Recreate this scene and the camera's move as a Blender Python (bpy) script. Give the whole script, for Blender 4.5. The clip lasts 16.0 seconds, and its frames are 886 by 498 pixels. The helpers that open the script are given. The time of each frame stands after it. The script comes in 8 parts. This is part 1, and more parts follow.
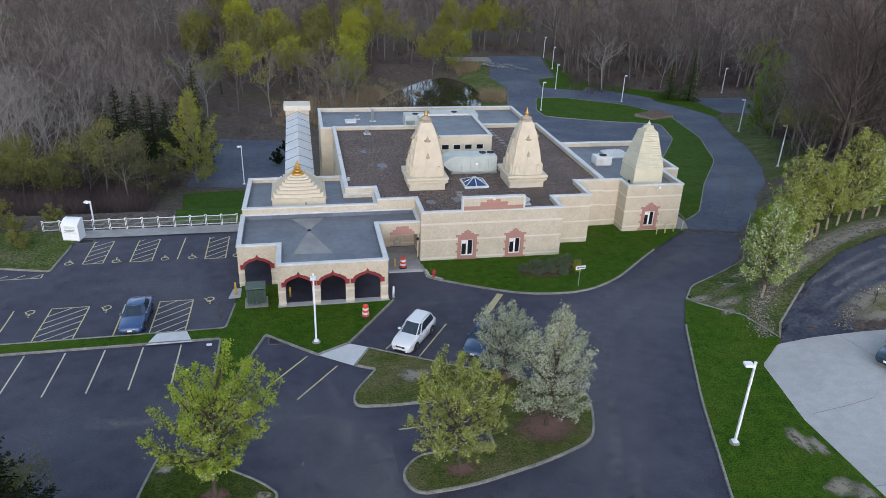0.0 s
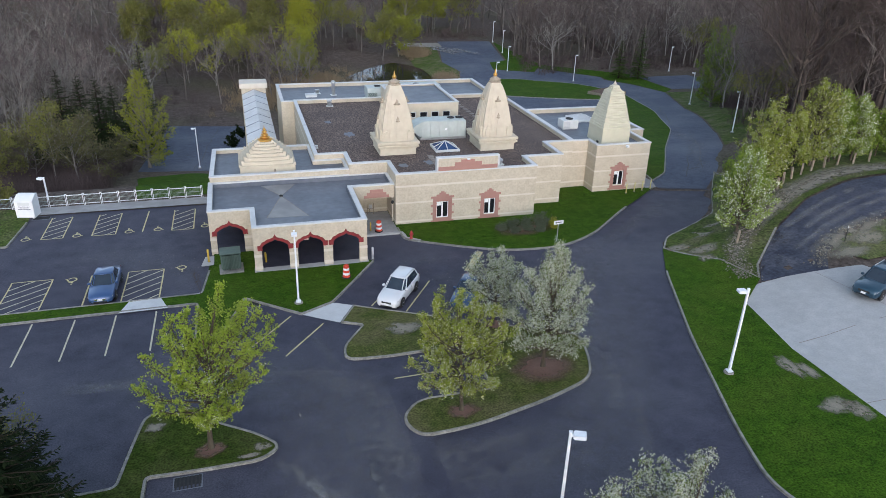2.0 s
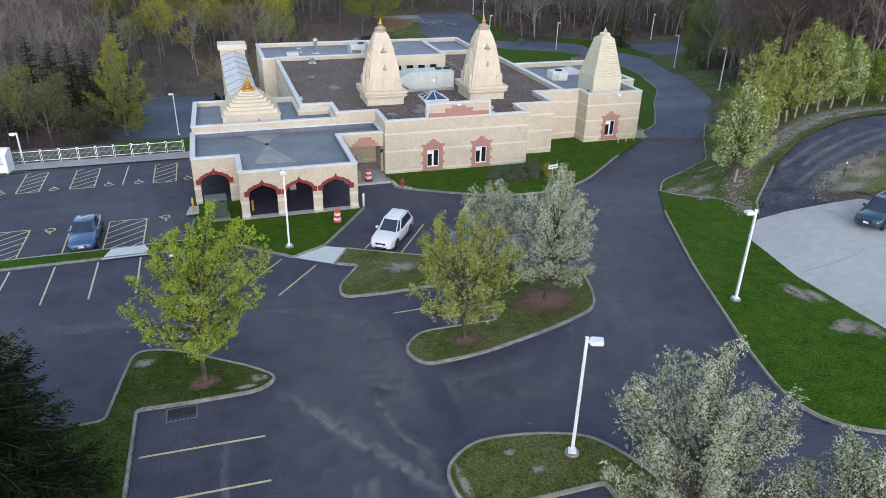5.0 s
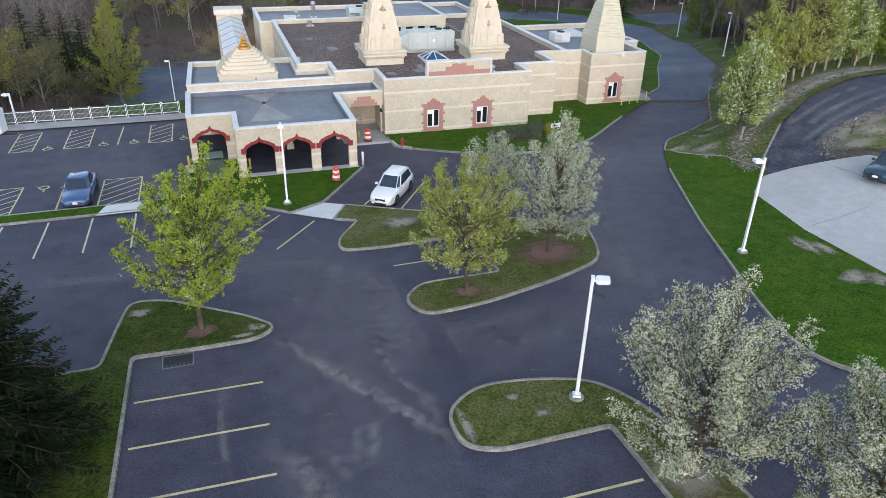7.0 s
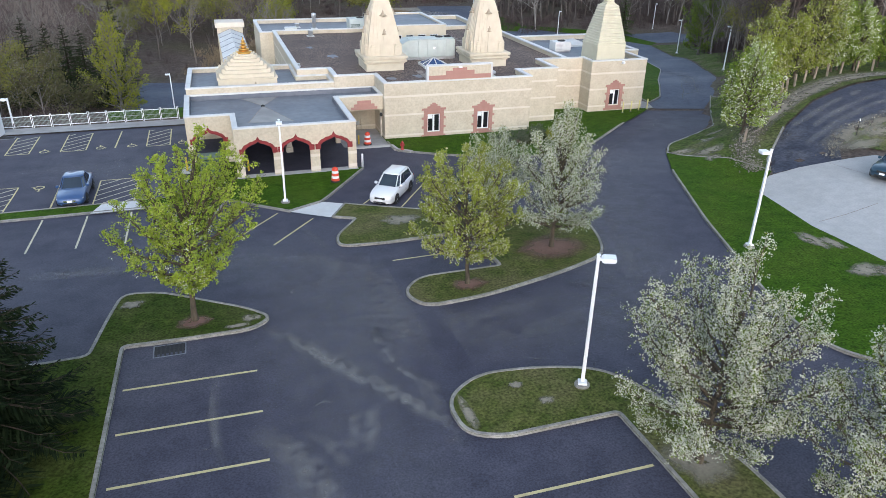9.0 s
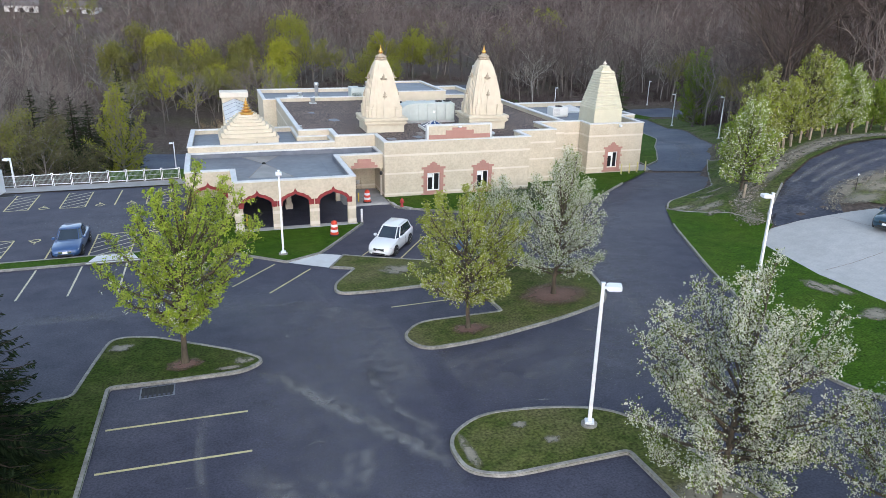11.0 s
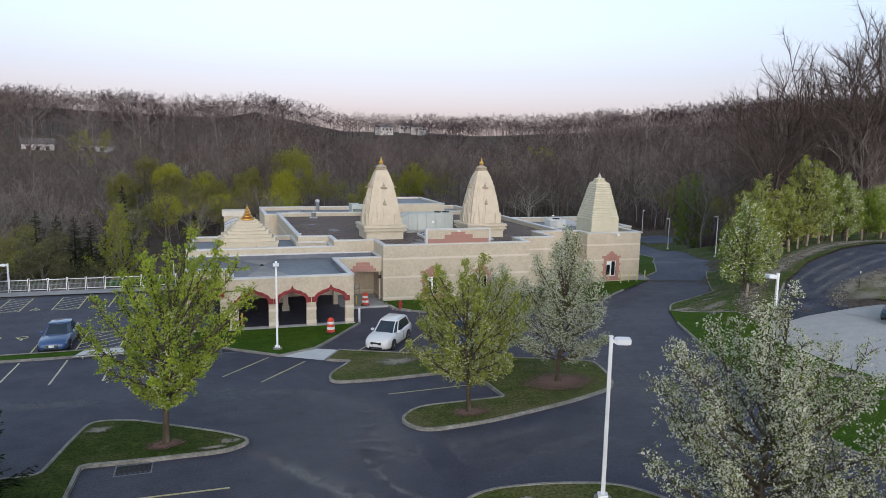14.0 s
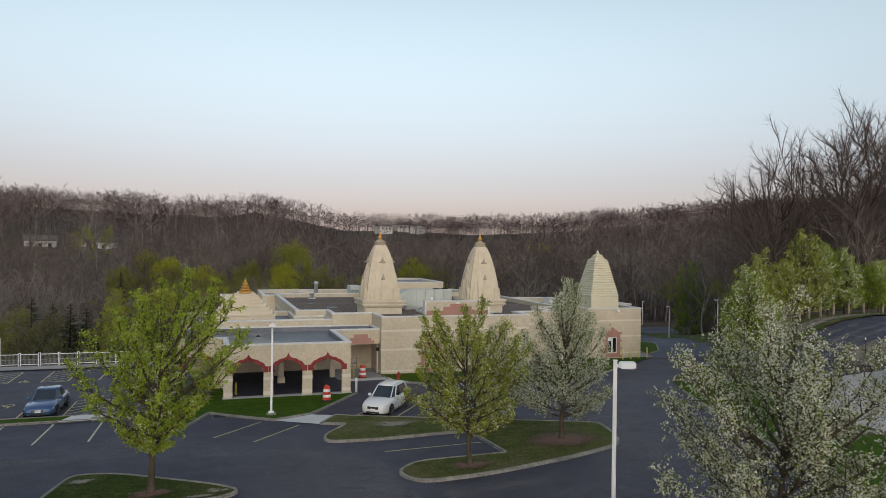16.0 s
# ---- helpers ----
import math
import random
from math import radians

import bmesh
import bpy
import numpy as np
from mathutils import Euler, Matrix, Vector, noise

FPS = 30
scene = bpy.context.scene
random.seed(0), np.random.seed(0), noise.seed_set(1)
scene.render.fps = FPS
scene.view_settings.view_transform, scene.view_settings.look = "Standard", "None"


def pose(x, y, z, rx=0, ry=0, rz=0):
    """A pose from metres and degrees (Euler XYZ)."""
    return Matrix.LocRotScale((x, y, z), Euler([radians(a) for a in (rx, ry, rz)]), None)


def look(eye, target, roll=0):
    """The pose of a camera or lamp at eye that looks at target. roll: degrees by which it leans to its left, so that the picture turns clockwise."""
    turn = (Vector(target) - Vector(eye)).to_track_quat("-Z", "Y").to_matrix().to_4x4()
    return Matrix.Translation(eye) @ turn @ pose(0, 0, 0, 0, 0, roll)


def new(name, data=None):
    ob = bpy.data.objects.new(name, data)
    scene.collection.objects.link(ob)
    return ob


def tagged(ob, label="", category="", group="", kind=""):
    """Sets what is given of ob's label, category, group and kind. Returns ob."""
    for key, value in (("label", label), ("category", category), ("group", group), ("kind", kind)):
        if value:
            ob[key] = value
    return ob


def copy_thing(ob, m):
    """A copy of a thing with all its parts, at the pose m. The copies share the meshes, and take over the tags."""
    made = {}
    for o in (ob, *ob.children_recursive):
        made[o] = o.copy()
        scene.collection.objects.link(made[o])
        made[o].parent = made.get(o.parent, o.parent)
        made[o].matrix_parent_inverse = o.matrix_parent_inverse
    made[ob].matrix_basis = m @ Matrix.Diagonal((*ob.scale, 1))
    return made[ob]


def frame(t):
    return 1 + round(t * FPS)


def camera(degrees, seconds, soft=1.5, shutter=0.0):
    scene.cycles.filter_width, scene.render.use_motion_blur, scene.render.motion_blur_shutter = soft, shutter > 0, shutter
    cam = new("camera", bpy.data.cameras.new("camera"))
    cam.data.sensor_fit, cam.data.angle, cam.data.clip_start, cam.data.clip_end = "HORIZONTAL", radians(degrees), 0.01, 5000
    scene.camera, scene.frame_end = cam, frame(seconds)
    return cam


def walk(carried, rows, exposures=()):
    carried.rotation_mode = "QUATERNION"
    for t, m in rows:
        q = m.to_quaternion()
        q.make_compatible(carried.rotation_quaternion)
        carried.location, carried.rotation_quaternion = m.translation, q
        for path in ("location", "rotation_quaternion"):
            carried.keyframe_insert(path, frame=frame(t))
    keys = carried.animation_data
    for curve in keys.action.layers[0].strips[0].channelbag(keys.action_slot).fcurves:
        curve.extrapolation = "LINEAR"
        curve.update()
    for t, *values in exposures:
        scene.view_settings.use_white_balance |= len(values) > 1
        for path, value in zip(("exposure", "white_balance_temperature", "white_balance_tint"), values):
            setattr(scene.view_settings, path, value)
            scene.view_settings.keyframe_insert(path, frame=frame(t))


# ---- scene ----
cam = camera(64.5, 16.0, 0.6)
METRES, EYE, TILT, LEAN, TURN = 19.1, 28.0, -25.0, -1.99, -11.19
ROWS = [
    (0.0, 0.0, 0.0, 0.0, 0.0, 0.0, -0.0),
    (0.5, -0.0366, 0.0095, -0.0405, -0.88, -0.04, 0.51),
    (1.0, -0.0717, 0.02, -0.0803, -1.84, -0.1, 1.08),
    (1.5, -0.1027, 0.0326, -0.1237, -2.94, -0.18, 1.69),
    (2.0, -0.1307, 0.0473, -0.167, -4.1, -0.32, 2.29),
    (2.5, -0.1542, 0.0619, -0.2091, -5.17, -0.46, 2.96),
    (3.0, -0.1677, 0.081, -0.247, -5.65, -0.65, 3.27),
    (5.5, -0.1879, 0.1385, -0.3544, -5.65, -2.09, 3.45),
    (6.0, -0.1902, 0.1488, -0.3772, -5.67, -2.77, 3.49),
    (6.5, -0.1902, 0.1595, -0.398, -5.67, -3.31, 3.53),
    (7.0, -0.1897, 0.1699, -0.4195, -5.66, -3.25, 3.54),
    (7.5, -0.1897, 0.1802, -0.4421, -5.65, -3.18, 3.54),
    (8.0, -0.1899, 0.1909, -0.4652, -5.63, -2.94, 3.54),
    (10.5, -0.1932, 0.24, -0.576, -5.64, 3.36, 3.59),
    (11.0, -0.1931, 0.2511, -0.6008, -5.64, 5.13, 3.6),
    (11.5, -0.1932, 0.2628, -0.6257, -5.65, 6.9, 3.61),
    (12.0, -0.1935, 0.2747, -0.6504, -5.66, 8.68, 3.62),
    (12.5, -0.1938, 0.2863, -0.674, -5.66, 10.5, 3.63),
    (13.0, -0.1949, 0.2968, -0.695, -5.69, 12.37, 3.67),
    (13.5, -0.1953, 0.3095, -0.7191, -5.7, 14.31, 3.68),
    (14.0, -0.1963, 0.321, -0.742, -5.72, 16.28, 3.71),
    (14.5, -0.197, 0.3322, -0.7661, -5.73, 18.3, 3.77),
    (15.0, -0.1973, 0.3453, -0.7935, -5.73, 20.38, 3.82),
    (15.5, -0.1977, 0.3615, -0.8277, -5.73, 22.45, 3.86),
    (16.0, -0.1983, 0.3787, -0.8639, -5.74, 24.52, 3.92),
]
EXPO = [(0.0, 0.67, 5800, 31), (4.0, 0.84, 5800, 31), (7.0, 1.0, 5900, 31), (11.0, 1.09, 5850, 30), (12.5, 0.86, 5850, 30), (13.5, 0.54, 5950, 31), (14.5, 0.28, 6150, 31), (16.0, 0.02, 6600, 29)]
walk(cam, [(t, pose(0, 0, EYE, TILT, LEAN, TURN) @ pose(METRES * x, METRES * y, METRES * z, 90 + pitch, roll, yaw)) for t, x, y, z, yaw, pitch, roll in ROWS], EXPO)

# ---- world, sun ----
SUN_EL, SUN_AZ = 14.0, 190.0
world = bpy.data.worlds.new("evening_sky")
scene.world = world
world.use_nodes = True
wn = world.node_tree
sky = wn.nodes.new("ShaderNodeTexSky")
sky.sky_type = "NISHITA"
sky.sun_disc = False
sky.sun_elevation, sky.sun_rotation = radians(SUN_EL), radians(SUN_AZ)
sky.altitude, sky.air_density, sky.dust_density, sky.ozone_density = 250, 1.0, 1.6, 1.5
calm = wn.nodes.new("ShaderNodeHueSaturation")
calm.inputs["Saturation"].default_value = 0.55
wn.links.new(sky.outputs[0], calm.inputs["Color"])
# dusk haze: a rosy tint low down all round, clear blue-white above
height_ = wn.nodes.new("ShaderNodeSeparateXYZ")
wn.links.new(wn.nodes.new("ShaderNodeTexCoord").outputs["Generated"], height_.inputs[0])
rise = wn.nodes.new("ShaderNodeMapRange")
rise.interpolation_type = "SMOOTHSTEP"
rise.inputs[1].default_value, rise.inputs[2].default_value = 0.0, 0.32
wn.links.new(height_.outputs[2], rise.inputs[0])
haze = wn.nodes.new("ShaderNodeMix")
haze.data_type = "RGBA"
haze.inputs[6].default_value, haze.inputs[7].default_value = (0.70, 0.62, 0.615, 1), (1.17, 1.40, 1.20, 1)
wn.links.new(rise.outputs[0], haze.inputs[0])
tinted = wn.nodes.new("ShaderNodeMix")
tinted.data_type, tinted.blend_type = "RGBA", "MULTIPLY"
tinted.inputs[0].default_value = 1.0
wn.links.new(calm.outputs[0], tinted.inputs[6])
wn.links.new(haze.outputs[2], tinted.inputs[7])
wn.links.new(tinted.outputs[2], wn.nodes["Background"].inputs[0])
wn.nodes["Background"].inputs[1].default_value = 0.15
sun = new("sun", bpy.data.lights.new("sun", "SUN"))
sun.data.energy, sun.data.angle, sun.data.color = 0.38, radians(50), (1.0, 0.90, 0.76)
az, el = radians(SUN_AZ), radians(38)
sun.matrix_world = look((60 * math.sin(az) * math.cos(el), 60 * math.cos(az) * math.cos(el), 60 * math.sin(el)), (0, 0, 0))


# ---- mesh helpers ----
def np_mesh(name, verts, faces, smooth=False):
    """A mesh from arrays: verts (n, 3), faces (m, k)."""
    verts, faces = np.asarray(verts, dtype=np.float32), np.asarray(faces, dtype=np.int32)
    me = bpy.data.meshes.new(name)
    m, k = faces.shape
    me.vertices.add(len(verts))
    me.vertices.foreach_set("co", verts.ravel())
    me.loops.add(m * k)
    me.loops.foreach_set("vertex_index", faces.ravel())
    me.polygons.add(m)
    me.polygons.foreach_set("loop_start", np.arange(m, dtype=np.int32) * k)
    me.polygons.foreach_set("use_smooth", np.full(m, smooth))
    me.update(calc_edges=True)
    return me


def finish(bm, name, material, smooth=False):
    bmesh.ops.recalc_face_normals(bm, faces=bm.faces)
    me = bpy.data.meshes.new(name)
    bm.to_mesh(me)
    bm.free()
    for m in material if isinstance(material, (list, tuple)) else [material]:
        me.materials.append(m)
    for p in me.polygons:
        p.use_smooth = smooth
    return me


def part(name, bm, material, parent, label="", smooth=False):
    """One mesh object under a thing or a part (or top-level, with parent None)."""
    ob = new(name, finish(bm, name, material, smooth))
    if parent:
        ob.parent = parent
    return tagged(ob, label)


def root(name, label, category, group="", at=None, kind=""):
    ob = new(name)
    ob.empty_display_size = 0.2
    if at is not None:
        ob.matrix_world = at
    return tagged(ob, label, category, group, kind)


def bx(bm, x0, x1, y0, y1, z0, z1, bevel=0.0):
    """Adds a box to bm; bevel rounds its edges."""
    r = bmesh.ops.create_cube(bm, size=1)
    for v in r["verts"]:
        v.co = Vector(((x0 + x1) / 2 + v.co.x * (x1 - x0), (y0 + y1) / 2 + v.co.y * (y1 - y0), (z0 + z1) / 2 + v.co.z * (z1 - z0)))
    if bevel:
        edges = {e for v in r["verts"] for e in v.link_edges}
        bmesh.ops.bevel(bm, geom=list(edges), offset=bevel, segments=1, affect="EDGES")
    return bm


def lathe(bm, x, y, profile, seg=16):
    """Adds a turned shape; profile: (radius, z) from the bottom up."""
    rings = []
    for r, z in profile:
        rings.append([bm.verts.new((x + r * math.cos(2 * math.pi * i / seg), y + r * math.sin(2 * math.pi * i / seg), z)) for i in range(seg)])
    for a, b in zip(rings, rings[1:]):
        for i in range(seg):
            bm.faces.new((a[i], a[(i + 1) % seg], b[(i + 1) % seg], b[i]))
    bm.faces.new(rings[0][::-1])
    bm.faces.new(rings[-1])
    return bm


def prism(bm, pts, z0, z1):
    """Adds an upright prism over the outline pts."""
    lo = [bm.verts.new((x, y, z0)) for x, y in pts]
    hi = [bm.verts.new((x, y, z1)) for x, y in pts]
    bm.faces.new(lo[::-1])
    bm.faces.new(hi)
    n = len(pts)
    for i in range(n):
        bm.faces.new((lo[i], lo[(i + 1) % n], hi[(i + 1) % n], hi[i]))
    return bm


def loft(bm, rings):
    """Joins rings of points with quads and caps both ends."""
    rr = [[bm.verts.new(p) for p in ring] for ring in rings]
    n = len(rr[0])
    for a, b in zip(rr, rr[1:]):
        for i in range(n):
            bm.faces.new((a[i], a[(i + 1) % n], b[(i + 1) % n], b[i]))
    bm.faces.new(rr[0][::-1])
    bm.faces.new(rr[-1])
    return bm


def offset(pts, d):
    """The outline moved inwards by d (counter-clockwise outline)."""
    out = []
    n = len(pts)
    for i in range(n):
        p, q, r = Vector(pts[i - 1]), Vector(pts[i]), Vector(pts[(i + 1) % n])
        a, b = (q - p).normalized(), (r - q).normalized()
        na, nb = Vector((-a.y, a.x)), Vector((-b.y, b.x))
        m = (na + nb)
        m = m / max(0.3, m.dot(na))
        out.append(tuple(q + m * d))
    return out


def ring_prism(bm, outer, inner, z0, z1):
    """A wall ring between two outlines with the same number of corners."""
    n = len(outer)
    v = [[bm.verts.new((x, y, z)) for x, y in o] for o in (outer, inner) for z in (z0, z1)]
    ol, oh, il, ih = v
    for i in range(n):
        j = (i + 1) % n
        bm.faces.new((ol[i], ol[j], oh[j], oh[i]))
        bm.faces.new((il[j], il[i], ih[i], ih[j]))
        bm.faces.new((oh[i], oh[j], ih[j], ih[i]))
        bm.faces.new((ol[j], ol[i], il[i], il[j]))
    return bm


def rounded(pts, n=6):
    """An outline from (x, y, radius) corners, counter-clockwise, with each corner rounded."""
    out = []
    m = len(pts)
    for i in range(m):
        p, q, r = (Vector(pts[k][:2]) for k in (i - 1, i, (i + 1) % m))
        rad = pts[i][2]
        a, b = (p - q), (r - q)
        c = min(rad, a.length * 0.49, b.length * 0.49)
        if c < 0.02:
            out.append(tuple(q))
            continue
        s, e = q + a.normalized() * c, q + b.normalized() * c
        for k in range(n + 1):
            u = k / n
            out.append(tuple((1 - u) ** 2 * s + 2 * u * (1 - u) * q + u * u * e))
    return out


def arch_panel(bm, outline, y0, y1):
    """A standing panel: an outline in (x, z), given thickness from y0 to y1."""
    f = bm.faces.new([bm.verts.new((x, y0, z)) for x, z in outline])
    r = bmesh.ops.extrude_face_region(bm, geom=[f])
    for v in r["geom"]:
        if isinstance(v, bmesh.types.BMVert):
            v.co.y = y1
    return bm


# ---- the lie of the land ----
YS = [-200, 10, 16, 28, 46, 52, 74, 80, 92, 112, 140, 165, 1400]
Z_WEST = [0.8, 0.8, 0.6, 0.05, -0.9, -1.05, -1.1, -3.4, -8.2, -12.0, -13.8, -14.0, -14.0]
Z_EAST = [0.8, 0.8, 0.6, 0.05, -0.9, -1.05, -1.7, -2.6, -4.5, -7.0, -9.6, -11.4, -11.6]
RISE_X, RISE_Y = [28, 32, 36, 40, 44, 50, 54], [25, 33, 37, 41, 45, 48]
RISE = np.array([[0, 0.1, 0.6, 1.0, 1.2, 1.4, 1.4], [0, 0.15, 0.95, 1.2, 1.3, 1.4, 1.5], [0, 0.1, 0.9, 1.25, 1.5, 1.8, 2.0], [0, 0.1, 0.9, 1.8, 2.3, 2.8, 3.0], [0, 0.1, 1.2, 2.1, 2.8, 3.6, 3.9], [0, 0.05, 1.0, 2.15, 3.1, 4.1, 4.4]])
ROADSIDE = [(26, 39), (28.4, 42.6), (32.2, 48.5), (37, 51.6), (41.2, 54.1), (46, 61), (52, 68), (58.4, 76), (62, 82.3)]


def bank_rise(x, y):
    """How far the bank east of the road stands above the lot: it climbs with the drive and drops to the road's edge."""
    if x < 28 or y > 80:
        return 0.0
    near = 1e9
    for (ax, ay), (bx_, by_) in zip(ROADSIDE, ROADSIDE[1:]):
        dx, dy = bx_ - ax, by_ - ay
        u = min(1, max(0, ((x - ax) * dx + (y - ay) * dy) / (dx * dx + dy * dy)))
        px, py = x - ax - u * dx, y - ay - u * dy
        d = math.hypot(px, py) * (1 if dx * py - dy * px < 0 else -1)
        near = d if abs(d) < abs(near) else near
    k = min(1, max(0, near / 5.5))
    rows = [np.interp(x, RISE_X, r) for r in RISE]
    return float(np.interp(y, RISE_Y, rows)) * k * k * (3 - 2 * k) * min(1, max(0, (80 - y) / 14))


def land(x, y):
    """The ground's height: the lot falls gently to the building, then to a valley with wooded hills."""
    u = min(1, max(0, (x - 5) / 25))
    u = u * u * (3 - 2 * u)
    z = np.interp(y, YS, Z_WEST) * (1 - u) + np.interp(y, YS, Z_EAST) * u
    z += 0.02 * max(0, min(x, 60) - 5) * min(1, max(0, (60 - y) / 15))
    z += bank_rise(x, y)
    e = ((x - 34) / 17.5) ** 2 + ((y - 178) / 31) ** 2
    z -= 1.6 * max(0, 1 - e * e)
    z += 5.0 * min(1, max(0, (x - 70) / 30)) * min(1, max(0, (y - 60) / 20)) * min(1, max(0, (118 - y) / 18))
    r, a = math.hypot(x, y), x / max(y, 1)
    s = min(1, max(0, (r - 175) / 260))
    s = s * s * (3 - 2 * s)
    f = min(1, max(0, (r - 380) / 220))
    f = f * f * (3 - 2 * f)
    return float(z + s * np.interp(a, [-0.3, 0.05, 0.17, 0.38, 0.55, 0.9], [31, 27, 6, 5, 18, 29]) + f * np.interp(a, [0, 0.17, 0.38, 0.5], [4, 14, 14, 6]) + 0.085 * min(180, max(0, r - 420)) - 0.14 * min(45, max(0, r - 605)))


def drape(pts, lift, step=2.0):
    """A sheet over the outline pts that follows the land, lifted by lift."""
    bm = bmesh.new()
    bm.faces.new([bm.verts.new((x, y, 0)) for x, y in pts])
    for axis in (0, 1):
        lo, hi = min(p[axis] for p in pts), max(p[axis] for p in pts)
        k = math.ceil(lo / step) * step
        while k < hi:
            no = (1, 0, 0) if axis == 0 else (0, 1, 0)
            co = (k, 0, 0) if axis == 0 else (0, k, 0)
            bmesh.ops.bisect_plane(bm, geom=bm.verts[:] + bm.edges[:] + bm.faces[:], plane_co=co, plane_no=no)
            k += step
    bmesh.ops.triangulate(bm, faces=[f for f in bm.faces if len(f.verts) > 4])
    for v in bm.verts:
        v.co.z = land(v.co.x, v.co.y) + lift
    return bm


def fine(pts, closed=True, step=1.0):
    """The line with points added so that no stretch is longer than step."""
    out = []
    ends = list(zip(pts, pts[1:] + pts[:1])) if closed else list(zip(pts, pts[1:]))
    for a, b in ends:
        a, b = Vector(a), Vector(b)
        n = max(1, int((b - a).length / step))
        out += [tuple(a.lerp(b, i / n)) for i in range(n)]
    if not closed:
        out.append(tuple(pts[-1]))
    return out


def strip(bm, line, profile, closed=False):
    """Sweeps a profile of (sideways to the left, height over the land) along a line on the ground."""
    n = len(line)
    rings = []
    for i in range(n):
        p = Vector(line[i])
        a = Vector(line[i - 1]) if closed or i else p
        b = Vector(line[(i + 1) % n]) if closed or i < n - 1 else p
        d = (b - a).normalized()
        left = Vector((-d.y, d.x))
        rings.append([bm.verts.new((*(p + left * s), land(p.x, p.y) + h)) for s, h in profile])
    k = len(profile)
    for i in range(n if closed else n - 1):
        a, b = rings[i], rings[(i + 1) % n]
        for j in range(k - 1):
            bm.faces.new((a[j], b[j], b[j + 1], a[j + 1]))
    if not closed and k > 2:
        bm.faces.new(rings[0])
        bm.faces.new(rings[-1][::-1])
    return bm


# ---- materials ----
def surface(name, low, high, scale=4.0, rough=0.8, bump=0.0, bump_scale=40.0, stain=None, stain_scale=0.25, stain_amount=0.5, metal=0.0, island=None, obj_random=None, spec=0.5, stretch=None, detail=6.0, thin=0.0, speck=0.0, speck_scale=9.0, course=False, coat=0.0, split=None, tone=None):
    """A material with grain between two colours, larger stains, relief, and colour drift by piece."""
    m = bpy.data.materials.new(name)
    m.use_nodes = True
    nt = m.node_tree
    bs = nt.nodes["Principled BSDF"]
    bs.inputs["Roughness"].default_value, bs.inputs["Metallic"].default_value = rough, metal
    bs.inputs["Specular IOR Level"].default_value = spec
    co = nt.nodes.new("ShaderNodeTexCoord").outputs["Object"]
    if stretch:
        mp = nt.nodes.new("ShaderNodeMapping")
        mp.inputs["Scale"].default_value = stretch
        nt.links.new(co, mp.inputs[0])
        co = mp.outputs[0]

    def tex(s, d=6.0):
        n = nt.nodes.new("ShaderNodeTexNoise")
        n.inputs["Scale"].default_value, n.inputs["Detail"].default_value = s, d
        nt.links.new(co, n.inputs["Vector"])
        return n.outputs[0]

    def mix(a, b, f):
        n = nt.nodes.new("ShaderNodeMix")
        n.data_type = "RGBA"
        for sock, val in ((n.inputs[0], f), (n.inputs[6], a), (n.inputs[7], b)):
            if isinstance(val, tuple):
                sock.default_value = (*val, 1)
            elif isinstance(val, float):
                sock.default_value = val
            else:
                nt.links.new(val, sock)
        return n.outputs[2]

    def ramp(v, a, b):
        n = nt.nodes.new("ShaderNodeMapRange")
        n.inputs[1].default_value, n.inputs[2].default_value = a, b
        nt.links.new(v, n.inputs[0])
        return n.outputs[0]

    col = mix(low, high, ramp(tex(scale, detail), 0.3, 0.7))
    if stain:
        f = ramp(tex(stain_scale, 5.0), 0.45, 0.75)
        mul = nt.nodes.new("ShaderNodeMath")
        mul.operation = "MULTIPLY"
        mul.inputs[1].default_value = stain_amount
        nt.links.new(f, mul.inputs[0])
        col = mix(col, stain, mul.outputs[0])
    def shade(colour, factor):
        n = nt.nodes.new("ShaderNodeMix")
        n.data_type, n.blend_type = "RGBA", "MULTIPLY"
        n.inputs[0].default_value = 1.0
        nt.links.new(colour, n.inputs[6])
        nt.links.new(factor, n.inputs[7])
        return n.outputs[2]

    if speck:
        n = nt.nodes.new("ShaderNodeMapRange")
        n.inputs[1].default_value, n.inputs[2].default_value = 0.32, 0.68
        n.inputs[3].default_value, n.inputs[4].default_value = 1.0 - speck, 1.0 + speck
        nt.links.new(tex(speck_scale, 3.0), n.inputs[0])
        col = shade(col, n.outputs[0])
    if course:
        # faint block courses, 0.4 m by 0.2 m
        sp, cb = nt.nodes.new("ShaderNodeSeparateXYZ"), nt.nodes.new("ShaderNodeCombineXYZ")
        nt.links.new(co, sp.inputs[0])
        ad = nt.nodes.new("ShaderNodeMath")
        nt.links.new(sp.outputs[0], ad.inputs[0])
        nt.links.new(sp.outputs[1], ad.inputs[1])
        nt.links.new(ad.outputs[0], cb.inputs[0])
        nt.links.new(sp.outputs[2], cb.inputs[1])
        bk = nt.nodes.new("ShaderNodeTexBrick")
        bk.inputs["Scale"].default_value, bk.inputs["Brick Width"].default_value, bk.inputs["Row Height"].default_value, bk.inputs["Mortar Size"].default_value = 1.0, 0.4, 0.2, 0.008
        bk.inputs["Color1"].default_value, bk.inputs["Color2"].default_value, bk.inputs["Mortar"].default_value = (1, 1, 1, 1), (0.965, 0.96, 0.955, 1), (0.94, 0.935, 0.925, 1)
        nt.links.new(cb.outputs[0], bk.inputs["Vector"])
        col = shade(col, bk.outputs[0])
    if coat:
        bs.inputs["Coat Weight"].default_value, bs.inputs["Coat Roughness"].default_value = coat, 0.06
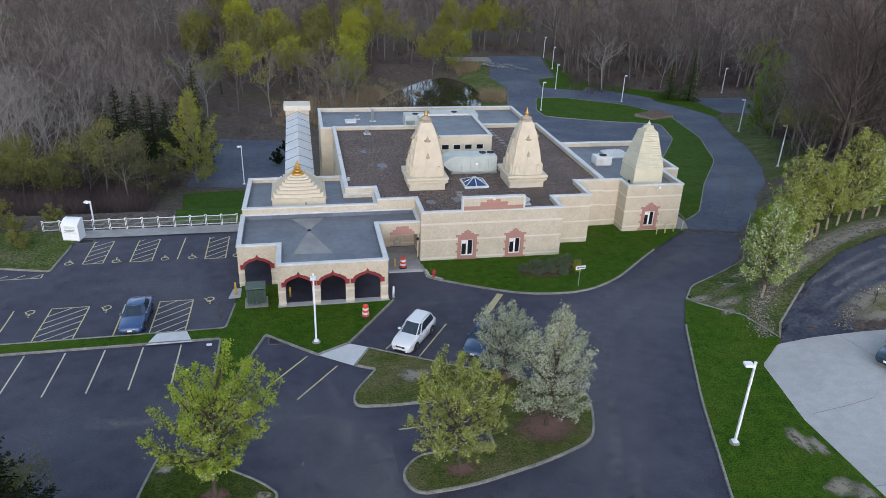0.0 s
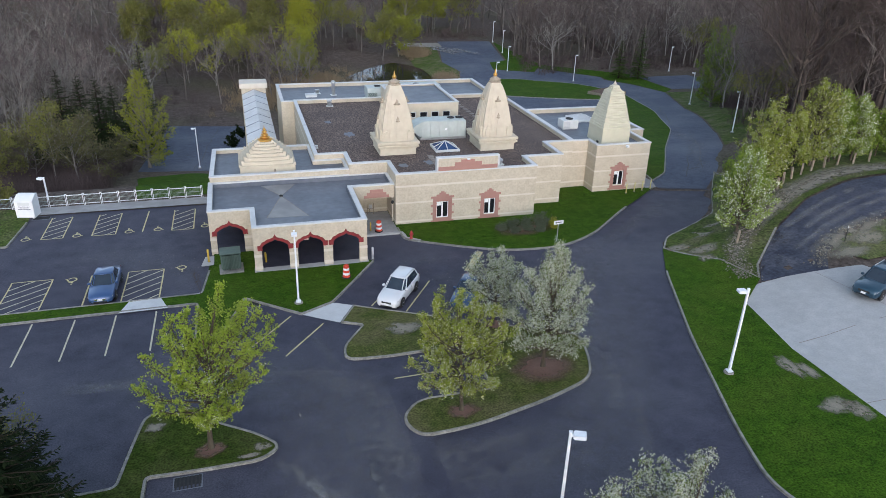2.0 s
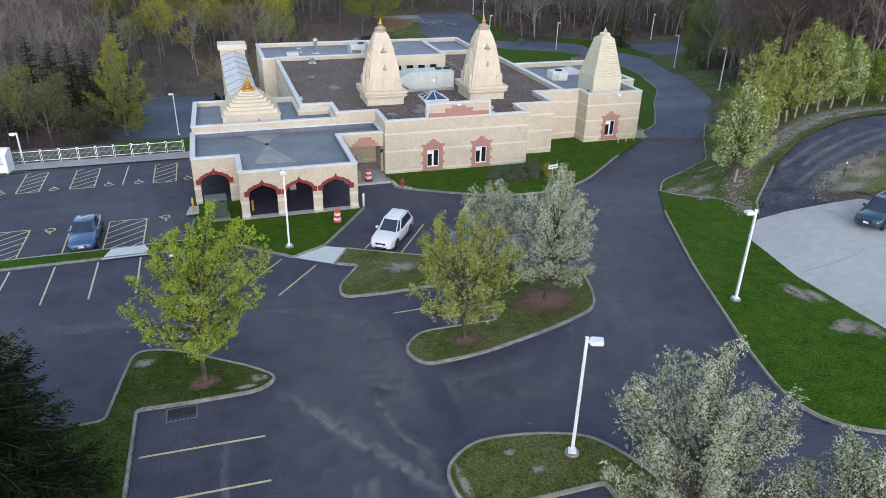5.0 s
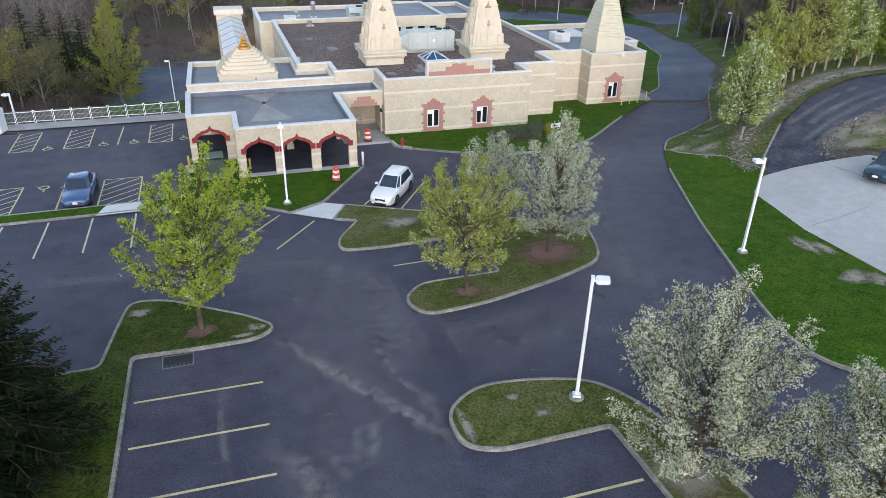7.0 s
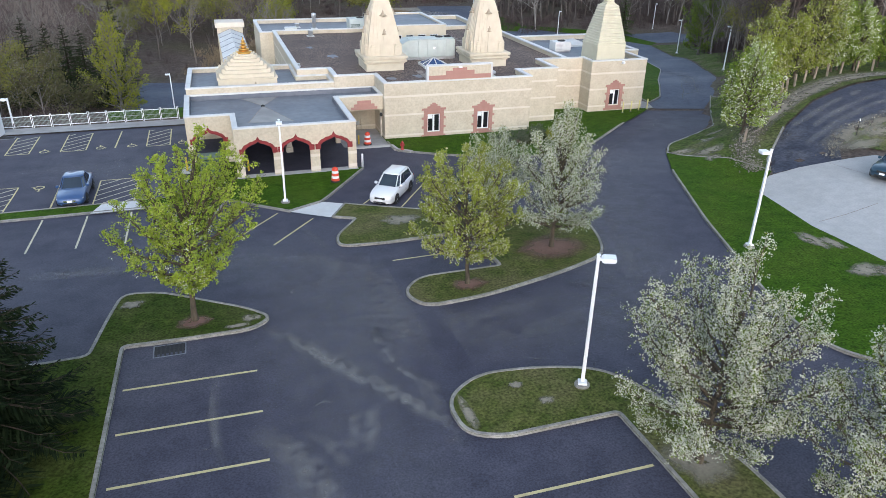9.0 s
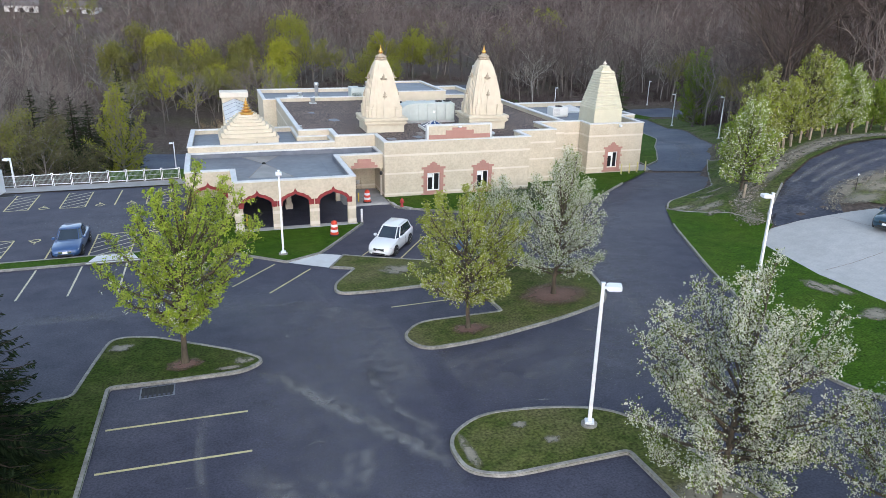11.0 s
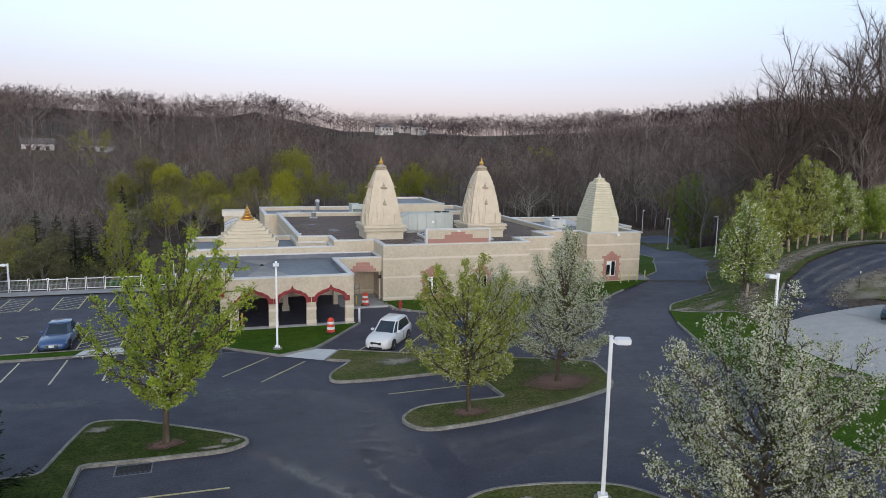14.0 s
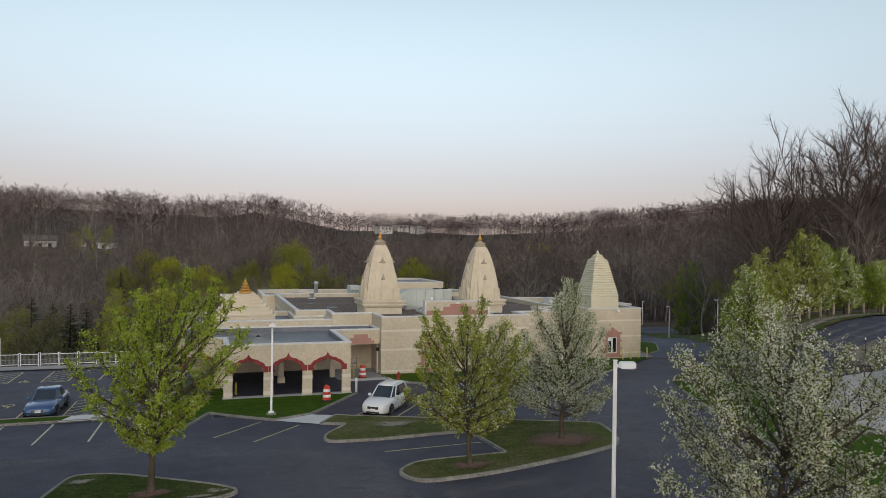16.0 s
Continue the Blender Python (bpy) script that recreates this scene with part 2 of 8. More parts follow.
    if island:
        g = nt.nodes.new("ShaderNodeNewGeometry")
        col = mix(col, island, ramp(g.outputs["Random Per Island"], split, split + 0.06) if split else ramp(g.outputs["Random Per Island"], 0.35, 1.0))
    if tone:
        g = nt.nodes.new("ShaderNodeAttribute")
        g.attribute_name = "tone"
        col = mix(col, tone, g.outputs["Fac"])
    if obj_random:
        g = nt.nodes.new("ShaderNodeObjectInfo")
        col = mix(col, obj_random, g.outputs["Random"])
    nt.links.new(col, bs.inputs["Base Color"])
    if thin:
        tr = nt.nodes.new("ShaderNodeBsdfTranslucent")
        nt.links.new(col, tr.inputs[0])
        ms = nt.nodes.new("ShaderNodeMixShader")
        ms.inputs[0].default_value = thin
        nt.links.new(bs.outputs[0], ms.inputs[1])
        nt.links.new(tr.outputs[0], ms.inputs[2])
        nt.links.new(ms.outputs[0], nt.nodes["Material Output"].inputs[0])
    if bump:
        b = nt.nodes.new("ShaderNodeBump")
        b.inputs["Strength"].default_value, b.inputs["Distance"].default_value = min(1.0, bump * 20), bump
        nt.links.new(tex(bump_scale, 4.0), b.inputs["Height"])
        nt.links.new(b.outputs[0], bs.inputs["Normal"])
    return m


ASPHALT = surface("asphalt_new", (0.041, 0.041, 0.062), (0.066, 0.065, 0.092), 0.8, 0.7, 0.004, 60, (0.092, 0.092, 0.116), 0.10, 0.85, speck=0.3, speck_scale=14.0, spec=0.25)
ASPHALT_OLD = surface("asphalt_worn", (0.055, 0.066, 0.100), (0.09, 0.104, 0.142), 1.2, 0.75, 0.006, 40, (0.15, 0.16, 0.19), 0.12, 0.7, speck=0.25, speck_scale=6.0, spec=0.25)
ASPHALT_DRIVE = surface("asphalt_drive", (0.036, 0.040, 0.060), (0.070, 0.075, 0.100), 0.7, 0.75, 0.006, 40, (0.12, 0.12, 0.135), 0.5, 0.6, speck=0.3, speck_scale=4.0, spec=0.2)
LAWN = surface("lawn", (0.024, 0.062, 0.003), (0.050, 0.106, 0.006), 1.5, 0.9, 0.02, 45, (0.074, 0.108, 0.012), 0.3, 0.6, spec=0.08, speck=0.5, speck_scale=10.0)
LAWN_ISLAND = surface("lawn_island", (0.026, 0.048, 0.005), (0.056, 0.080, 0.011), 1.6, 0.9, 0.02, 45, (0.085, 0.088, 0.03), 0.4, 0.7, spec=0.08, speck=0.5, speck_scale=9.0)
LAWN_DRY = surface("lawn_dry", (0.050, 0.072, 0.012), (0.105, 0.112, 0.030), 1.6, 0.9, 0.02, 45, (0.15, 0.128, 0.062), 0.5, 0.8, spec=0.12, speck=0.5, speck_scale=9.0)
BANK = surface("bank", (0.042, 0.078, 0.010), (0.095, 0.115, 0.030), 1.1, 0.95, 0.03, 20, (0.16, 0.14, 0.085), 0.35, 0.8, spec=0.15, speck=0.55, speck_scale=5.0)
EARTH = surface("forest_floor", (0.075, 0.056, 0.047), (0.13, 0.100, 0.082), 0.9, 0.95, 0.04, 8, (0.085, 0.084, 0.045), 0.06, 0.8, spec=0.2, speck=0.45, speck_scale=3.0)
BARE_PATCH = surface("bare_patch", (0.17, 0.16, 0.13), (0.25, 0.24, 0.19), 4.0, 0.95, 0.01, 30, spec=0.2)
GRAVEL_EDGE = surface("gravel_edge", (0.20, 0.185, 0.16), (0.34, 0.32, 0.28), 5.0, 0.95, 0.03, 18, (0.13, 0.12, 0.09), 0.5, 0.5, spec=0.2)
MULCH = surface("mulch", (0.11, 0.070, 0.052), (0.19, 0.125, 0.095), 9.0, 0.95, 0.03, 25, spec=0.2, speck=0.4)
KERB = surface("kerb_concrete", (0.20, 0.19, 0.17), (0.33, 0.315, 0.285), 2.0, 0.9, 0.006, 30, (0.12, 0.115, 0.095), 0.6, 0.6, speck=0.22)
CONCRETE = surface("concrete_slab", (0.40, 0.395, 0.39), (0.47, 0.46, 0.45), 1.5, 0.85, 0.002, 40, (0.33, 0.32, 0.31), 0.3, 0.6, speck=0.06)
RAMP = surface("new_concrete", (0.58, 0.58, 0.58), (0.66, 0.66, 0.655), 1.5, 0.85, 0.002, 40, (0.50, 0.49, 0.48), 0.5, 0.5, speck=0.05)
STONE = surface("rubble_stone", (0.17, 0.155, 0.125), (0.32, 0.30, 0.25), 3.0, 0.95, 0.01, 30, island=(0.12, 0.105, 0.08), spec=0.2)
PAVING = surface("paving_old", (0.27, 0.265, 0.26), (0.36, 0.355, 0.35), 1.5, 0.85, 0.003, 40, (0.20, 0.195, 0.19), 0.3, 0.6)
LINE = surface("line_yellow", (0.50, 0.43, 0.22), (0.62, 0.55, 0.30), 6.0, 0.8, 0.001, 40, (0.30, 0.27, 0.17), 1.2, 0.5)
LINE_PALE = surface("line_pale", (0.50, 0.47, 0.34), (0.62, 0.58, 0.44), 6.0, 0.8, 0.001, 40, (0.30, 0.29, 0.22), 1.2, 0.5)
TRUNK_PALE = surface("bark_pale", (0.16, 0.145, 0.13), (0.25, 0.23, 0.21), 0.6, 0.95, spec=0.1, tone=(0.34, 0.315, 0.29))
TRUNK_BROWN = surface("bark_woods", (0.065, 0.053, 0.047), (0.12, 0.10, 0.09), 0.6, 0.95, spec=0.1, tone=(0.25, 0.215, 0.19))
TRUNK_DARK = surface("bark_tall", (0.055, 0.044, 0.037), (0.11, 0.09, 0.074), 0.6, 0.95, spec=0.1)
WALL = surface("split_block", (0.53, 0.462, 0.35), (0.60, 0.532, 0.412), 1.2, 0.9, 0.004, 22, (0.46, 0.395, 0.29), 0.5, 0.5, course=True, speck=0.08, speck_scale=6.0)
BAND = surface("smooth_block", (0.64, 0.575, 0.485), (0.69, 0.63, 0.54), 2.0, 0.85, 0.002, 30, (0.57, 0.50, 0.41), 0.5, 0.5)
PLASTER = surface("cream_plaster", (0.57, 0.505, 0.385), (0.63, 0.565, 0.44), 1.8, 0.75, 0.002, 25, (0.50, 0.43, 0.32), 0.7, 0.5)
PLASTER_DIM = surface("weathered_plaster", (0.30, 0.25, 0.18), (0.46, 0.39, 0.29), 5.0, 0.85, 0.004, 25)
SHEET = surface("cream_sheet", (0.58, 0.545, 0.40), (0.64, 0.605, 0.455), 1.5, 0.45, 0.001, 20, (0.52, 0.48, 0.35), 0.8, 0.4)
COPING = surface("white_coping", (0.58, 0.585, 0.585), (0.67, 0.67, 0.67), 2.0, 0.6, 0.001, 20, (0.47, 0.46, 0.44), 0.6, 0.5)
MEMBRANE = surface("roof_membrane", (0.11, 0.123, 0.152), (0.152, 0.168, 0.20), 0.6, 0.55, 0.003, 12, (0.20, 0.208, 0.225), 0.22, 0.6, speck=0.1, speck_scale=2.0)
GRAVEL = surface("roof_gravel", (0.075, 0.054, 0.046), (0.19, 0.137, 0.115), 5.0, 0.95, 0.03, 18, (0.078, 0.057, 0.050), 0.25, 0.7, detail=3.0, speck=0.8, speck_scale=10.0)
PAVER = surface("roof_paver", (0.22, 0.19, 0.17), (0.33, 0.28, 0.25), 4.0, 0.9, 0.003, 30)
REDBLOCK = surface("red_block", (0.36, 0.17, 0.13), (0.47, 0.25, 0.20), 3.0, 0.9, 0.006, 20, (0.50, 0.32, 0.26), 0.8, 0.4, island=(0.40, 0.21, 0.17))
REDTRIM = surface("red_trim", (0.19, 0.018, 0.020), (0.27, 0.032, 0.032), 3.0, 0.7, 0.002, 20)
GOLD = surface("gilded_metal", (0.62, 0.33, 0.07), (0.78, 0.45, 0.11), 4.0, 0.3, 0.001, 20, metal=0.85)
WHITE = surface("white_paint", (0.76, 0.77, 0.78), (0.83, 0.83, 0.83), 2.0, 0.5, 0.0)
LAMP_WHITE = surface("lamp_enamel", (0.78, 0.80, 0.83), (0.86, 0.87, 0.88), 3.0, 0.45)
UNIT = surface("unit_paint", (0.44, 0.49, 0.47), (0.52, 0.57, 0.54), 1.5, 0.55, 0.001, 20, (0.40, 0.43, 0.41), 0.9, 0.5)
UNIT_WHITE = surface("unit_pale", (0.62, 0.64, 0.63), (0.70, 0.71, 0.70), 2.0, 0.5)
METAL = surface("galvanised", (0.50, 0.51, 0.52), (0.62, 0.62, 0.62), 4.0, 0.4, metal=0.7)
PIT_SHADE = surface("painted_pit_shade", (0.012, 0.012, 0.014), (0.02, 0.02, 0.022), 4.0, 0.8)
GREENBOX = surface("green_cabinet", (0.075, 0.12, 0.10), (0.105, 0.155, 0.13), 2.0, 0.55, 0.001, 20)
GREEN_DARK = surface("cabinet_louvre", (0.05, 0.09, 0.08), (0.08, 0.12, 0.10), 4.0, 0.6)
YELLOW = surface("safety_yellow", (0.62, 0.42, 0.04), (0.72, 0.50, 0.06), 3.0, 0.5)
PALEYELLOW = surface("faded_yellow", (0.62, 0.55, 0.22), (0.70, 0.62, 0.28), 3.0, 0.6)
ORANGE = surface("barrel_orange", (0.62, 0.055, 0.025), (0.70, 0.085, 0.035), 3.0, 0.5)
RUBBER = surface("rubber", (0.018, 0.018, 0.018), (0.03, 0.03, 0.03), 5.0, 0.8)
HYDRANT = surface("hydrant_red", (0.36, 0.03, 0.03), (0.46, 0.05, 0.04), 3.0, 0.5)
BARK = surface("bark", (0.055, 0.045, 0.033), (0.12, 0.098, 0.070), 6.0, 0.95, 0.02, 12, stretch=(1, 1, 0.3), spec=0.2)
BARK_GREY = surface("bark_grey", (0.13, 0.115, 0.105), (0.26, 0.235, 0.215), 5.0, 0.95, 0.02, 12, stretch=(1, 1, 0.3), spec=0.2)
TWIG = surface("twigs_brown", (0.070, 0.051, 0.049), (0.118, 0.089, 0.085), 0.08, 0.95, spec=0.1, tone=(0.215, 0.170, 0.157))
TWIG_DARK = surface("twigs_tall", (0.075, 0.055, 0.048), (0.12, 0.09, 0.08), 0.08, 0.95, spec=0.1)
TWIG_GREY = surface("twigs_grey", (0.15, 0.133, 0.122), (0.21, 0.19, 0.175), 0.1, 0.95, spec=0.1, tone=(0.29, 0.262, 0.235))
TWIG_FAR = surface("twigs_far", (0.044, 0.029, 0.032), (0.066, 0.047, 0.050), 0.02, 0.95, spec=0.1, tone=(0.095, 0.072, 0.073))
LEAF_LIME = surface("leaf_lime", (0.15, 0.235, 0.007), (0.28, 0.385, 0.018), 1.2, 0.5, island=(0.37, 0.44, 0.07), spec=0.3, thin=0.12)
LEAF_SPRING = surface("leaf_spring", (0.17, 0.215, 0.014), (0.29, 0.34, 0.035), 1.0, 0.6, island=(0.52, 0.52, 0.30), split=0.76, spec=0.25, thin=0.12)
BLOSSOM = surface("blossom", (0.42, 0.44, 0.33), (0.64, 0.655, 0.54), 1.3, 0.7, island=(0.14, 0.19, 0.025), split=0.66, spec=0.15, thin=0.08)
BLOSSOM_GREEN = surface("blossom_fading", (0.17, 0.245, 0.03), (0.30, 0.385, 0.08), 1.5, 0.7, island=(0.62, 0.64, 0.50), split=0.72, spec=0.2, thin=0.1)
LEAF_YELLOW = surface("leaf_yellow", (0.27, 0.29, 0.02), (0.40, 0.40, 0.04), 0.3, 0.7, island=(0.26, 0.27, 0.035), spec=0.2, thin=0.3)
LEAF_BUD = surface("leaf_bud", (0.15, 0.165, 0.035), (0.25, 0.25, 0.06), 0.3, 0.8, island=(0.18, 0.16, 0.07), spec=0.2, thin=0.3)
LEAF_DULL = surface("leaf_dull", (0.085, 0.09, 0.035), (0.15, 0.145, 0.06), 0.4, 0.8, island=(0.12, 0.10, 0.06), spec=0.2, thin=0.2)
LEAF_DULLGREEN = surface("leaf_olive", (0.18, 0.205, 0.022), (0.30, 0.32, 0.04), 0.3, 0.8, island=(0.20, 0.20, 0.04), spec=0.2, thin=0.3)
LEAF_AIRY = surface("leaf_airy", (0.26, 0.285, 0.02), (0.40, 0.41, 0.045), 0.4, 0.7, island=(0.20, 0.23, 0.03), spec=0.2, thin=0.3)
LEAF_MID = surface("leaf_mid", (0.06, 0.12, 0.006), (0.17, 0.25, 0.02), 2.5, 0.7, island=(0.25, 0.32, 0.05), spec=0.2, thin=0.12)
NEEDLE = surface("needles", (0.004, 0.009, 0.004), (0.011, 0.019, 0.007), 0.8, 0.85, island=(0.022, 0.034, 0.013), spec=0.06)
NEEDLE_FAR = surface("needles_woods", (0.012, 0.026, 0.009), (0.028, 0.048, 0.016), 0.8, 0.85, island=(0.05, 0.072, 0.026), spec=0.08)
NEEDLE_PINE = surface("needles_pine", (0.03, 0.06, 0.012), (0.06, 0.10, 0.02), 0.8, 0.85, island=(0.09, 0.13, 0.03), spec=0.1)
REED = surface("reeds", (0.22, 0.165, 0.10), (0.32, 0.25, 0.16), 1.0, 0.9, island=(0.26, 0.19, 0.13), spec=0.1)
SHRUB = surface("shrub_leaf", (0.05, 0.075, 0.04), (0.10, 0.13, 0.07), 2.0, 0.8, island=(0.13, 0.14, 0.10), spec=0.2)
TIMBER = surface("post_timber", (0.20, 0.165, 0.12), (0.30, 0.25, 0.19), 3.0, 0.9, 0.006, 20)
FENCE_GREY = surface("picket_paint", (0.20, 0.24, 0.22), (0.27, 0.31, 0.28), 3.0, 0.6)
CAR_BLUE = surface("paint_blue", (0.030, 0.078, 0.20), (0.038, 0.092, 0.23), 1.0, 0.3, metal=0.1, coat=1.0)
CAR_NAVY = surface("paint_navy", (0.03, 0.07, 0.15), (0.036, 0.08, 0.165), 1.0, 0.3, metal=0.35, coat=1.0)
CAR_TEAL = surface("paint_teal", (0.014, 0.05, 0.085), (0.018, 0.06, 0.095), 1.0, 0.3, metal=0.35, coat=1.0)
CAR_WHITE = surface("paint_white", (0.72, 0.73, 0.74), (0.76, 0.77, 0.78), 1.0, 0.3, coat=0.8)
# the blue in this base colour paints the sky's reflection onto the glass
CARGLASS = surface("car_glass", (0.022, 0.034, 0.050), (0.030, 0.044, 0.062), 1.0, 0.05, spec=0.9)
CHROME = surface("chrome", (0.60, 0.61, 0.63), (0.68, 0.68, 0.70), 3.0, 0.18, metal=0.9)
LENS = surface("lamp_lens", (0.34, 0.36, 0.38), (0.46, 0.47, 0.49), 3.0, 0.1)
REDLENS = surface("tail_lens", (0.30, 0.02, 0.02), (0.38, 0.03, 0.03), 3.0, 0.2)
BRICK_DARK = surface("window_dark", (0.012, 0.013, 0.015), (0.02, 0.02, 0.022), 2.0, 0.08)
BLUEGLASS = surface("skylight_glass", (0.03, 0.06, 0.15), (0.045, 0.085, 0.19), 1.0, 0.1)
WATER = surface("pond_water", (0.012, 0.014, 0.014), (0.018, 0.02, 0.02), 0.2, 0.04, 0.003, 0.8)
HOUSEWALL = surface("house_wall", (0.55, 0.54, 0.52), (0.66, 0.64, 0.62), 1.0, 0.8)
HOUSEROOF = surface("house_roof", (0.14, 0.12, 0.12), (0.19, 0.17, 0.16), 1.0, 0.85)


def dusty(name, colour, scale, cut, soft):
    """A thin broken film of dust that lets the asphalt show through."""
    m = bpy.data.materials.new(name)
    m.use_nodes = True
    nt = m.node_tree
    bs = nt.nodes["Principled BSDF"]
    bs.inputs["Base Color"].default_value, bs.inputs["Roughness"].default_value = (*colour, 1), 0.9
    co = nt.nodes.new("ShaderNodeTexCoord").outputs["Object"]
    uv = nt.nodes.new("ShaderNodeAttribute")
    uv.attribute_name = "fade"
    n = nt.nodes.new("ShaderNodeTexNoise")
    n.inputs["Scale"].default_value, n.inputs["Detail"].default_value = scale, 8
    nt.links.new(co, n.inputs["Vector"])
    r = nt.nodes.new("ShaderNodeMapRange")
    r.inputs[1].default_value, r.inputs[2].default_value = cut, cut + soft
    nt.links.new(n.outputs[0], r.inputs[0])
    k = nt.nodes.new("ShaderNodeMath")
    k.operation = "MULTIPLY"
    nt.links.new(r.outputs[0], k.inputs[0])
    nt.links.new(uv.outputs["Fac"], k.inputs[1])
    nt.links.new(k.outputs[0], bs.inputs["Alpha"])
    g = nt.nodes.new("ShaderNodeTexNoise")
    g.inputs["Scale"].default_value, g.inputs["Detail"].default_value = 9.0, 4
    nt.links.new(co, g.inputs["Vector"])
    c = nt.nodes.new("ShaderNodeMix")
    c.data_type = "RGBA"
    c.inputs[6].default_value, c.inputs[7].default_value = (*[v * 0.6 for v in colour], 1), (*[min(1, v * 1.4) for v in colour], 1)
    nt.links.new(g.outputs[0], c.inputs[0])
    nt.links.new(c.outputs[2], bs.inputs["Base Color"])
    return m


DUST = dusty("dust_film", (0.27, 0.265, 0.265), 2.2, 0.30, 0.35)
SOIL = dusty("bare_soil", (0.27, 0.24, 0.18), 2.6, 0.26, 0.2)
CHIPS = dusty("mulch_chips", (0.19, 0.105, 0.075), 4.0, 0.2, 0.15)
RUBBLE = dusty("gravel_spread", (0.25, 0.22, 0.17), 1.6, 0.34, 0.16)
BARK_SPRUCE = surface("spruce_bark", (0.025, 0.02, 0.015), (0.05, 0.04, 0.03), 5.0, 0.95, spec=0.1)
MEMBRANE_PALE = surface("membrane_worn", (0.24, 0.235, 0.23), (0.33, 0.32, 0.31), 0.8, 0.6, 0.002, 12, (0.17, 0.172, 0.18), 0.5, 0.6)
CRACK = surface("crack_seal", (0.018, 0.018, 0.022), (0.028, 0.028, 0.032), 3.0, 0.6)


# ---- ground, roads, lawns ----
def ccw(pts):
    area = sum(a[0] * b[1] - b[0] * a[1] for a, b in zip(pts, pts[1:] + pts[:1]))
    return pts if area > 0 else pts[::-1]


def structure(name, bm, material, label, smooth=False):
    return tagged(part(name, bm, material, None, label, smooth), category=name.split("_")[0], kind="structure")


xs = list(range(-900, -60, 40)) + list(range(-60, 112, 2)) + list(range(112, 1300, 40))
ys = list(range(-160, -30, 20)) + list(range(-30, 214, 2)) + list(range(214, 420, 12)) + list(range(420, 1500, 40))
gv = [(x, y, land(x, y)) for y in ys for x in xs]
w = len(xs)
gf = [(j * w + i, j * w + i + 1, (j + 1) * w + i + 1, (j + 1) * w + i) for j in range(len(ys) - 1) for i in range(w - 1)]
me = np_mesh("ground", gv, gf, True)
me.materials.append(EARTH)
tagged(new("ground", me), "brown leaf-littered forest floor rising into wooded hills", "ground", kind="structure")

LOT = [(-60, -20), (60, -20), (60, 13), (30, 15.2), (22.1, 16.7), (21.4, 18), (20.8, 20), (21.6, 23.8), (25.2, 33.2), (28.9, 42.4), (32.2, 48.5), (33.6, 49.7), (37, 51.6), (41.2, 54.1), (46, 61.0), (40.6, 62.5), (36, 64), (-5, 67.4), (-60, 67.4)]
structure("parking_lot", drape(ccw(LOT), 0.02), ASPHALT, "dark newly sealed asphalt parking lot with painted stalls", True)
OLD = [(41.12, 63.25), (46.5, 61.63), (53, 69.26), (61.79, 80.24), (69.05, 91.31), (82.12, 119.51), (91.38, 140.61), (90.67, 153), (87.74, 162.72), (88.64, 166.4), (76.58, 179.54), (73.82, 175.03), (64, 179.75), (66.01, 189.05), (71.55, 191.71), (77.61, 222.7), (60.47, 224.19), (53.03, 191.88), (54.26, 179.25), (46.81, 154.11), (42.73, 122.23), (42.81, 93.99), (45.57, 87.22), (42.31, 67.06), (40.79, 64.88)]
structure("road", drape(ccw(OLD), 0.02), ASPHALT_OLD, "worn blue-grey asphalt road curving behind the building", True)
structure("road_joint", drape(ccw([(41.01, 63.14), (46.39, 61.52), (46.61, 61.84), (41.13, 63.47)]), 0.034), ASPHALT, "dark sealed joint across the road")
structure("parking_lot", drape([(-18.6, 112.06), (-3.09, 107.47), (0.5, 142.29), (-16.34, 145.54)], 0.02), ASPHALT_OLD, "cracked blue-grey asphalt lot below the building", True)
structure("parking_lot", drape(ccw([(96.32, 145.13), (103.84, 144.33), (120, 162.78), (98.66, 164.35)]), 0.02), ASPHALT_OLD, "worn asphalt lot beside the woods", True)
DRIVE = [(34.15, 38.3), (35.46, 40.18), (37.17, 41.94), (40.64, 44.57), (45.48, 47.28), (51.41, 48.58), (56.63, 48.39), (79.38, 46.32), (86.02, 40.58), (58.87, 41.88), (49.42, 42.13), (46.42, 41.94), (43.27, 40.96), (40.84, 39.44), (39.2, 37.33)]
structure("road", drape(ccw(DRIVE), 0.05), ASPHALT_DRIVE, "patched dark asphalt drive bending round a bank", True)
PAD = rounded([(29.3, 8, 0.1), (29.3, 23, 6), (29.6, 30, 6), (31.08, 36.27, 2), (33.55, 38.21, 0.5), (42.11, 37.18, 0.3), (43.24, 33.95, 0.3), (69.17, 34.21, 0.1), (75, 8, 0.1)])
structure("concrete_yard", drape(ccw(PAD), 0.07), CONCRETE, "pale concrete yard slab with straight joints", True)
for a, b in (((30.86, 30.47), (56.03, 30.9)), ((38.14, 37.49), (41.6, 10)), ((29.6, 24.0), (56.26, 23.12))):
    bm = bmesh.new()
    strip(bm, fine([a, b], False, 2.0), [(-0.025, 0.076), (0.025, 0.076)])
    structure("slab_joint", bm, PAVER, "dark straight joint in the concrete yard")

KERB_PROFILE = [(0.0, -0.1), (0.015, 0.13), (0.03, 0.155), (0.15, 0.16), (0.17, 0.12), (0.17, 0.0)]


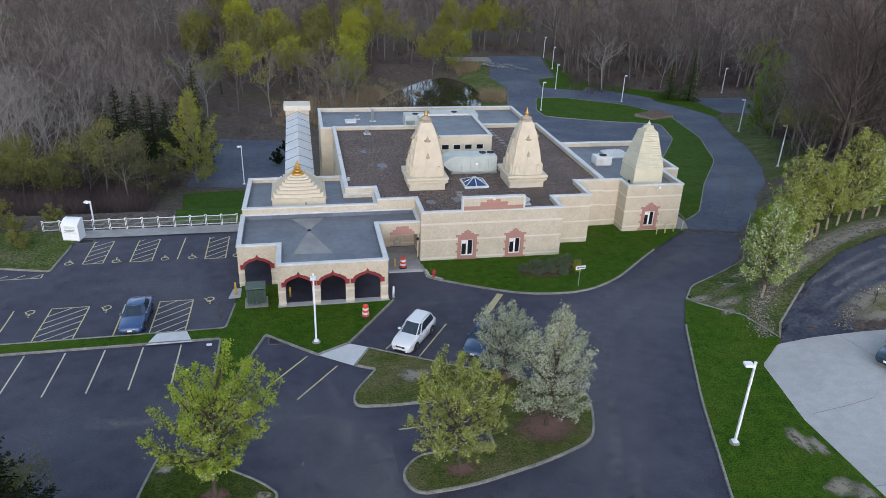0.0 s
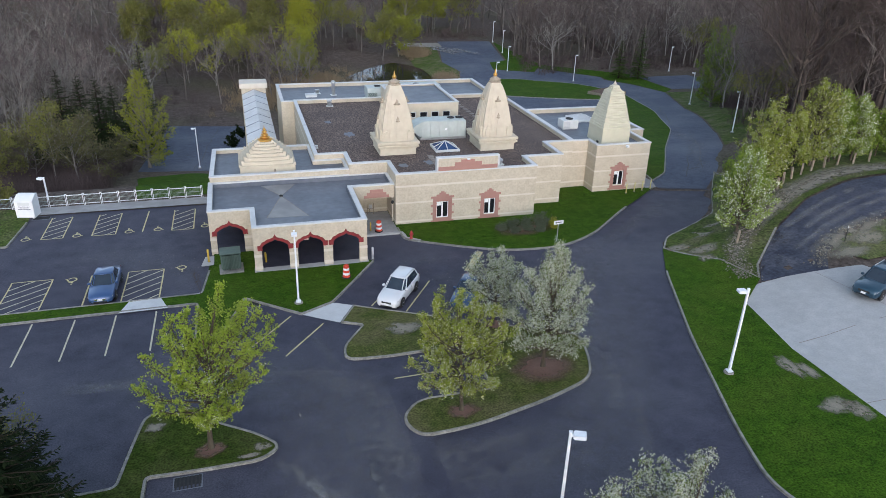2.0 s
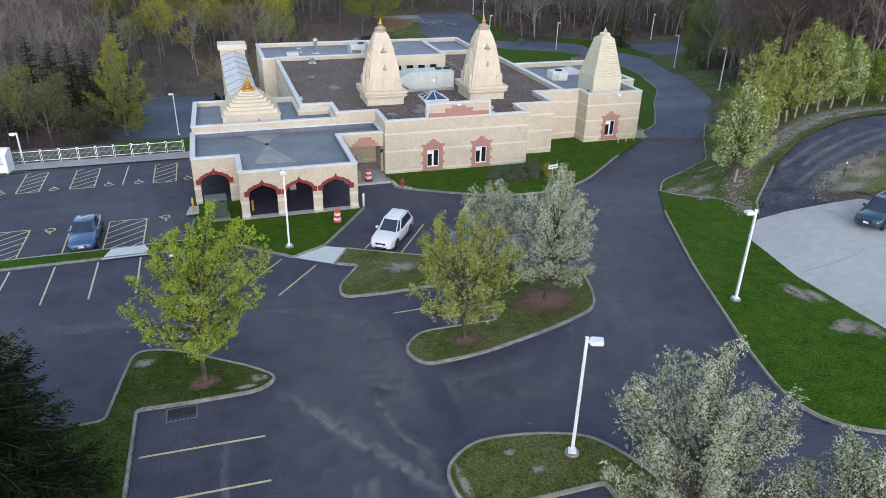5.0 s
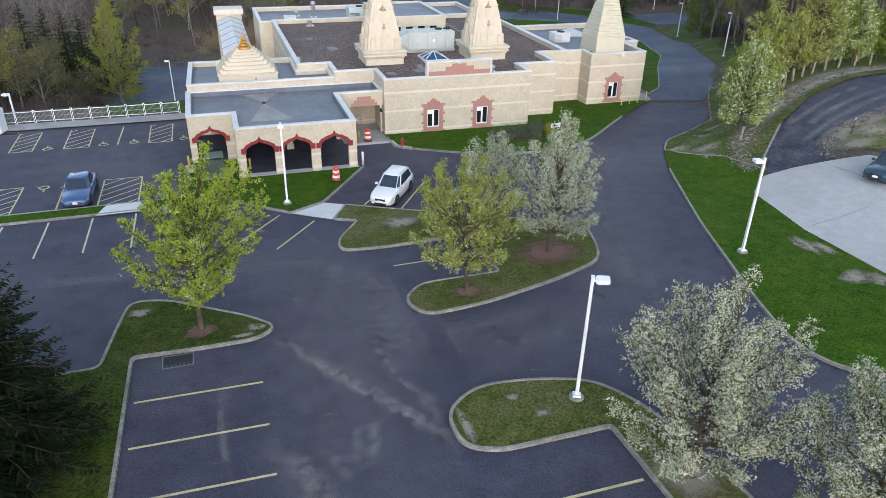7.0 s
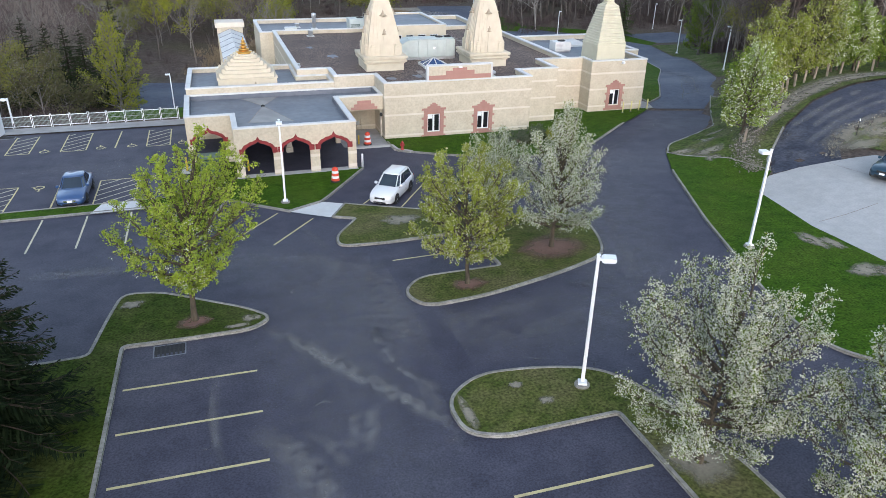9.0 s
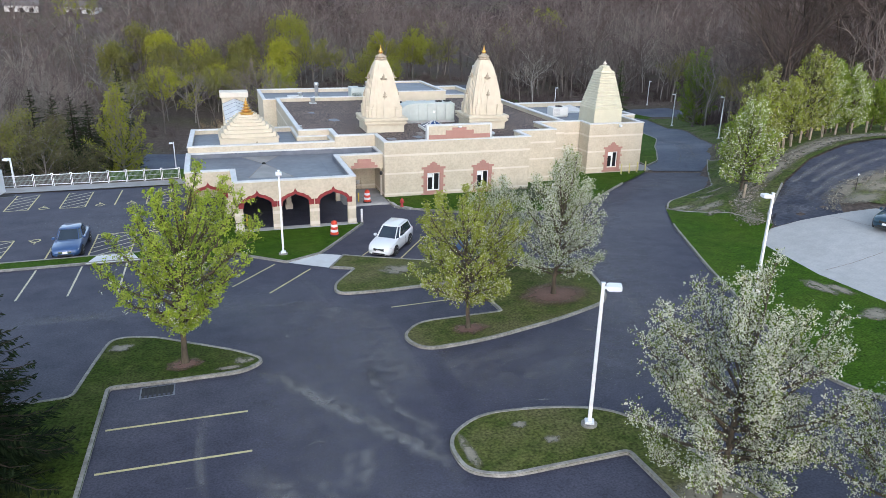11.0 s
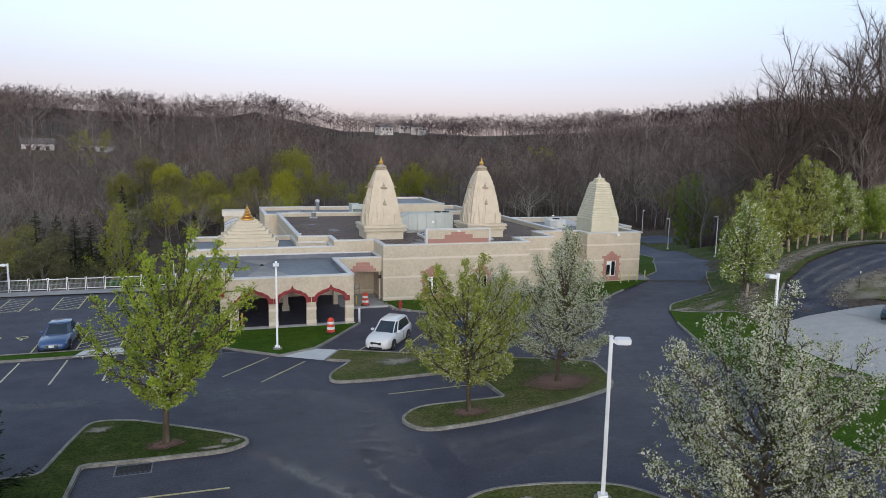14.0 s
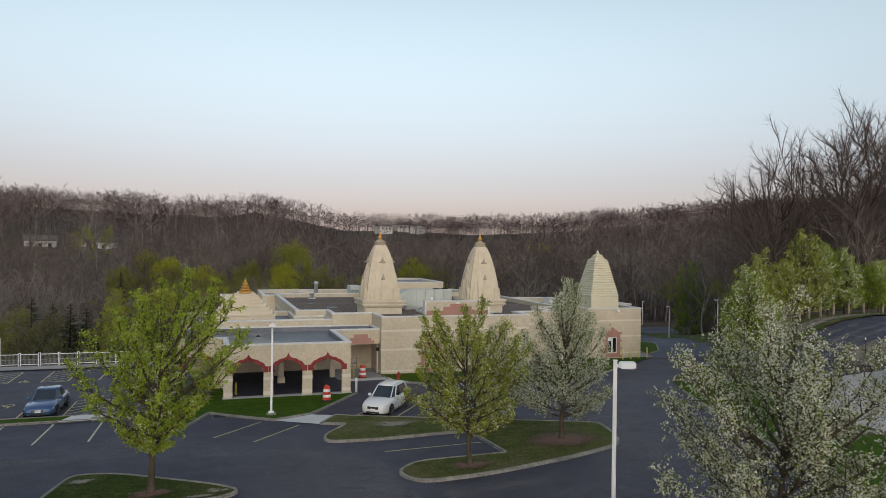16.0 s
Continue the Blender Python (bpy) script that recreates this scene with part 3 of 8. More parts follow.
def lawn(name, pts, material, label, kerb=True, lift=0.125, cut=()):
    """A raised lawn over rounded corners with a concrete kerb round it; cut: stretches of the outline with no kerb."""
    line = fine(ccw(rounded(pts)), True, 0.8)
    structure(name, drape(line, lift), material, label, True)
    if kerb:
        runs, run = [], []
        for p in line + line[:1]:
            if any(x0 <= p[0] <= x1 and y0 <= p[1] <= y1 for x0, x1, y0, y1 in cut):
                runs, run = runs + [run], []
            else:
                run.append(p)
        for r in runs + [run]:
            if len(r) > 2:
                bm = bmesh.new()
                strip(bm, r, KERB_PROFILE)
                structure("kerb", bm, KERB, "weathered grey concrete kerb edging the grass")


lawn("lawn_island", [(-8.31, 28.3, 0.2), (-8.5, 5, 0), (-45, 5, 0), (-45, 28, 0), (-11.3, 28.0, 0.2), (-9.76, 28.07, 0.3), (-9.3, 31.6, 1.2), (-8.9, 33.9, 1.5), (-7.0, 33.5, 0.8), (-3.0, 30.5, 0.8), (-1.9, 29.2, 0.9), (-2.9, 28.25, 0.8), (-6, 28.2, 0.5)], LAWN_ISLAND, "patchy green grass island with a kerb", cut=[(-46, -40, 4, 29), (-46, -8.6, 4, 5.5)])
lawn("lawn_island", [(2.82, 41.65, 0.2), (4.2, 40.9, 0.15), (2.5, 38.3, 1.0), (2.4, 36.6, 1.0), (5.0, 36.35, 1.0), (10.2, 36.4, 0.2), (10.2, 31.3, 0.15), (5.6, 31.4, 1.2), (4.4, 29.8, 0.8), (5.0, 28.0, 1.2), (8.2, 28.1, 1.5), (13.0, 29.3, 1.5), (16.3, 30.6, 1.2), (17.3, 33.0, 1.0), (17.9, 35.6, 0.8), (9, 41.03, 0.5), (4.1, 44.06, 0.15)], LAWN_DRY, "worn grass island between parking rows with a kerb")
lawn("lawn_island", [(9.46, 17.78, 0.15), (9.5, 3, 0), (12.25, 3, 0), (12.2, 14.3, 1.5), (11.5, 18.6, 1.2), (10.4, 20.7, 1.0), (8.2, 21.6, 1.2), (5.4, 22.0, 1.4), (3.6, 20.6, 1.0), (3.7, 18.5, 1.0), (4.9, 17.85, 0.7)], LAWN_DRY, "worn grass island with a lamp post and blossoming trees", cut=[(9, 13, 2, 3.5)])
lawn("lawn", [(-6.75, 46.9, 0.2), (-6.7, 41, 0.3), (-6.0, 40.0, 0.4), (-5.2, 41.0, 0.4), (-3.35, 46.9, 0.15), (0.4, 43.45, 0.1), (2.8, 44.85, 0.3), (7.05, 51.3, 0.1), (6.5, 51.6, 0), (-2.4, 51.6, 0), (-2.45, 55.4, 0), (-5.6, 55.4, 0), (-5.9, 53.6, 0.3), (-6.5, 48.6, 0.3), (-12.9, 48.5, 0), (-45, 48.2, 0), (-45, 46.6, 0), (-19.3, 46.8, 0)], LAWN, "green lawn in front of the arched porch", cut=[(-6, 6.9, 51.4, 56), (-46, -40, 40, 50)])
lawn("lawn", [(10.35, 58.6, 0), (10.35, 55.0, 0.8), (13.0, 53.3, 1.5), (18.3, 50.3, 2.5), (23.4, 49.9, 2.5), (27.4, 52.0, 2), (33.75, 57.9, 2), (41.15, 64.01, 0.5), (40, 65.43, 0), (39.87, 67.06, 0), (10.4, 66, 0)], LAWN, "bright mown lawn along the front of the building", cut=[(10, 40, 58.5, 67), (36.74, 38.28, 63.3, 67)])
lawn("lawn", [(20.6, 18.1, 1.2), (22.1, 16.75, 1.2), (24.5, 16.0, 1), (29.8, 15.2, 0), (29.7, 23, 0), (29.9, 30, 0), (31.27, 36.26, 0), (34.29, 38.64, 0), (33.77, 42.73, 0), (31.4, 47.2, 0), (28.75, 42.5, 0.5), (24.7, 33.2, 2), (21.2, 23.8, 2), (20.2, 20.2, 1.5)], LAWN, "long mown lawn between road and concrete yard", cut=[(29.0, 36, 15, 40), (29.2, 36, 40, 48)])
lawn("bank", [(31.4, 47.2, 0), (33.77, 42.73, 0), (34.29, 38.64, 0), (35.53, 40.44, 0), (40.62, 44.72, 0), (45.45, 47.43, 0), (51.46, 48.86, 0), (56.75, 48.81, 0), (79.18, 46.6, 0), (90.89, 65.59, 0), (58.14, 60.21, 0), (49.75, 58.7, 0), (50.86, 67.28, 0), (46.71, 61.84, 0.5), (41.32, 54.24, 1), (37, 51.6, 1), (33.2, 49.6, 1)], BANK, "rough grassy bank with bare soil", cut=[(40.52, 129.69, 38, 51.2), (55.02, 129.69, 50, 75), (44.93, 60.55, 49, 57)])
lawn("lawn", [(41.63, 65.54, 0.5), (44.79, 67.94, 1), (52.53, 79.91, 2), (64.57, 96.74, 3), (74.23, 117.4, 4), (81.48, 142.87, 5), (77.5, 157.9, 4), (66.51, 167.56, 3), (58.42, 167.99, 2), (53.22, 152.21, 2), (52.55, 144, 1), (64.81, 136.08, 2), (73.64, 132.24, 2), (68.44, 117.28, 3), (57.24, 100.17, 3), (47.53, 87.22, 1), (42.72, 71.46, 0.5)], LAWN, "bright green lawn inside the bend of the road")
lawn("lawn", [(-22.1, 60.3, 0.5), (-21.7, 65.4, 0.4), (-21.8, 69, 0), (-45, 72, 0), (-45, 62.4, 0), (-26.5, 61.4, 0.5)], BANK, "scruffy grass corner beside the parking lot", cut=[(-46, -40, 60, 73), (-46, -21, 66, 73)])
lawn("lawn", [(-13, 70.2, 0), (-5.9, 70.2, 0), (-6.11, 104.06, 0), (-10.16, 107.07, 1), (-17.77, 104.95, 1)], LAWN, "small green lawn behind the railing", False, 0.05)
lawn("lawn", [(63.98, 180.29, 0), (73.81, 175.36, 0), (76.56, 179.85, 0), (88.63, 166.72, 0), (96.11, 164.57, 0), (98.21, 167.68, 0), (79.4, 183.57, 0), (78.5, 222.37, 0), (72.19, 192.27, 0), (66.21, 189.55, 0)], LAWN, "grass verge at the foot of the woods", False, 0.05)
lawn("lawn", [(91.62, 140.61, 0), (95.76, 144.45, 0), (98.33, 164.38, 0), (88.88, 166.17, 0), (88.28, 161.68, 0), (90.9, 152.99, 0)], LAWN, "green verge between road and lot", False, 0.05)
lawn("lawn", [(69.38, 91.31, 0), (82.48, 119.51, 0), (91.63, 140.39, 0), (113.41, 140.37, 0), (84.66, 97.45, 0), (71.17, 86.05, 0), (62.11, 80.24, 0)], BANK, "rough verge under the trees", False, 0.05)
lawn("lawn", [(46.57, 154.11, 0), (54.03, 179.25, 0), (52.8, 191.89, 0), (57.24, 213.95, 0), (45.92, 215.38, 0), (44.92, 188.59, 0), (42.31, 160.65, 0), (41.04, 157.04, 0)], BANK, "tufted grass beside the pond", False, 0.05)
structure("track", drape([(45.9, 215.84), (59.41, 214.75), (59.99, 221.86), (45.51, 222.58)], 0.03), GRAVEL_EDGE, "pale gravel track at the end of the lot")
structure("bank", drape(ccw(rounded([(41.6, 38.9 + 0.6, 0), (40.96, 39.27, 0), (43.4, 40.82, 1), (49.48, 42, 2), (58.96, 41.78, 2), (63.25, 37.18, 0.5), (42.81, 37.55, 0.3)])), 0.11), BANK, "rough bank inside the bend of the drive", True)

# concrete walks
structure("walk_ramp", drape(ccw([(0.45, 43.5), (2.78, 44.85), (4.12, 44.1), (2.82, 41.7), (1.6, 42.6)]), 0.06), RAMP, "pale concrete ramp across the island")
structure("walk_ramp", drape(ccw([(-11.9, 46.7), (-11.4, 48.3), (-9.25, 48.45), (-8.65, 46.75)]), 0.13), RAMP, "pale concrete ramp through the grass strip")
structure("sidewalk", drape([(-21.6, 67.4), (-5.7, 67.4), (-5.7, 69.3), (-21.6, 69.3)], 0.12), PAVING, "grey concrete sidewalk along the railing")
structure("sidewalk", drape(ccw([(7.2, 56.6), (10.35, 56.5), (10.4, 62), (6.5, 62), (6.5, 57.0)]), 0.07), PAVING, "concrete landing in the side entrance")
structure("sidewalk", drape(ccw([(39.4, 63.4), (40.7, 63.3), (41.5, 65.5), (41.4, 69), (39.3, 68)]), 0.14), PAVING, "narrow concrete path round the corner of the building")
bm = bmesh.new()
strip(bm, fine([(7.2, 56.4), (10.4, 56.35), (10.45, 55.2), (11.6, 54.2)], False, 0.5), [(-0.02, -0.1), (0, 0.15), (0.35, 0.155), (0.36, 0)])
structure("kerb", bm, CONCRETE, "new pale concrete kerb at the entrance")

# bare patches and mulch
def film(name, verts, faces, fade, material, label):
    """A thin spread of soil, chips or dust with soft edges."""
    me = np_mesh(name, verts, faces, True)
    me.attributes.new("fade", "FLOAT", "POINT").data.foreach_set("value", fade)
    me.materials.append(material)
    return tagged(new(name, me), label, "ground cover", kind="structure")


def soft_patch(x, y, rx, ry, material, label, lift=0.175, strength=1.0):
    n, rings = 20, 4
    verts, fade = [(x, y, land(x, y) + lift)], [strength]
    random.seed(int(x * 10 + y * 100))
    wob = [random.uniform(0.75, 1.15) for _ in range(n)]
    for r in range(1, rings + 1):
        for i in range(n):
            a = 2 * math.pi * i / n
            q = r / rings * wob[i]
            px, py = x + rx * q * math.cos(a), y + ry * q * math.sin(a)
            verts.append((px, py, land(px, py) + lift))
            fade.append(strength * max(0.0, 1 - (r / rings) ** 2.2))
    tri = [(0, 1 + i, 1 + (i + 1) % n) for i in range(n)]
    quads = [(1 + (r - 1) * n + i, 1 + (r - 1) * n + (i + 1) % n, 1 + r * n + (i + 1) % n, 1 + r * n + i) for r in range(1, rings) for i in range(n)]
    tri += [(a, c, b) for a, b, c, d in quads] + [(a, d, c) for a, b, c, d in quads]
    return film("mulch_ring" if material is CHIPS else "bare_patch", verts, tri, fade, material, label)


for x, y, rx, ry, m, lab in ((28.3, 28.3, 0.5, 1.1, BARE_PATCH, "bare soil patch worn into the lawn"), (29.0, 27.6, 0.35, 0.8, BARE_PATCH, "bare soil patch worn into the lawn"), (27.9, 24.2, 0.9, 0.7, BARE_PATCH, "bare soil patch worn into the lawn"), (28.8, 23.6, 0.5, 0.9, BARE_PATCH, "bare soil patch worn into the lawn"),
                       (-5.4, 29.7, 0.75, 0.55, MULCH, "reddish mulch round a tree trunk"), (7.8, 29.55, 0.85, 0.6, MULCH, "reddish mulch round a tree trunk"), (13.9, 32.5, 1.7, 1.3, MULCH, "reddish mulch round a tree trunk"), (10.7, 14.7, 1.0, 1.0, BARE_PATCH, "bare soil round a tree trunk"), (6.9, 39.6, 1.1, 0.8, BARE_PATCH, "dead brown patch in the grass"), (12.8, 38.4, 0.9, 0.7, MULCH, "reddish mulch round a tree trunk"),
                       (7.3, 19.3, 0.28, 0.22, BARE_PATCH, "small bare spot in the grass"), (6.6, 20.6, 0.25, 0.2, BARE_PATCH, "small bare spot in the grass"), (-2.9, 29.3, 0.45, 0.3, BARE_PATCH, "small bare spot in the grass"), (-8.3, 32.3, 0.5, 0.35, BARE_PATCH, "small bare spot in the grass"), (4.2, 19.5, 0.2, 0.9, BARE_PATCH, "worn grass along the kerb"), (-3.6, 28.7, 0.5, 0.18, BARE_PATCH, "worn grass along the kerb")):
    soft_patch(x, y, rx * 1.35, ry * 1.35, CHIPS if m is MULCH else SOIL, lab)

# painted lines


def painted(a, b, width=0.1, material=LINE, name="parking_line", label="faded yellow painted parking line"):
    d = (Vector(b) - Vector(a)).normalized() * (width / 2)
    s = Vector((-d.y, d.x))
    pts = [tuple(Vector(a) - s), tuple(Vector(b) - s), tuple(Vector(b) + s), tuple(Vector(a) + s)]
    return structure(name, drape(pts, 0.032), material, label)


for y in (24.97, 22.12, 19.3, 16.5, 13.7):
    painted((-8.1, y + 0.05), (-3.0, y - 0.05), 0.12)
for y in (15.05, 12.3, 9.5):
    painted((9.2, y), (4.2, y + 0.1), 0.12)
for x in (-30.6, -27.95, -25.3, -22.65, -20.0, -17.3, -14.65, -12.05, -9.42):
    painted((x, 46.6), (x + 0.07, 41.0), 0.11, LINE_PALE)
for a, b in (((-0.35, 43.55), (-3.1, 39.85)), ((1.7, 41.9), (-1.1, 38.15)), ((6.5, 45.2), (5.35, 43.65)), ((10.5, 46.65), (7.6, 42.15)), ((12.9, 44.9), (10.3, 40.9)), ((4.95, 33.95), (10.1, 33.95)), ((-14.64, 53.65), (-14.56, 48.6)), ((-22.9, 53.6), (-22.8, 48.6)), ((-11.75, 61.7), (-11.6, 66.6))):
    painted(a, b, 0.11)
for o in (0.0, 0.22, 0.44):
    painted((16.3 - o * 0.75, 50.9 + o * 0.4), (14.1 - o * 0.75, 47.5 + o * 0.4), 0.16, LINE)


def hatch(x0, x1, y0, y1, up):
    """A hatched access bay: a frame and slanting bars."""
    for a, b in (((x0, y0), (x1, y0)), ((x0, y1), (x1, y1)))[(0 if up else 1):(1 if up else 2)]:
        painted(a, b, 0.1)
    painted((x0, y0), (x0, y1))
    painted((x1, y0), (x1, y1))
    k = y0 - (x1 - x0) * 0.75 + 0.7
    while k < y1:
        xa, ya, xb, yb = x0, k, x1, k + (x1 - x0) * 0.75
        if ya < y0:
            xa += (y0 - ya) / 0.75
            ya = y0
        if yb > y1:
            xb -= (yb - y1) / 0.75
            yb = y1
        if xb - xa > 0.3:
            painted((xa + 0.05, ya), (xb - 0.05, yb), 0.1, LINE_PALE)
        k += 1.05


hatch(-12.0, -9.4, 48.6, 53.68, False)
hatch(-20.15, -17.35, 48.5, 53.6, False)
hatch(-19.85, -18.15, 61.68, 66.6, True)
hatch(-15.85, -13.95, 61.65, 66.6, True)
hatch(-9.3, -7.45, 61.5, 66.4, True)
hatch(-30.5, -22.6, 59.3, 60.0, True)


def wheelchair_sign(x, y, s, flip):
    """A painted wheelchair symbol."""
    bm = bmesh.new()

    def seg(pts):
        strip(bm, [(x + s * px * (-1 if flip else 1), y + s * py * (-1 if flip else 1)) for px, py in pts], [(-0.055, 0.032), (0.055, 0.032)])

    seg([(0.34 * math.cos(a), -0.28 + 0.36 * math.sin(a)) for a in [math.radians(100 + 17 * i) for i in range(15)]])
    seg([(-0.06, 0.45), (-0.03, 0.02), (0.28, 0.0)])
    seg([(0.28, 0.0), (0.46, -0.42), (0.6, -0.38)])
    seg([(-0.04, 0.22), (0.24, 0.2)])
    seg([(-0.13, 0.6), (0.03, 0.6)])
    structure("painted_symbol", bm, LINE, "faded yellow painted wheelchair symbol")


for x, y, f in ((-21.1, 62.2, False), (-17.1, 62.2, False), (-12.9, 62.2, False), (-10.5, 62.2, False), (-6.5, 62.2, False), (-15.95, 53.0, True), (-8.05, 53.4, True), (-21.6, 53.0, True), (-23.9, 62.2, False)):
    wheelchair_sign(x, y, 0.85, f)

# drains
for x, y, sx, sy in ((-6.45, 27.62, 0.62, 0.42), (-2.55, 46.1, 0.55, 0.45), (-20.8, 66.8, 0.7, 0.35)):
    dr = root("storm_drain", "dark cast-iron storm drain grate beside the kerb", "drain", "storm drains", pose(x, y, land(x, y) + 0.025))
    bm = bmesh.new()
    ring_prism(bm, [(-sx - 0.05, -sy - 0.05), (sx + 0.05, -sy - 0.05), (sx + 0.05, sy + 0.05), (-sx - 0.05, sy + 0.05)], [(-sx, -sy), (sx, -sy), (sx, sy), (-sx, sy)], 0.0, 0.02)
    part("drain_frame", bm, MEMBRANE, dr)
    # shallow near-black slab: the shade below the grate is painted, no hollow is cut
    bm = bmesh.new()
    bx(bm, -sx, sx, -sy, sy, -0.02, 0.004)
    part("pit", bm, PIT_SHADE, dr)
    for i in range(7):
        bm = bmesh.new()
        k = -sx + (i + 0.5) * 2 * sx / 7
        bx(bm, k - 0.035, k + 0.035, -sy, sy, 0.0, 0.016)
        part("grate_bar", bm, RUBBER, dr)

# water
structure("pond_water", prism(bmesh.new(), rounded([(17.5, 167, 3), (28.7, 153, 4), (41.6, 157.7, 3), (46.3, 175.4, 3), (46.3, 199, 3), (40.4, 199, 3), (32.8, 192.4, 4), (24, 180, 4)]), -13.4, -12.3), WATER, "still dark pond mirroring the bare trees")


# dust swept across the asphalt by tyres
def dust(line, width, strength, material=DUST, lift=0.027, label="pale dusty tyre streak across the asphalt", name="dust_streak"):
    """A soft-edged film along a line; it fades to its sides and ends."""
    line = fine(line, False, 0.5)
    n = len(line)
    verts, fade = [], []
    for i, p in enumerate(line):
        a, b = Vector(line[max(0, i - 1)]), Vector(line[min(n - 1, i + 1)])
        d = (b - a).normalized()
        left = Vector((-d.y, d.x))
        for k in range(7):
            q = Vector(p) + left * (k / 3 - 1) * width
            verts.append((q.x, q.y, land(q.x, q.y) + lift))
            fade.append(strength * max(0, 1 - abs(k / 3 - 1)) ** 0.8 * min(1, 4 * i / n, 4 * (n - 1 - i) / n))
    faces = [(i * 7 + k, (i + 1) * 7 + k, (i + 1) * 7 + k + 1, i * 7 + k + 1) for i in range(n - 1) for k in range(6)]
    film(name, verts, faces, fade, material, label)


for line, w_, s_ in (([(-2.5, 28.6), (-0.6, 25.7), (0.9, 23.3), (2.2, 21.2), (3.3, 19.4), (3.5, 17.8)], 0.5, 0.75), ([(-2.2, 28.3), (-0.2, 25.0), (1.3, 22.9), (2.6, 20.9), (3.4, 19.0)], 0.22, 0.6), ([(2.1, 25.2), (2.3, 23.6), (3.1, 22.2), (3.9, 21.6)], 0.25, 0.4), ([(2.9, 22.6), (3.3, 21.3), (3.4, 20.0)], 0.4, 0.4), ([(-3.6, 21.4), (-2.2, 19.4), (-1.5, 17.5), (-1.4, 14)], 0.65, 0.7),
                     ([(1.0, 21.4), (0.75, 20.0), (0.1, 18.6)], 0.32, 0.7), ([(0.4, 21.2), (0.0, 20.1), (-0.3, 18.9)], 0.28, 0.5), ([(-1.6, 20.6), (-0.9, 19.4), (-0.6, 17.8)], 0.3, 0.45), ([(-2.9, 20.2), (-2.0, 18.6), (-2.2, 16.5)], 0.9, 0.35), ([(1.4, 26.8), (6.5, 26.2), (12, 27.2)], 0.9, 0.25), ([(-14, 37.5), (-10, 37.2), (-8.5, 36.4)], 0.7, 0.5), ([(-12.4, 37.4), (-11.2, 37.3)], 0.3, 0.7), ([(20, 45), (27, 50), (34, 55), (41, 60)], 1.2, 0.2), ([(15.5, 28), (18.5, 36), (22, 43), (28, 49)], 1.0, 0.2), ([(13.5, 29), (16.5, 27.5), (18, 32), (21, 40)], 0.5, 0.2), ([(-4.5, 25.6), (-4.8, 22.5), (-4.6, 19)], 0.25, 0.45), ([(48, 66), (60, 84), (66, 102)], 1.5, 0.3),
                     ([(-1, 36), (3, 34.2), (4, 30), (3, 26), (5, 24)], 1.1, 0.2), ([(-10, 40), (-4, 37), (1, 35.5), (3, 31)], 0.9, 0.18), ([(7, 49), (10, 50.5), (14, 50)], 0.7, 0.2), ([(0.6, 41), (1.5, 38), (1.8, 36)], 0.4, 0.25), ([(6, 24.0), (9, 24.4), (13, 25.2)], 0.6, 0.18), ([(14.5, 21), (16.5, 25), (18, 29)], 0.5, 0.18)):
    dust(line, w_, s_)
# dust driven against a crisp edge
for line, w_, s_ in (([(-1.9, 28.0), (-1.56, 27.23), (-1.25, 26.31), (-0.45, 24.79), (1.01, 22.51), (1.71, 21.39), (2.79, 19.83), (3.41, 18.88)], 1.5, 0.75), ([(2.14, 27.3), (2.02, 25.93), (2.29, 24.44), (2.49, 23.14), (3.35, 21.62), (3.98, 20.61)], 0.8, 0.5)):
    line = fine(line, False, 0.4)
    n = len(line)
    verts, fade = [], []
    for i, p in enumerate(line):
        d = (Vector(line[min(n - 1, i + 1)]) - Vector(line[max(0, i - 1)])).normalized()
        left = Vector((-d.y, d.x))
        for k in range(6):
            q = Vector(p) + left * (0.03 * math.sin(i * 1.7) + w_ * (k / 5) ** 1.4 * min(1, 0.35 + 2 * i / n))
            verts.append((q.x, q.y, land(q.x, q.y) + 0.030))
            fade.append(s_ * (0, 1, 0.55, 0.28, 0.1, 0)[k] * min(1, 5 * i / n, 6 * (n - 1 - i) / n))
    film("dust_streak", verts, [(i * 6 + k, (i + 1) * 6 + k, (i + 1) * 6 + k + 1, i * 6 + k + 1) for i in range(n - 1) for k in range(5)], fade, DUST, "pale dust swept against a crisp curved edge")
# broad worn tracks where cars turn
for line, w_, s_ in (([(-14, 38), (-4, 37), (2, 33.5), (3.6, 26), (9, 24.6), (15, 26), (19, 33), (24, 42), (32, 51.5)], 3.2, 0.26), ([(-1, 36), (0, 30), (0, 23), (0.5, 15)], 3.4, 0.24), ([(8, 49), (13, 46), (20, 44), (27, 49)], 2.6, 0.18), ([(-20, 57), (-12, 57), (-3, 47)], 3.0, 0.12), ([(12, 26), (15, 20), (17, 12)], 2.2, 0.18)):
    dust(line, w_, s_, lift=0.024, label="broad worn track across the asphalt", name="worn_track")
random.seed(44)
for k in range(26):
    x, y = random.uniform(-7, 16), random.uniform(14, 40)
    a, ln = random.uniform(0, 6.28), random.uniform(0.15, 0.45)
    dust([(x, y), (x + ln * math.cos(a), y + ln * math.sin(a)), (x + 2 * ln * math.cos(a + 0.5), y + 2 * ln * math.sin(a + 0.5))], random.uniform(0.04, 0.10), 0.8, label="small pale scuff on the asphalt", name="scuff")
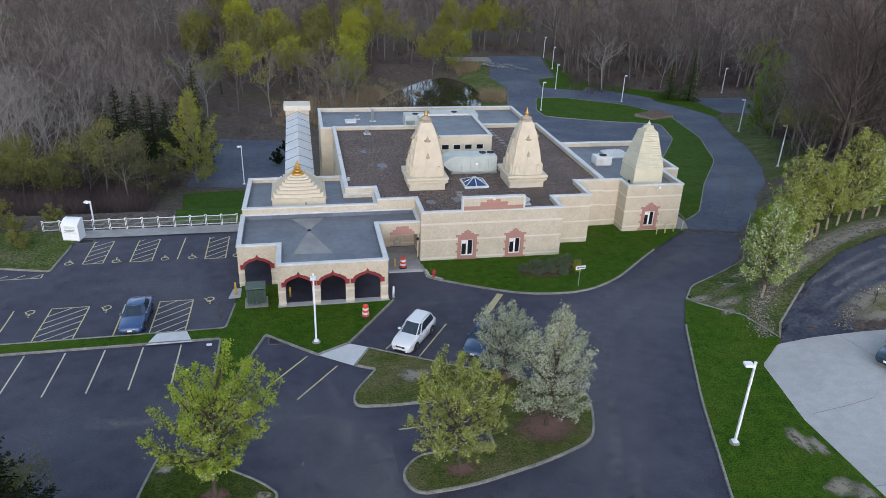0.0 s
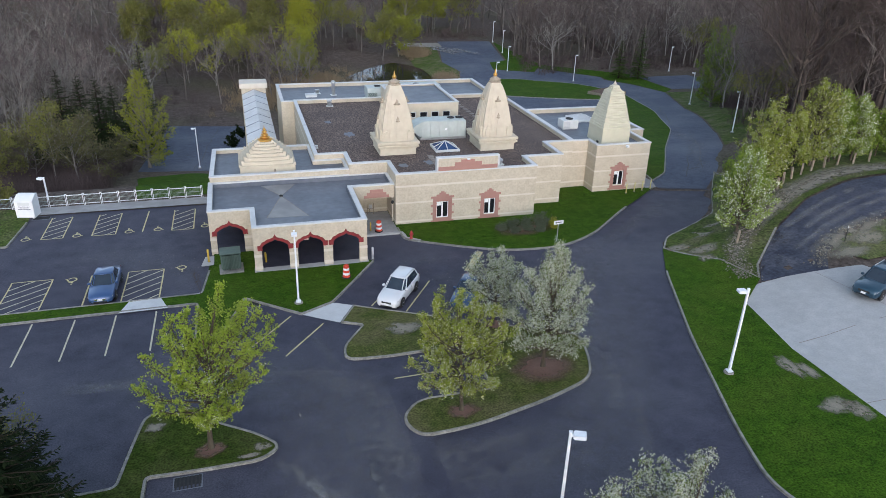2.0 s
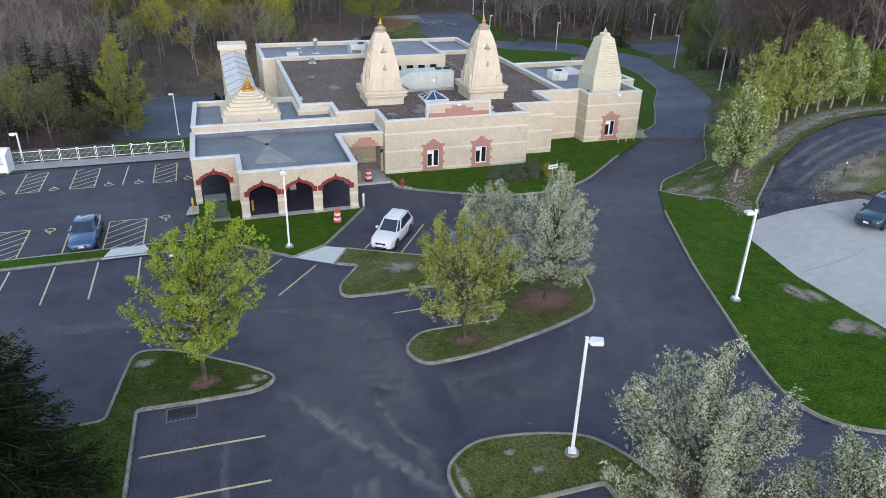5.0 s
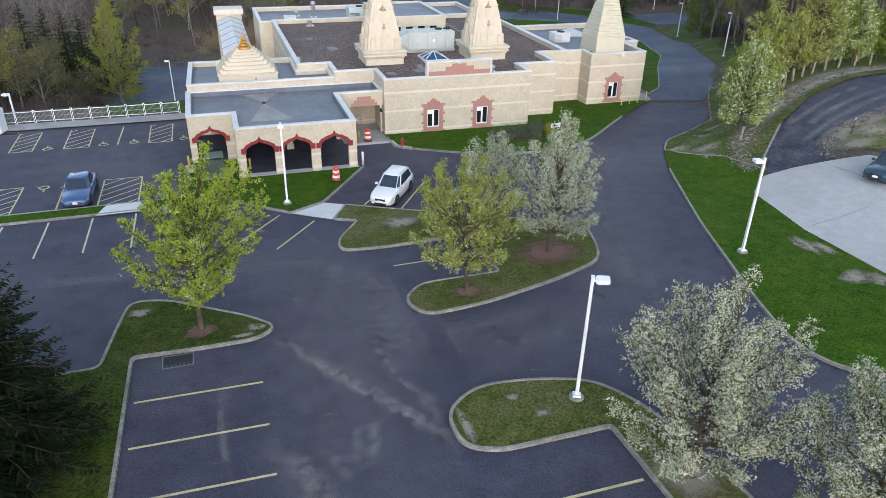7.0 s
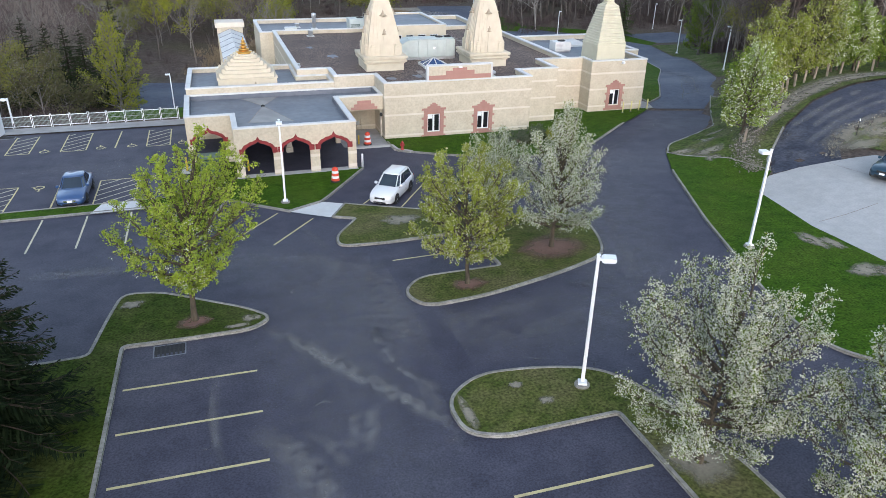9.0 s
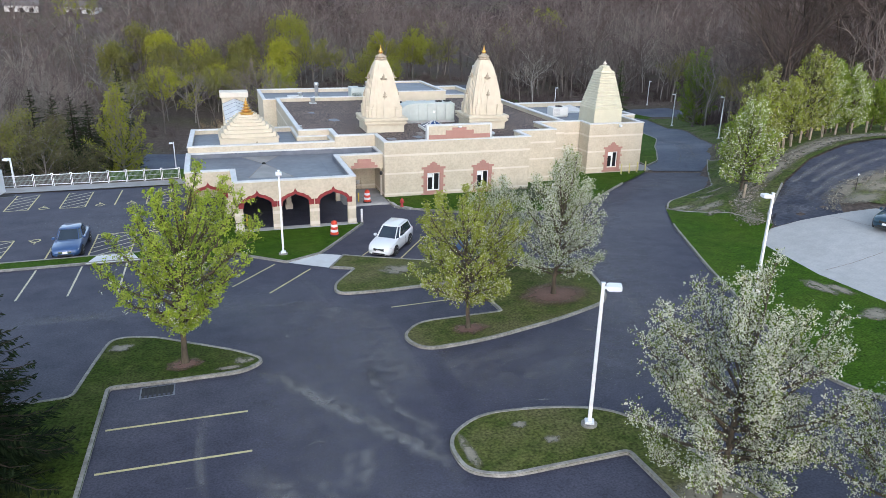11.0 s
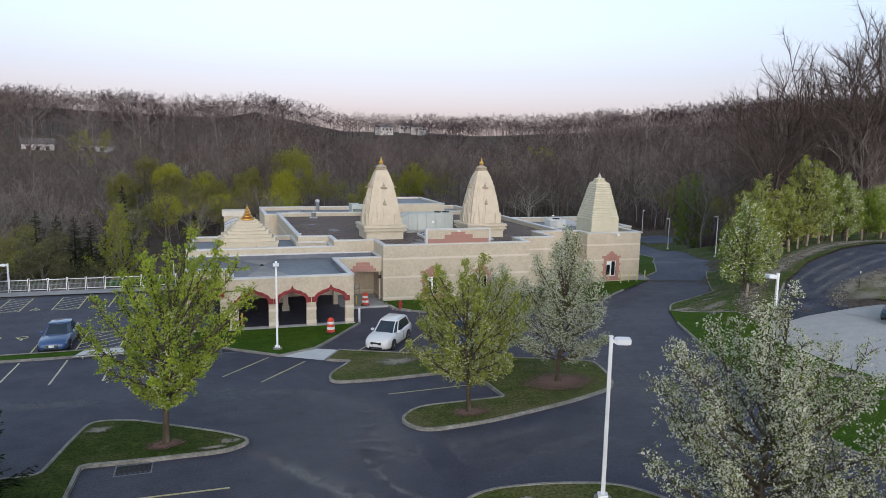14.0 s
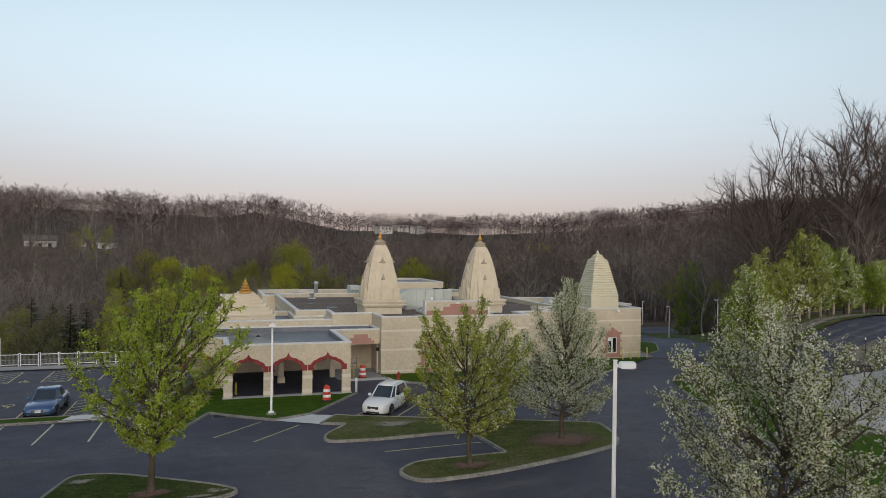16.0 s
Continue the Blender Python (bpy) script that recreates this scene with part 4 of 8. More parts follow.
# pale stains at the end of the far lot
for k in range(16):
    x, y = 54.3 + random.uniform(0, 9.5), 204 + random.uniform(0, 11)
    dust([(x, y), (x + random.uniform(1, 3), y - random.uniform(1.5, 3)), (x + random.uniform(2.5, 5), y - random.uniform(4, 7))], random.uniform(0.3, 0.9), 1.6, lift=0.35, label="pale salt stain on the worn asphalt", name="stain")
# arcs worn into the drive
for o in (0.0, 1.3, 2.4, 3.6):
    dust([(34.9 + o, 39.8), (37.6 + o * 0.9, 42.3 - o * 0.5), (41.5 + o * 0.5, 44.4 - o * 0.8), (46.5 + o * 0.3, 46.3 - o), (53.5, 47.6 - o * 1.1)], 0.45, 0.6, lift=0.05, label="pale worn arc along the drive", name="worn_track")
# broken gravel beside the drive
EDGE = [(34.07, 39.7), (34.81, 42.06), (36.14, 43.67), (40.05, 46.24), (44.95, 48.71), (51.55, 50.46), (57.28, 50.61), (78.79, 47.88)]
dust(EDGE, 0.95, 1.2, RUBBLE, 0.185, "broken strip of pale gravel beside the drive", "gravel_edge")
dust([(34.22, 41.01), (36.2, 44.28), (40.03, 47.12), (44.97, 49.58), (51.73, 51.44), (64.2, 50.92)], 1.3, 0.8, SOIL, 0.18, "bare soil along the gravel", "soil_edge")
dust([(39.31, 38.03), (40.66, 39.54), (43.34, 40.95), (49.55, 41.88)], 1.2, 0.9, RUBBLE, 0.16, "gravel spilled inside the bend", "gravel_edge")
# loose stones in the gravel
r5 = np.random.default_rng(15)
rock = np.array([(1, 0, 0), (-1, 0, 0), (0, 1, 0), (0, -1, 0), (0, 0, 0.8), (0, 0, -0.8)], float)
rock_f = np.array([(0, 2, 4), (2, 1, 4), (1, 3, 4), (3, 0, 4), (2, 0, 5), (1, 2, 5), (3, 1, 5), (0, 3, 5)])
rv, rf, nr = [], [], 0
for line, wide, count in ((fine(EDGE, False, 0.4), 0.8, 4200), (fine([(39.31, 38.03), (40.66, 39.54), (43.34, 40.95), (49.55, 41.88)], False, 0.4), 0.6, 500)):
    for k in range(count):
        q = line[int(len(line) * r5.uniform() ** 1.5)]
        x, y = q[0] + r5.normal(0, wide * 0.6) - 0.2, q[1] + r5.normal(0, wide * 0.6) + 0.2
        size = 0.02 + 0.075 * r5.uniform() ** 3
        rv.append(rock * size * r5.uniform(0.6, 1.3, (6, 3)) + np.array([x, y, land(x, y) + 0.17]))
        rf.append(rock_f + nr)
        nr += 6
me = np_mesh("rubble", np.concatenate(rv), np.concatenate(rf))
me.materials.append(STONE)
tagged(new("rubble", me), "loose pale stones along the edge of the drive", "stones", kind="stuff")
for x, y, rx, ry in ((32.56, 46.74, 1.3, 0.8), (33.92, 45.15, 1.4, 1.0), (35.91, 48.58, 1.6, 1.2), (38.07, 49.85, 1.5, 1.0), (33.18, 43.69, 0.8, 0.7), (42.44, 38.72, 2.0, 0.9), (45.11, 39.9, 2.2, 1.0), (41.35, 51.89, 1.4, 1.0)):
    soft_patch(x, y, rx, ry, SOIL, "bare soil on the bank", 0.18, 0.85)
# sealed cracks and tyre marks on the older road
random.seed(31)
for a, b in (((47.29, 67.06), (59.18, 83.68)), ((50.97, 69.26), (66.3, 93.99)), ((65.76, 97.05), (77.99, 122.23)), ((47.85, 68.16), (53.13, 71.46)), ((75.64, 122.23), (84.58, 142.2)), ((54.45, 176.17), (58.77, 186.76)), ((52.16, 164.6), (57.97, 175)), ((-16.25, 119.46), (-1.91, 124.42)), ((-10.18, 109.77), (-6.73, 142.29)), ((-15.13, 134.61), (-0.71, 131.88))):
    bm = bmesh.new()
    pts = [tuple(Vector(a).lerp(Vector(b), i / 9) + Vector((random.uniform(-0.5, 0.5), random.uniform(-0.5, 0.5)))) for i in range(10)]
    strip(bm, fine(pts, False, 1.0), [(-0.05, 0.034), (0.05, 0.034)])
    structure("sealed_crack", bm, CRACK, "dark sealed crack in the worn asphalt")


# ---- the temple building ----
temple = root("temple_building", "low cream block temple with white copings and flat roofs", "building", at=pose(0, 0, 0))
BASE = -1.5


def wall_edges(poly, z0, z1, thick, openings):
    """Walls along an outline with mitred corners; openings: edge number -> (start, end, bottom, top) along that edge."""
    bm = bmesh.new()
    inner = offset(poly, thick)
    n = len(poly)
    for i in range(n):
        p, q = Vector(poly[i]), Vector(poly[(i + 1) % n])
        ip, iq = Vector(inner[i]), Vector(inner[(i + 1) % n])
        d = (q - p).normalized()
        left, length = Vector((-d.y, d.x)), (q - p).length
        holes = openings.get(i, [])
        us = sorted({0.0, length, *[u for h in holes for u in h[:2]]})
        zs = sorted({z0, z1, *[z for h in holes for z in h[2:]]})

        def pair(u):
            o = p + d * u
            return o, ip if u == 0 else iq if u == length else o + left * thick

        for u0, u1 in zip(us, us[1:]):
            for a, b in zip(zs, zs[1:]):
                if any(h[0] <= u0 and u1 <= h[1] and h[2] <= a and b <= h[3] for h in holes):
                    continue
                (o0, i0), (o1, i1) = pair(u0), pair(u1)
                v = [bm.verts.new((*c, z)) for z in (a, b) for c in (o0, o1, i1, i0)]
                for f in ((3, 2, 1, 0), (4, 5, 6, 7), (0, 1, 5, 4), (1, 2, 6, 5), (2, 3, 7, 6), (3, 0, 4, 7)):
                    bm.faces.new([v[k] for k in f])
    bmesh.ops.remove_doubles(bm, verts=bm.verts, dist=1e-4)
    seen = {}
    for f in bm.faces:
        seen.setdefault(tuple(sorted((round(v.co.x, 3), round(v.co.y, 3), round(v.co.z, 3)) for v in f.verts)), []).append(f)
    bmesh.ops.delete(bm, geom=[f for fs in seen.values() if len(fs) > 1 for f in fs], context="FACES")
    return bm


def coping(poly, z, out=0.05, inn=0.36, h=0.11):
    bm = bmesh.new()
    ring_prism(bm, offset(poly, -out), offset(poly, inn), z, z + h)
    bmesh.ops.bevel(bm, geom=[e for e in bm.edges if all(v.co.z > z + h / 2 for v in e.verts)], offset=0.015, segments=1, affect="EDGES")
    return part("coping", bm, COPING, temple, "white metal coping along the parapet")


def flat_roof(poly, z, material, label, thick=0.25):
    return part("roof", prism(bmesh.new(), offset(poly, 0.2), z - thick, z), material, temple, label)


MAIN = [(10.4, 58.4), (24.1, 58.4), (24.1, 61.3), (28.1, 61.3), (28.1, 65.5), (31.2, 65.5), (31.2, 88.4), (4.0, 88.4), (4.0, 65.6), (6.8, 65.6), (6.8, 62.2), (10.4, 62.2)]
EAST = [(31.1, 65.56), (33.0, 65.56), (33.0, 63.5), (39.3, 63.5), (39.3, 68.4), (41.3, 68.4), (41.3, 79.3), (31.1, 79.3)]
WEST = [(-5.65, 62.4), (6.9, 62.4), (6.9, 65.7), (4.1, 65.7), (4.1, 70.9), (-5.45, 70.9)]
NORTH = [(2.5, 88.3), (30.6, 88.3), (30.6, 98.5), (2.5, 98.5)]
PORCH = [(-5.77, 55.4), (-2.43, 55.4), (-2.43, 51.4), (6.5, 51.4), (6.5, 59.0), (10.5, 59.0), (10.5, 62.5), (-5.77, 62.5)]
W1, W2, W3 = (14.26, 15.42), (18.94, 20.06), (35.36, 36.5)
part("wall", wall_edges(MAIN, -8.0, 3.84, 0.3, {0: [(W1[0] - 10.4, W1[1] - 10.4, -0.6, 1.0), (W2[0] - 10.4, W2[1] - 10.4, -0.62, 0.96)], 3: [(1.9, 2.9, -0.5, 1.1)]}), WALL, temple, "cream split-face block wall of the main hall")
part("wall", wall_edges(EAST, -5.0, 3.80, 0.3, {2: [(W3[0] - 33.0, W3[1] - 33.0, -0.72, 0.9)]}), WALL, temple, "cream block wall of the east wing")
part("wall", wall_edges(WEST, -3.0, 3.30, 0.3, {}), WALL, temple, "cream block wall of the west wing")
part("wall", wall_edges(NORTH, -13.0, 3.7, 0.3, {}), WALL, temple, "cream block wall of the rear wing")
for poly, z in ((MAIN, 3.84), (EAST, 3.80), (WEST, 3.30), (NORTH, 3.7)):
    coping(poly, z)
flat_roof(MAIN, 3.45, GRAVEL, "flat roof of reddish brown gravel")
flat_roof(EAST, 3.35, MEMBRANE, "flat blue-grey membrane roof")
flat_roof(WEST, 2.95, MEMBRANE, "flat blue-grey membrane roof")
flat_roof(NORTH, 3.3, MEMBRANE, "flat blue-grey membrane roof")
for poly, hs in ((MAIN, ((2.62, 2.8), (1.02, 1.18), (-0.8, -0.64))), (EAST, ((2.52, 2.7), (0.92, 1.08), (-0.8, -0.64))), (PORCH[:5] + [(6.5, 62.5), (-5.77, 62.5)], ())):
    for a, b in hs:
        part("band_course", ring_prism(bmesh.new(), offset(poly, -0.012), offset(poly, 0.1), a, b), BAND, temple, "smooth pale block band course")

# raised clerestory box on the main roof
CLER = [(14.6, 76.0), (21.6, 76.0), (21.6, 86.0), (14.6, 86.0)]
CW = [(1.1 + 1.35 * i, 2.0 + 1.35 * i, 4.3, 4.95) for i in range(4)]
part("wall", wall_edges(CLER, 3.3, 5.9, 0.25, {0: CW}), PLASTER, temple, "plain tan clerestory wall above the roof")
coping(CLER, 5.9, 0.06, 0.3, 0.08)
flat_roof(CLER, 5.75, MEMBRANE, "flat blue-grey membrane roof")
for u0, u1, a, b in CW:
    bm = bmesh.new()
    ring_prism(bm, [(0, 0), (u1 - u0, 0), (u1 - u0, b - a), (0, b - a)], [(0.06, 0.06), (u1 - u0 - 0.06, 0.06), (u1 - u0 - 0.06, b - a - 0.06), (0.06, b - a - 0.06)], -0.03, 0.05)
    bm.transform(pose(14.6 + u0, 76.06, a, 90, 0, 0))
    wn_ = part("window", bm, COPING, temple, "small clerestory window in a white frame")
    part("pane", bx(bmesh.new(), 14.64 + u0, 14.56 + u1, 76.08, 76.1, a + 0.04, b - 0.04), BRICK_DARK, wn_)


# porch with arches
def cusp(u):
    """The flat lobed rise of an arch, from its middle (u = 0) to its spring (u = 1)."""
    return float(np.interp(u, (0, 0.1, 0.22, 0.36, 0.5, 0.64, 0.78, 0.9, 1.0), (1.0, 0.86, 0.77, 0.73, 0.64, 0.52, 0.42, 0.22, 0.0)))


def arch_line(cx, w, zs, h, n=16):
    """The cusped head of an opening from its left spring to its right one."""
    pts = []
    for i in range(n + 1):
        u = -1 + 2 * i / n
        z = zs + h * cusp(abs(u))
        pts.append((cx + u * w, z))
    return pts


def arch_outer(cx, w, zs, h, n=24):
    pts = []
    for i in range(n + 1):
        u = -1 + 2 * i / n
        z = zs + h * cusp(abs(u)) + 0.04 * abs(math.sin(u * math.pi * 3))
        pts.append((cx + u * w, z))
    return pts


FRONT = ((-0.78, 1.06), (1.97, 1.03), (4.79, 1.09))


def panel_y(bm, outline, x0, x1):
    """A standing panel in the y direction: outline in (y, z), thickness from x0 to x1."""
    f = bm.faces.new([bm.verts.new((x0, y, z)) for y, z in outline])
    r = bmesh.ops.extrude_face_region(bm, geom=[f])
    for v in r["geom"]:
        if isinstance(v, bmesh.types.BMVert):
            v.co.x = x1
    return bm


def arched(x0, x1, arches, zs=1.08, h=0.68):
    """The outline of an arcade from x0 to x1, with openings down to the floor."""
    pts = [(x0, 2.75), (x0, BASE)]
    for cx, w in arches:
        pts += [(cx - w, BASE), *arch_line(cx, w, zs, h), (cx + w, BASE)]
    pts += [(x1, BASE), (x1, 2.75)]
    return pts


bm = arch_panel(bmesh.new(), arched(-2.43, 6.5, FRONT), 51.4, 51.78)
part("arcade_wall", bm, WALL, temple, "cream block arcade wall with three cusped arches")
bm = arch_panel(bmesh.new(), arched(-5.77, -2.05, ((-4.18, 1.1),), 0.9, 0.68), 55.4, 55.78)
part("arcade_wall", bm, WALL, temple, "cream block porch wall with one cusped arch")
part("arcade_wall", panel_y(bmesh.new(), arched(51.80, 59.02, ((55.45, 3.0),), 1.25, 0.45), 6.12, 6.49), WALL, temple, "cream block porch end wall with one wide opening")
part("arcade_wall", panel_y(bmesh.new(), arched(55.80, 62.45, ((59.1, 2.75),), 1.25, 0.45), -5.76, -5.4), WALL, temple, "cream block porch end wall with one wide opening")
part("arcade_wall", panel_y(bmesh.new(), arched(51.80, 55.38, ((53.6, 1.15),)), -2.42, -2.06), WALL, temple, "cream block porch return wall with one arch")
part("beam", bx(bmesh.new(), 6.52, 10.38, 59.0, 59.35, 1.55, 2.75), WALL, temple, "cream block beam over the side entrance")
for i, (x, y) in enumerate(((-2.2, 57.2), (2.0, 57.2), (2.0, 60.5))):
    bm = bmesh.new()
    bx(bm, x - 0.28, x + 0.28, y - 0.28, y + 0.28, BASE, -0.6, 0.02)
    bx(bm, x - 0.2, x + 0.2, y - 0.2, y + 0.2, -0.6, 1.3, 0.02)
    bx(bm, x - 0.3, x + 0.3, y - 0.3, y + 0.3, 1.3, 1.5, 0.02)
    bx(bm, x - 0.22, x + 0.22, y - 0.22, y + 0.22, 1.5, 2.0)
    part("column", bm, BAND, temple, "pale carved column inside the porch")
part("roof", prism(bmesh.new(), offset(PORCH, 0.15), 2.0, 2.4), MEMBRANE, temple, "flat blue-grey membrane roof of the porch with drain")
coping(PORCH, 2.75)
part("parapet", ring_prism(bmesh.new(), offset(PORCH, 0.38), offset(PORCH, 0.42), 2.3, 2.76), MEMBRANE, temple)
for cx, w, y, zs, h in ((-0.78, 1.06, 51.4, 1.08, 0.68), (1.97, 1.03, 51.4, 1.08, 0.68), (4.79, 1.09, 51.4, 1.08, 0.68), (-4.18, 1.1, 55.4, 0.9, 0.68)):
    lo, hi = arch_line(cx, w - 0.02, zs, h, 24), arch_outer(cx, w + 0.16, zs + 0.14, h + 0.08, 24)
    bm = bmesh.new()
    for i in range(24):
        v = [bm.verts.new((x, yy, z)) for yy in (y - 0.07, y + 0.05) for x, z in (lo[i], lo[i + 1], hi[i + 1], hi[i])]
        for f in ((0, 1, 2, 3), (7, 6, 5, 4), (0, 4, 5, 1), (2, 6, 7, 3)):
            bm.faces.new([v[k] for k in f])
    for s in (-1, 1):
        e = cx + s * (w + 0.12)
        bx(bm, e - 0.19, e + 0.19, y - 0.09, y + 0.05, zs - 0.22, zs + 0.18)
    loft(bm, [[(cx - 0.13, yy, zs + h + 0.16), (cx + 0.13, yy, zs + h + 0.16), (cx + 0.05, yy, zs + h + 0.30), (cx, yy, zs + h + 0.40), (cx - 0.05, yy, zs + h + 0.30)] for yy in (y - 0.08, y + 0.03)])
    part("arch_trim", bm, REDTRIM, temple, "dark red cusped trim round the arch")
for x0, x1, y in ((-2.43, -1.84, 51.4), (0.28, 0.94, 51.4), (3.0, 3.7, 51.4), (5.88, 6.5, 51.4), (-5.77, -5.28, 55.4), (-3.08, -2.45, 55.4)):
    for a, b in ((0.28, 0.5), (-0.75, -0.5)):
        part("band_course", bx(bmesh.new(), x0 - 0.012, x1 + 0.012, y - 0.014, y + 0.2, a, b), BAND, temple, "smooth pale block band on the pier")
part("threshold", bx(bmesh.new(), -2.5, 6.6, 51.2, 51.9, -1.3, -0.885), CONCRETE, temple, "pale concrete sill under the arcade")
part("roof_seam", bx(bmesh.new(), 2.9, 2.96, 51.9, 62.0, 2.4, 2.412), MEMBRANE, temple)
for k in (0.8, 5.0, -3.2):
    part("roof_seam", bx(bmesh.new(), k, k + 0.05, 55.9 if k < -2.5 else 51.9, 62.0, 2.4, 2.41), MEMBRANE, temple)
part("roof_drain", lathe(bmesh.new(), 0.3, 59.0, [(0.16, 2.4), (0.16, 2.46), (0.1, 2.52), (0.04, 2.54)], 10), RUBBER, temple, "black dome strainer in the porch roof")
for pts, lab in ((((0.3, 58.9), (-1.15, 54.2), (2.15, 54.0)), "worn pale wedge sloping to the roof drain"), (((0.3, 59.1), (1.7, 61.9), (-1.3, 61.9)), "worn pale wedge sloping to the roof drain")):
    part("drain_wedge", prism(bmesh.new(), pts, 2.395, 2.418), MEMBRANE_PALE, temple, lab)
for px, pyy in ((-1.25, 61.9), (1.75, 61.9), (-1.2, 54.1), (2.2, 53.9)):
    bm = bmesh.new()
    a, b = Vector((0.3, 59.0)), Vector((px, pyy))
    s = (b - a).normalized() * 0.03
    s = Vector((-s.y, s.x))
    bm.faces.new([bm.verts.new((*c, 2.424)) for c in (a - s, b - s, b + s, a + s)])
    part("roof_seam", bm, PAVER, temple, "pale taped seam in the roof membrane")


def stepped_red(x0, x1, y, steps, depth):
    """Red block relief in steps: (left, right, bottom, top)."""
    bm = bmesh.new()
    for a, b, lo, hi in steps:
        bx(bm, a, b, y - depth, y + 0.03, lo, hi)
    return bm


# sign parapet with stepped red relief
part("sign_parapet", bx(bmesh.new(), 14.25, 20.15, 58.38, 58.75, 3.86, 5.12), WALL, temple, "raised cream parapet panel over the hall")
bm = bmesh.new()
bx(bm, 14.18, 20.22, 58.32, 58.81, 5.12, 5.24, 0.015)
bx(bm, 14.18, 14.34, 58.33, 58.80, 3.93, 5.118)
bx(bm, 20.06, 20.22, 58.33, 58.80, 3.93, 5.118)
part("coping", bm, COPING, temple, "white coping framing the sign parapet")
part("relief", stepped_red(0, 0, 58.38, [(14.36, 20.04, 4.0, 4.36), (15.9, 18.5, 4.362, 4.72), (16.5, 17.8, 4.722, 4.96)], 0.06), REDBLOCK, temple, "stepped red block relief on the parapet")
part("relief", stepped_red(0, 0, 59.0, [(7.6, 9.9, 1.62, 1.85), (7.85, 9.65, 1.852, 2.1), (8.15, 9.35, 2.102, 2.4)], 0.06), REDBLOCK, temple, "stepped red block relief over the entrance")
part("floodlight", bx(bmesh.new(), 17.0, 17.3, 58.1, 58.3, 4.98, 5.08, 0.02), LAMP_WHITE, temple, "small white floodlight on the parapet")
part("floodlight", bx(bmesh.new(), 36.3, 36.6, 63.18, 63.48, 3.5, 3.75, 0.05), LAMP_WHITE, temple, "white rounded wall lamp")


def temple_window(x0, x1, y, z0, z1):
    """A double window with white frame, dark panes and a red block surround with a stepped crown."""
    random.seed(int(x0 * 7))
    red = part("window_surround", bx(bmesh.new(), x0 + 0.002, x1 - 0.002, y - 0.06, y + 0.25, z0 - 0.45, z0 - 0.02), REDBLOCK, temple, "red block window surround with a stepped crown")
    for side in (-1, 1):
        e = x0 if side < 0 else x1
        k = z0 - 0.45
        i = 0
        while k < z1 + 0.5:
            wide = 0.34 if i % 4 else 0.52
            a, b = (e - wide, e) if side < 0 else (e, e + wide)
            part("block", bx(bmesh.new(), a, b, y - random.uniform(0.05, 0.065), y + 0.25, k, k + 0.19), REDBLOCK, red)
            k += 0.2
            i += 1
    for wd, lo, hi in ((0.0, 0.02, 0.25), (-0.002, 0.252, 0.5), (0.02, 0.502, 0.7), (-0.25, 0.702, 0.88), (-0.42, 0.882, 1.0)):
        n = 5 if wd > -0.3 else 2
        a0, a1 = x0 - wd + 0.003, x1 + wd - 0.003
        for j in range(n):
            part("block", bx(bmesh.new(), a0 + (a1 - a0) * j / n + 0.004, a0 + (a1 - a0) * (j + 1) / n - 0.004, y - random.uniform(0.05, 0.065), y + 0.2, z1 + lo, z1 + hi), REDBLOCK, red)
    bm = bmesh.new()
    fr = 0.075
    for a, b, lo, hi in ((x0, x0 + fr, z0, z1), (x1 - fr, x1, z0, z1), (x0 + fr, x1 - fr, z0, z0 + fr), (x0 + fr, x1 - fr, z1 - fr, z1), ((x0 + x1) / 2 - 0.08, (x0 + x1) / 2 + 0.08, z0 + fr, z1 - fr)):
        bx(bm, a, b, y + 0.06, y + 0.14, lo, hi)
    win = part("window", bm, WHITE, temple, "white double window with dark panes")
    for a, b in ((x0 + fr, (x0 + x1) / 2 - 0.08), ((x0 + x1) / 2 + 0.08, x1 - fr)):
        part("pane", bx(bmesh.new(), a, b, y + 0.09, y + 0.11, z0 + fr, z1 - fr), BRICK_DARK, win)
    part("blind", bx(bmesh.new(), x0 + fr, (x0 + x1) / 2 - 0.1, y + 0.082, y + 0.088, z1 - 0.42, z1 - fr - 0.01), WHITE, win, "white blind half lowered")


temple_window(*W1, 58.4, -0.6, 1.0)
temple_window(*W2, 58.4, -0.62, 0.96)
temple_window(*W3, 63.5, -0.72, 0.9)
bm = bmesh.new()
for i in range(12):
    bx(bm, 28.03, 28.12, 61.95 + (0.0 if i % 4 else -0.15), 62.9 + (0.0 if i % 4 else 0.15), -0.9 + 0.22 * i, -0.9 + 0.22 * i + 0.21)
part("pilaster", bm, REDBLOCK, temple, "red block pilaster on the side wall")

# side entrance: door, meters, lamp
part("door", bx(bmesh.new(), 6.95, 8.0, 62.1, 62.17, -1.05, 1.1, 0.02), PLASTER, temple, "tan service door")
part("downpipe", bx(bmesh.new(), 10.25, 10.37, 59.4, 59.52, -1.0, 1.5), BAND, temple, "pale downpipe beside the entrance")
part("wall_lamp", lathe(bmesh.new(), 10.2, 58.9, [(0.05, 0.95), (0.12, 1.0), (0.14, 1.15), (0.06, 1.28)], 10), RUBBER, temple, "black wall lantern at the entrance")
gas = root("gas_meter", "rusty gas meter pipes against the entrance wall", "meter", at=pose(8.6, 61.7, -1.0))
for a in ((-0.3, -0.26, -0.2, -0.16, 0.0, 1.0), (0.3, 0.34, -0.2, -0.16, 0.0, 1.1), (-0.3, 0.34, -0.2, -0.16, 0.55, 0.6), (-0.1, -0.06, -0.2, -0.16, 0.2, 0.9)):
    part("pipe", bx(bmesh.new(), *a), TIMBER, gas)
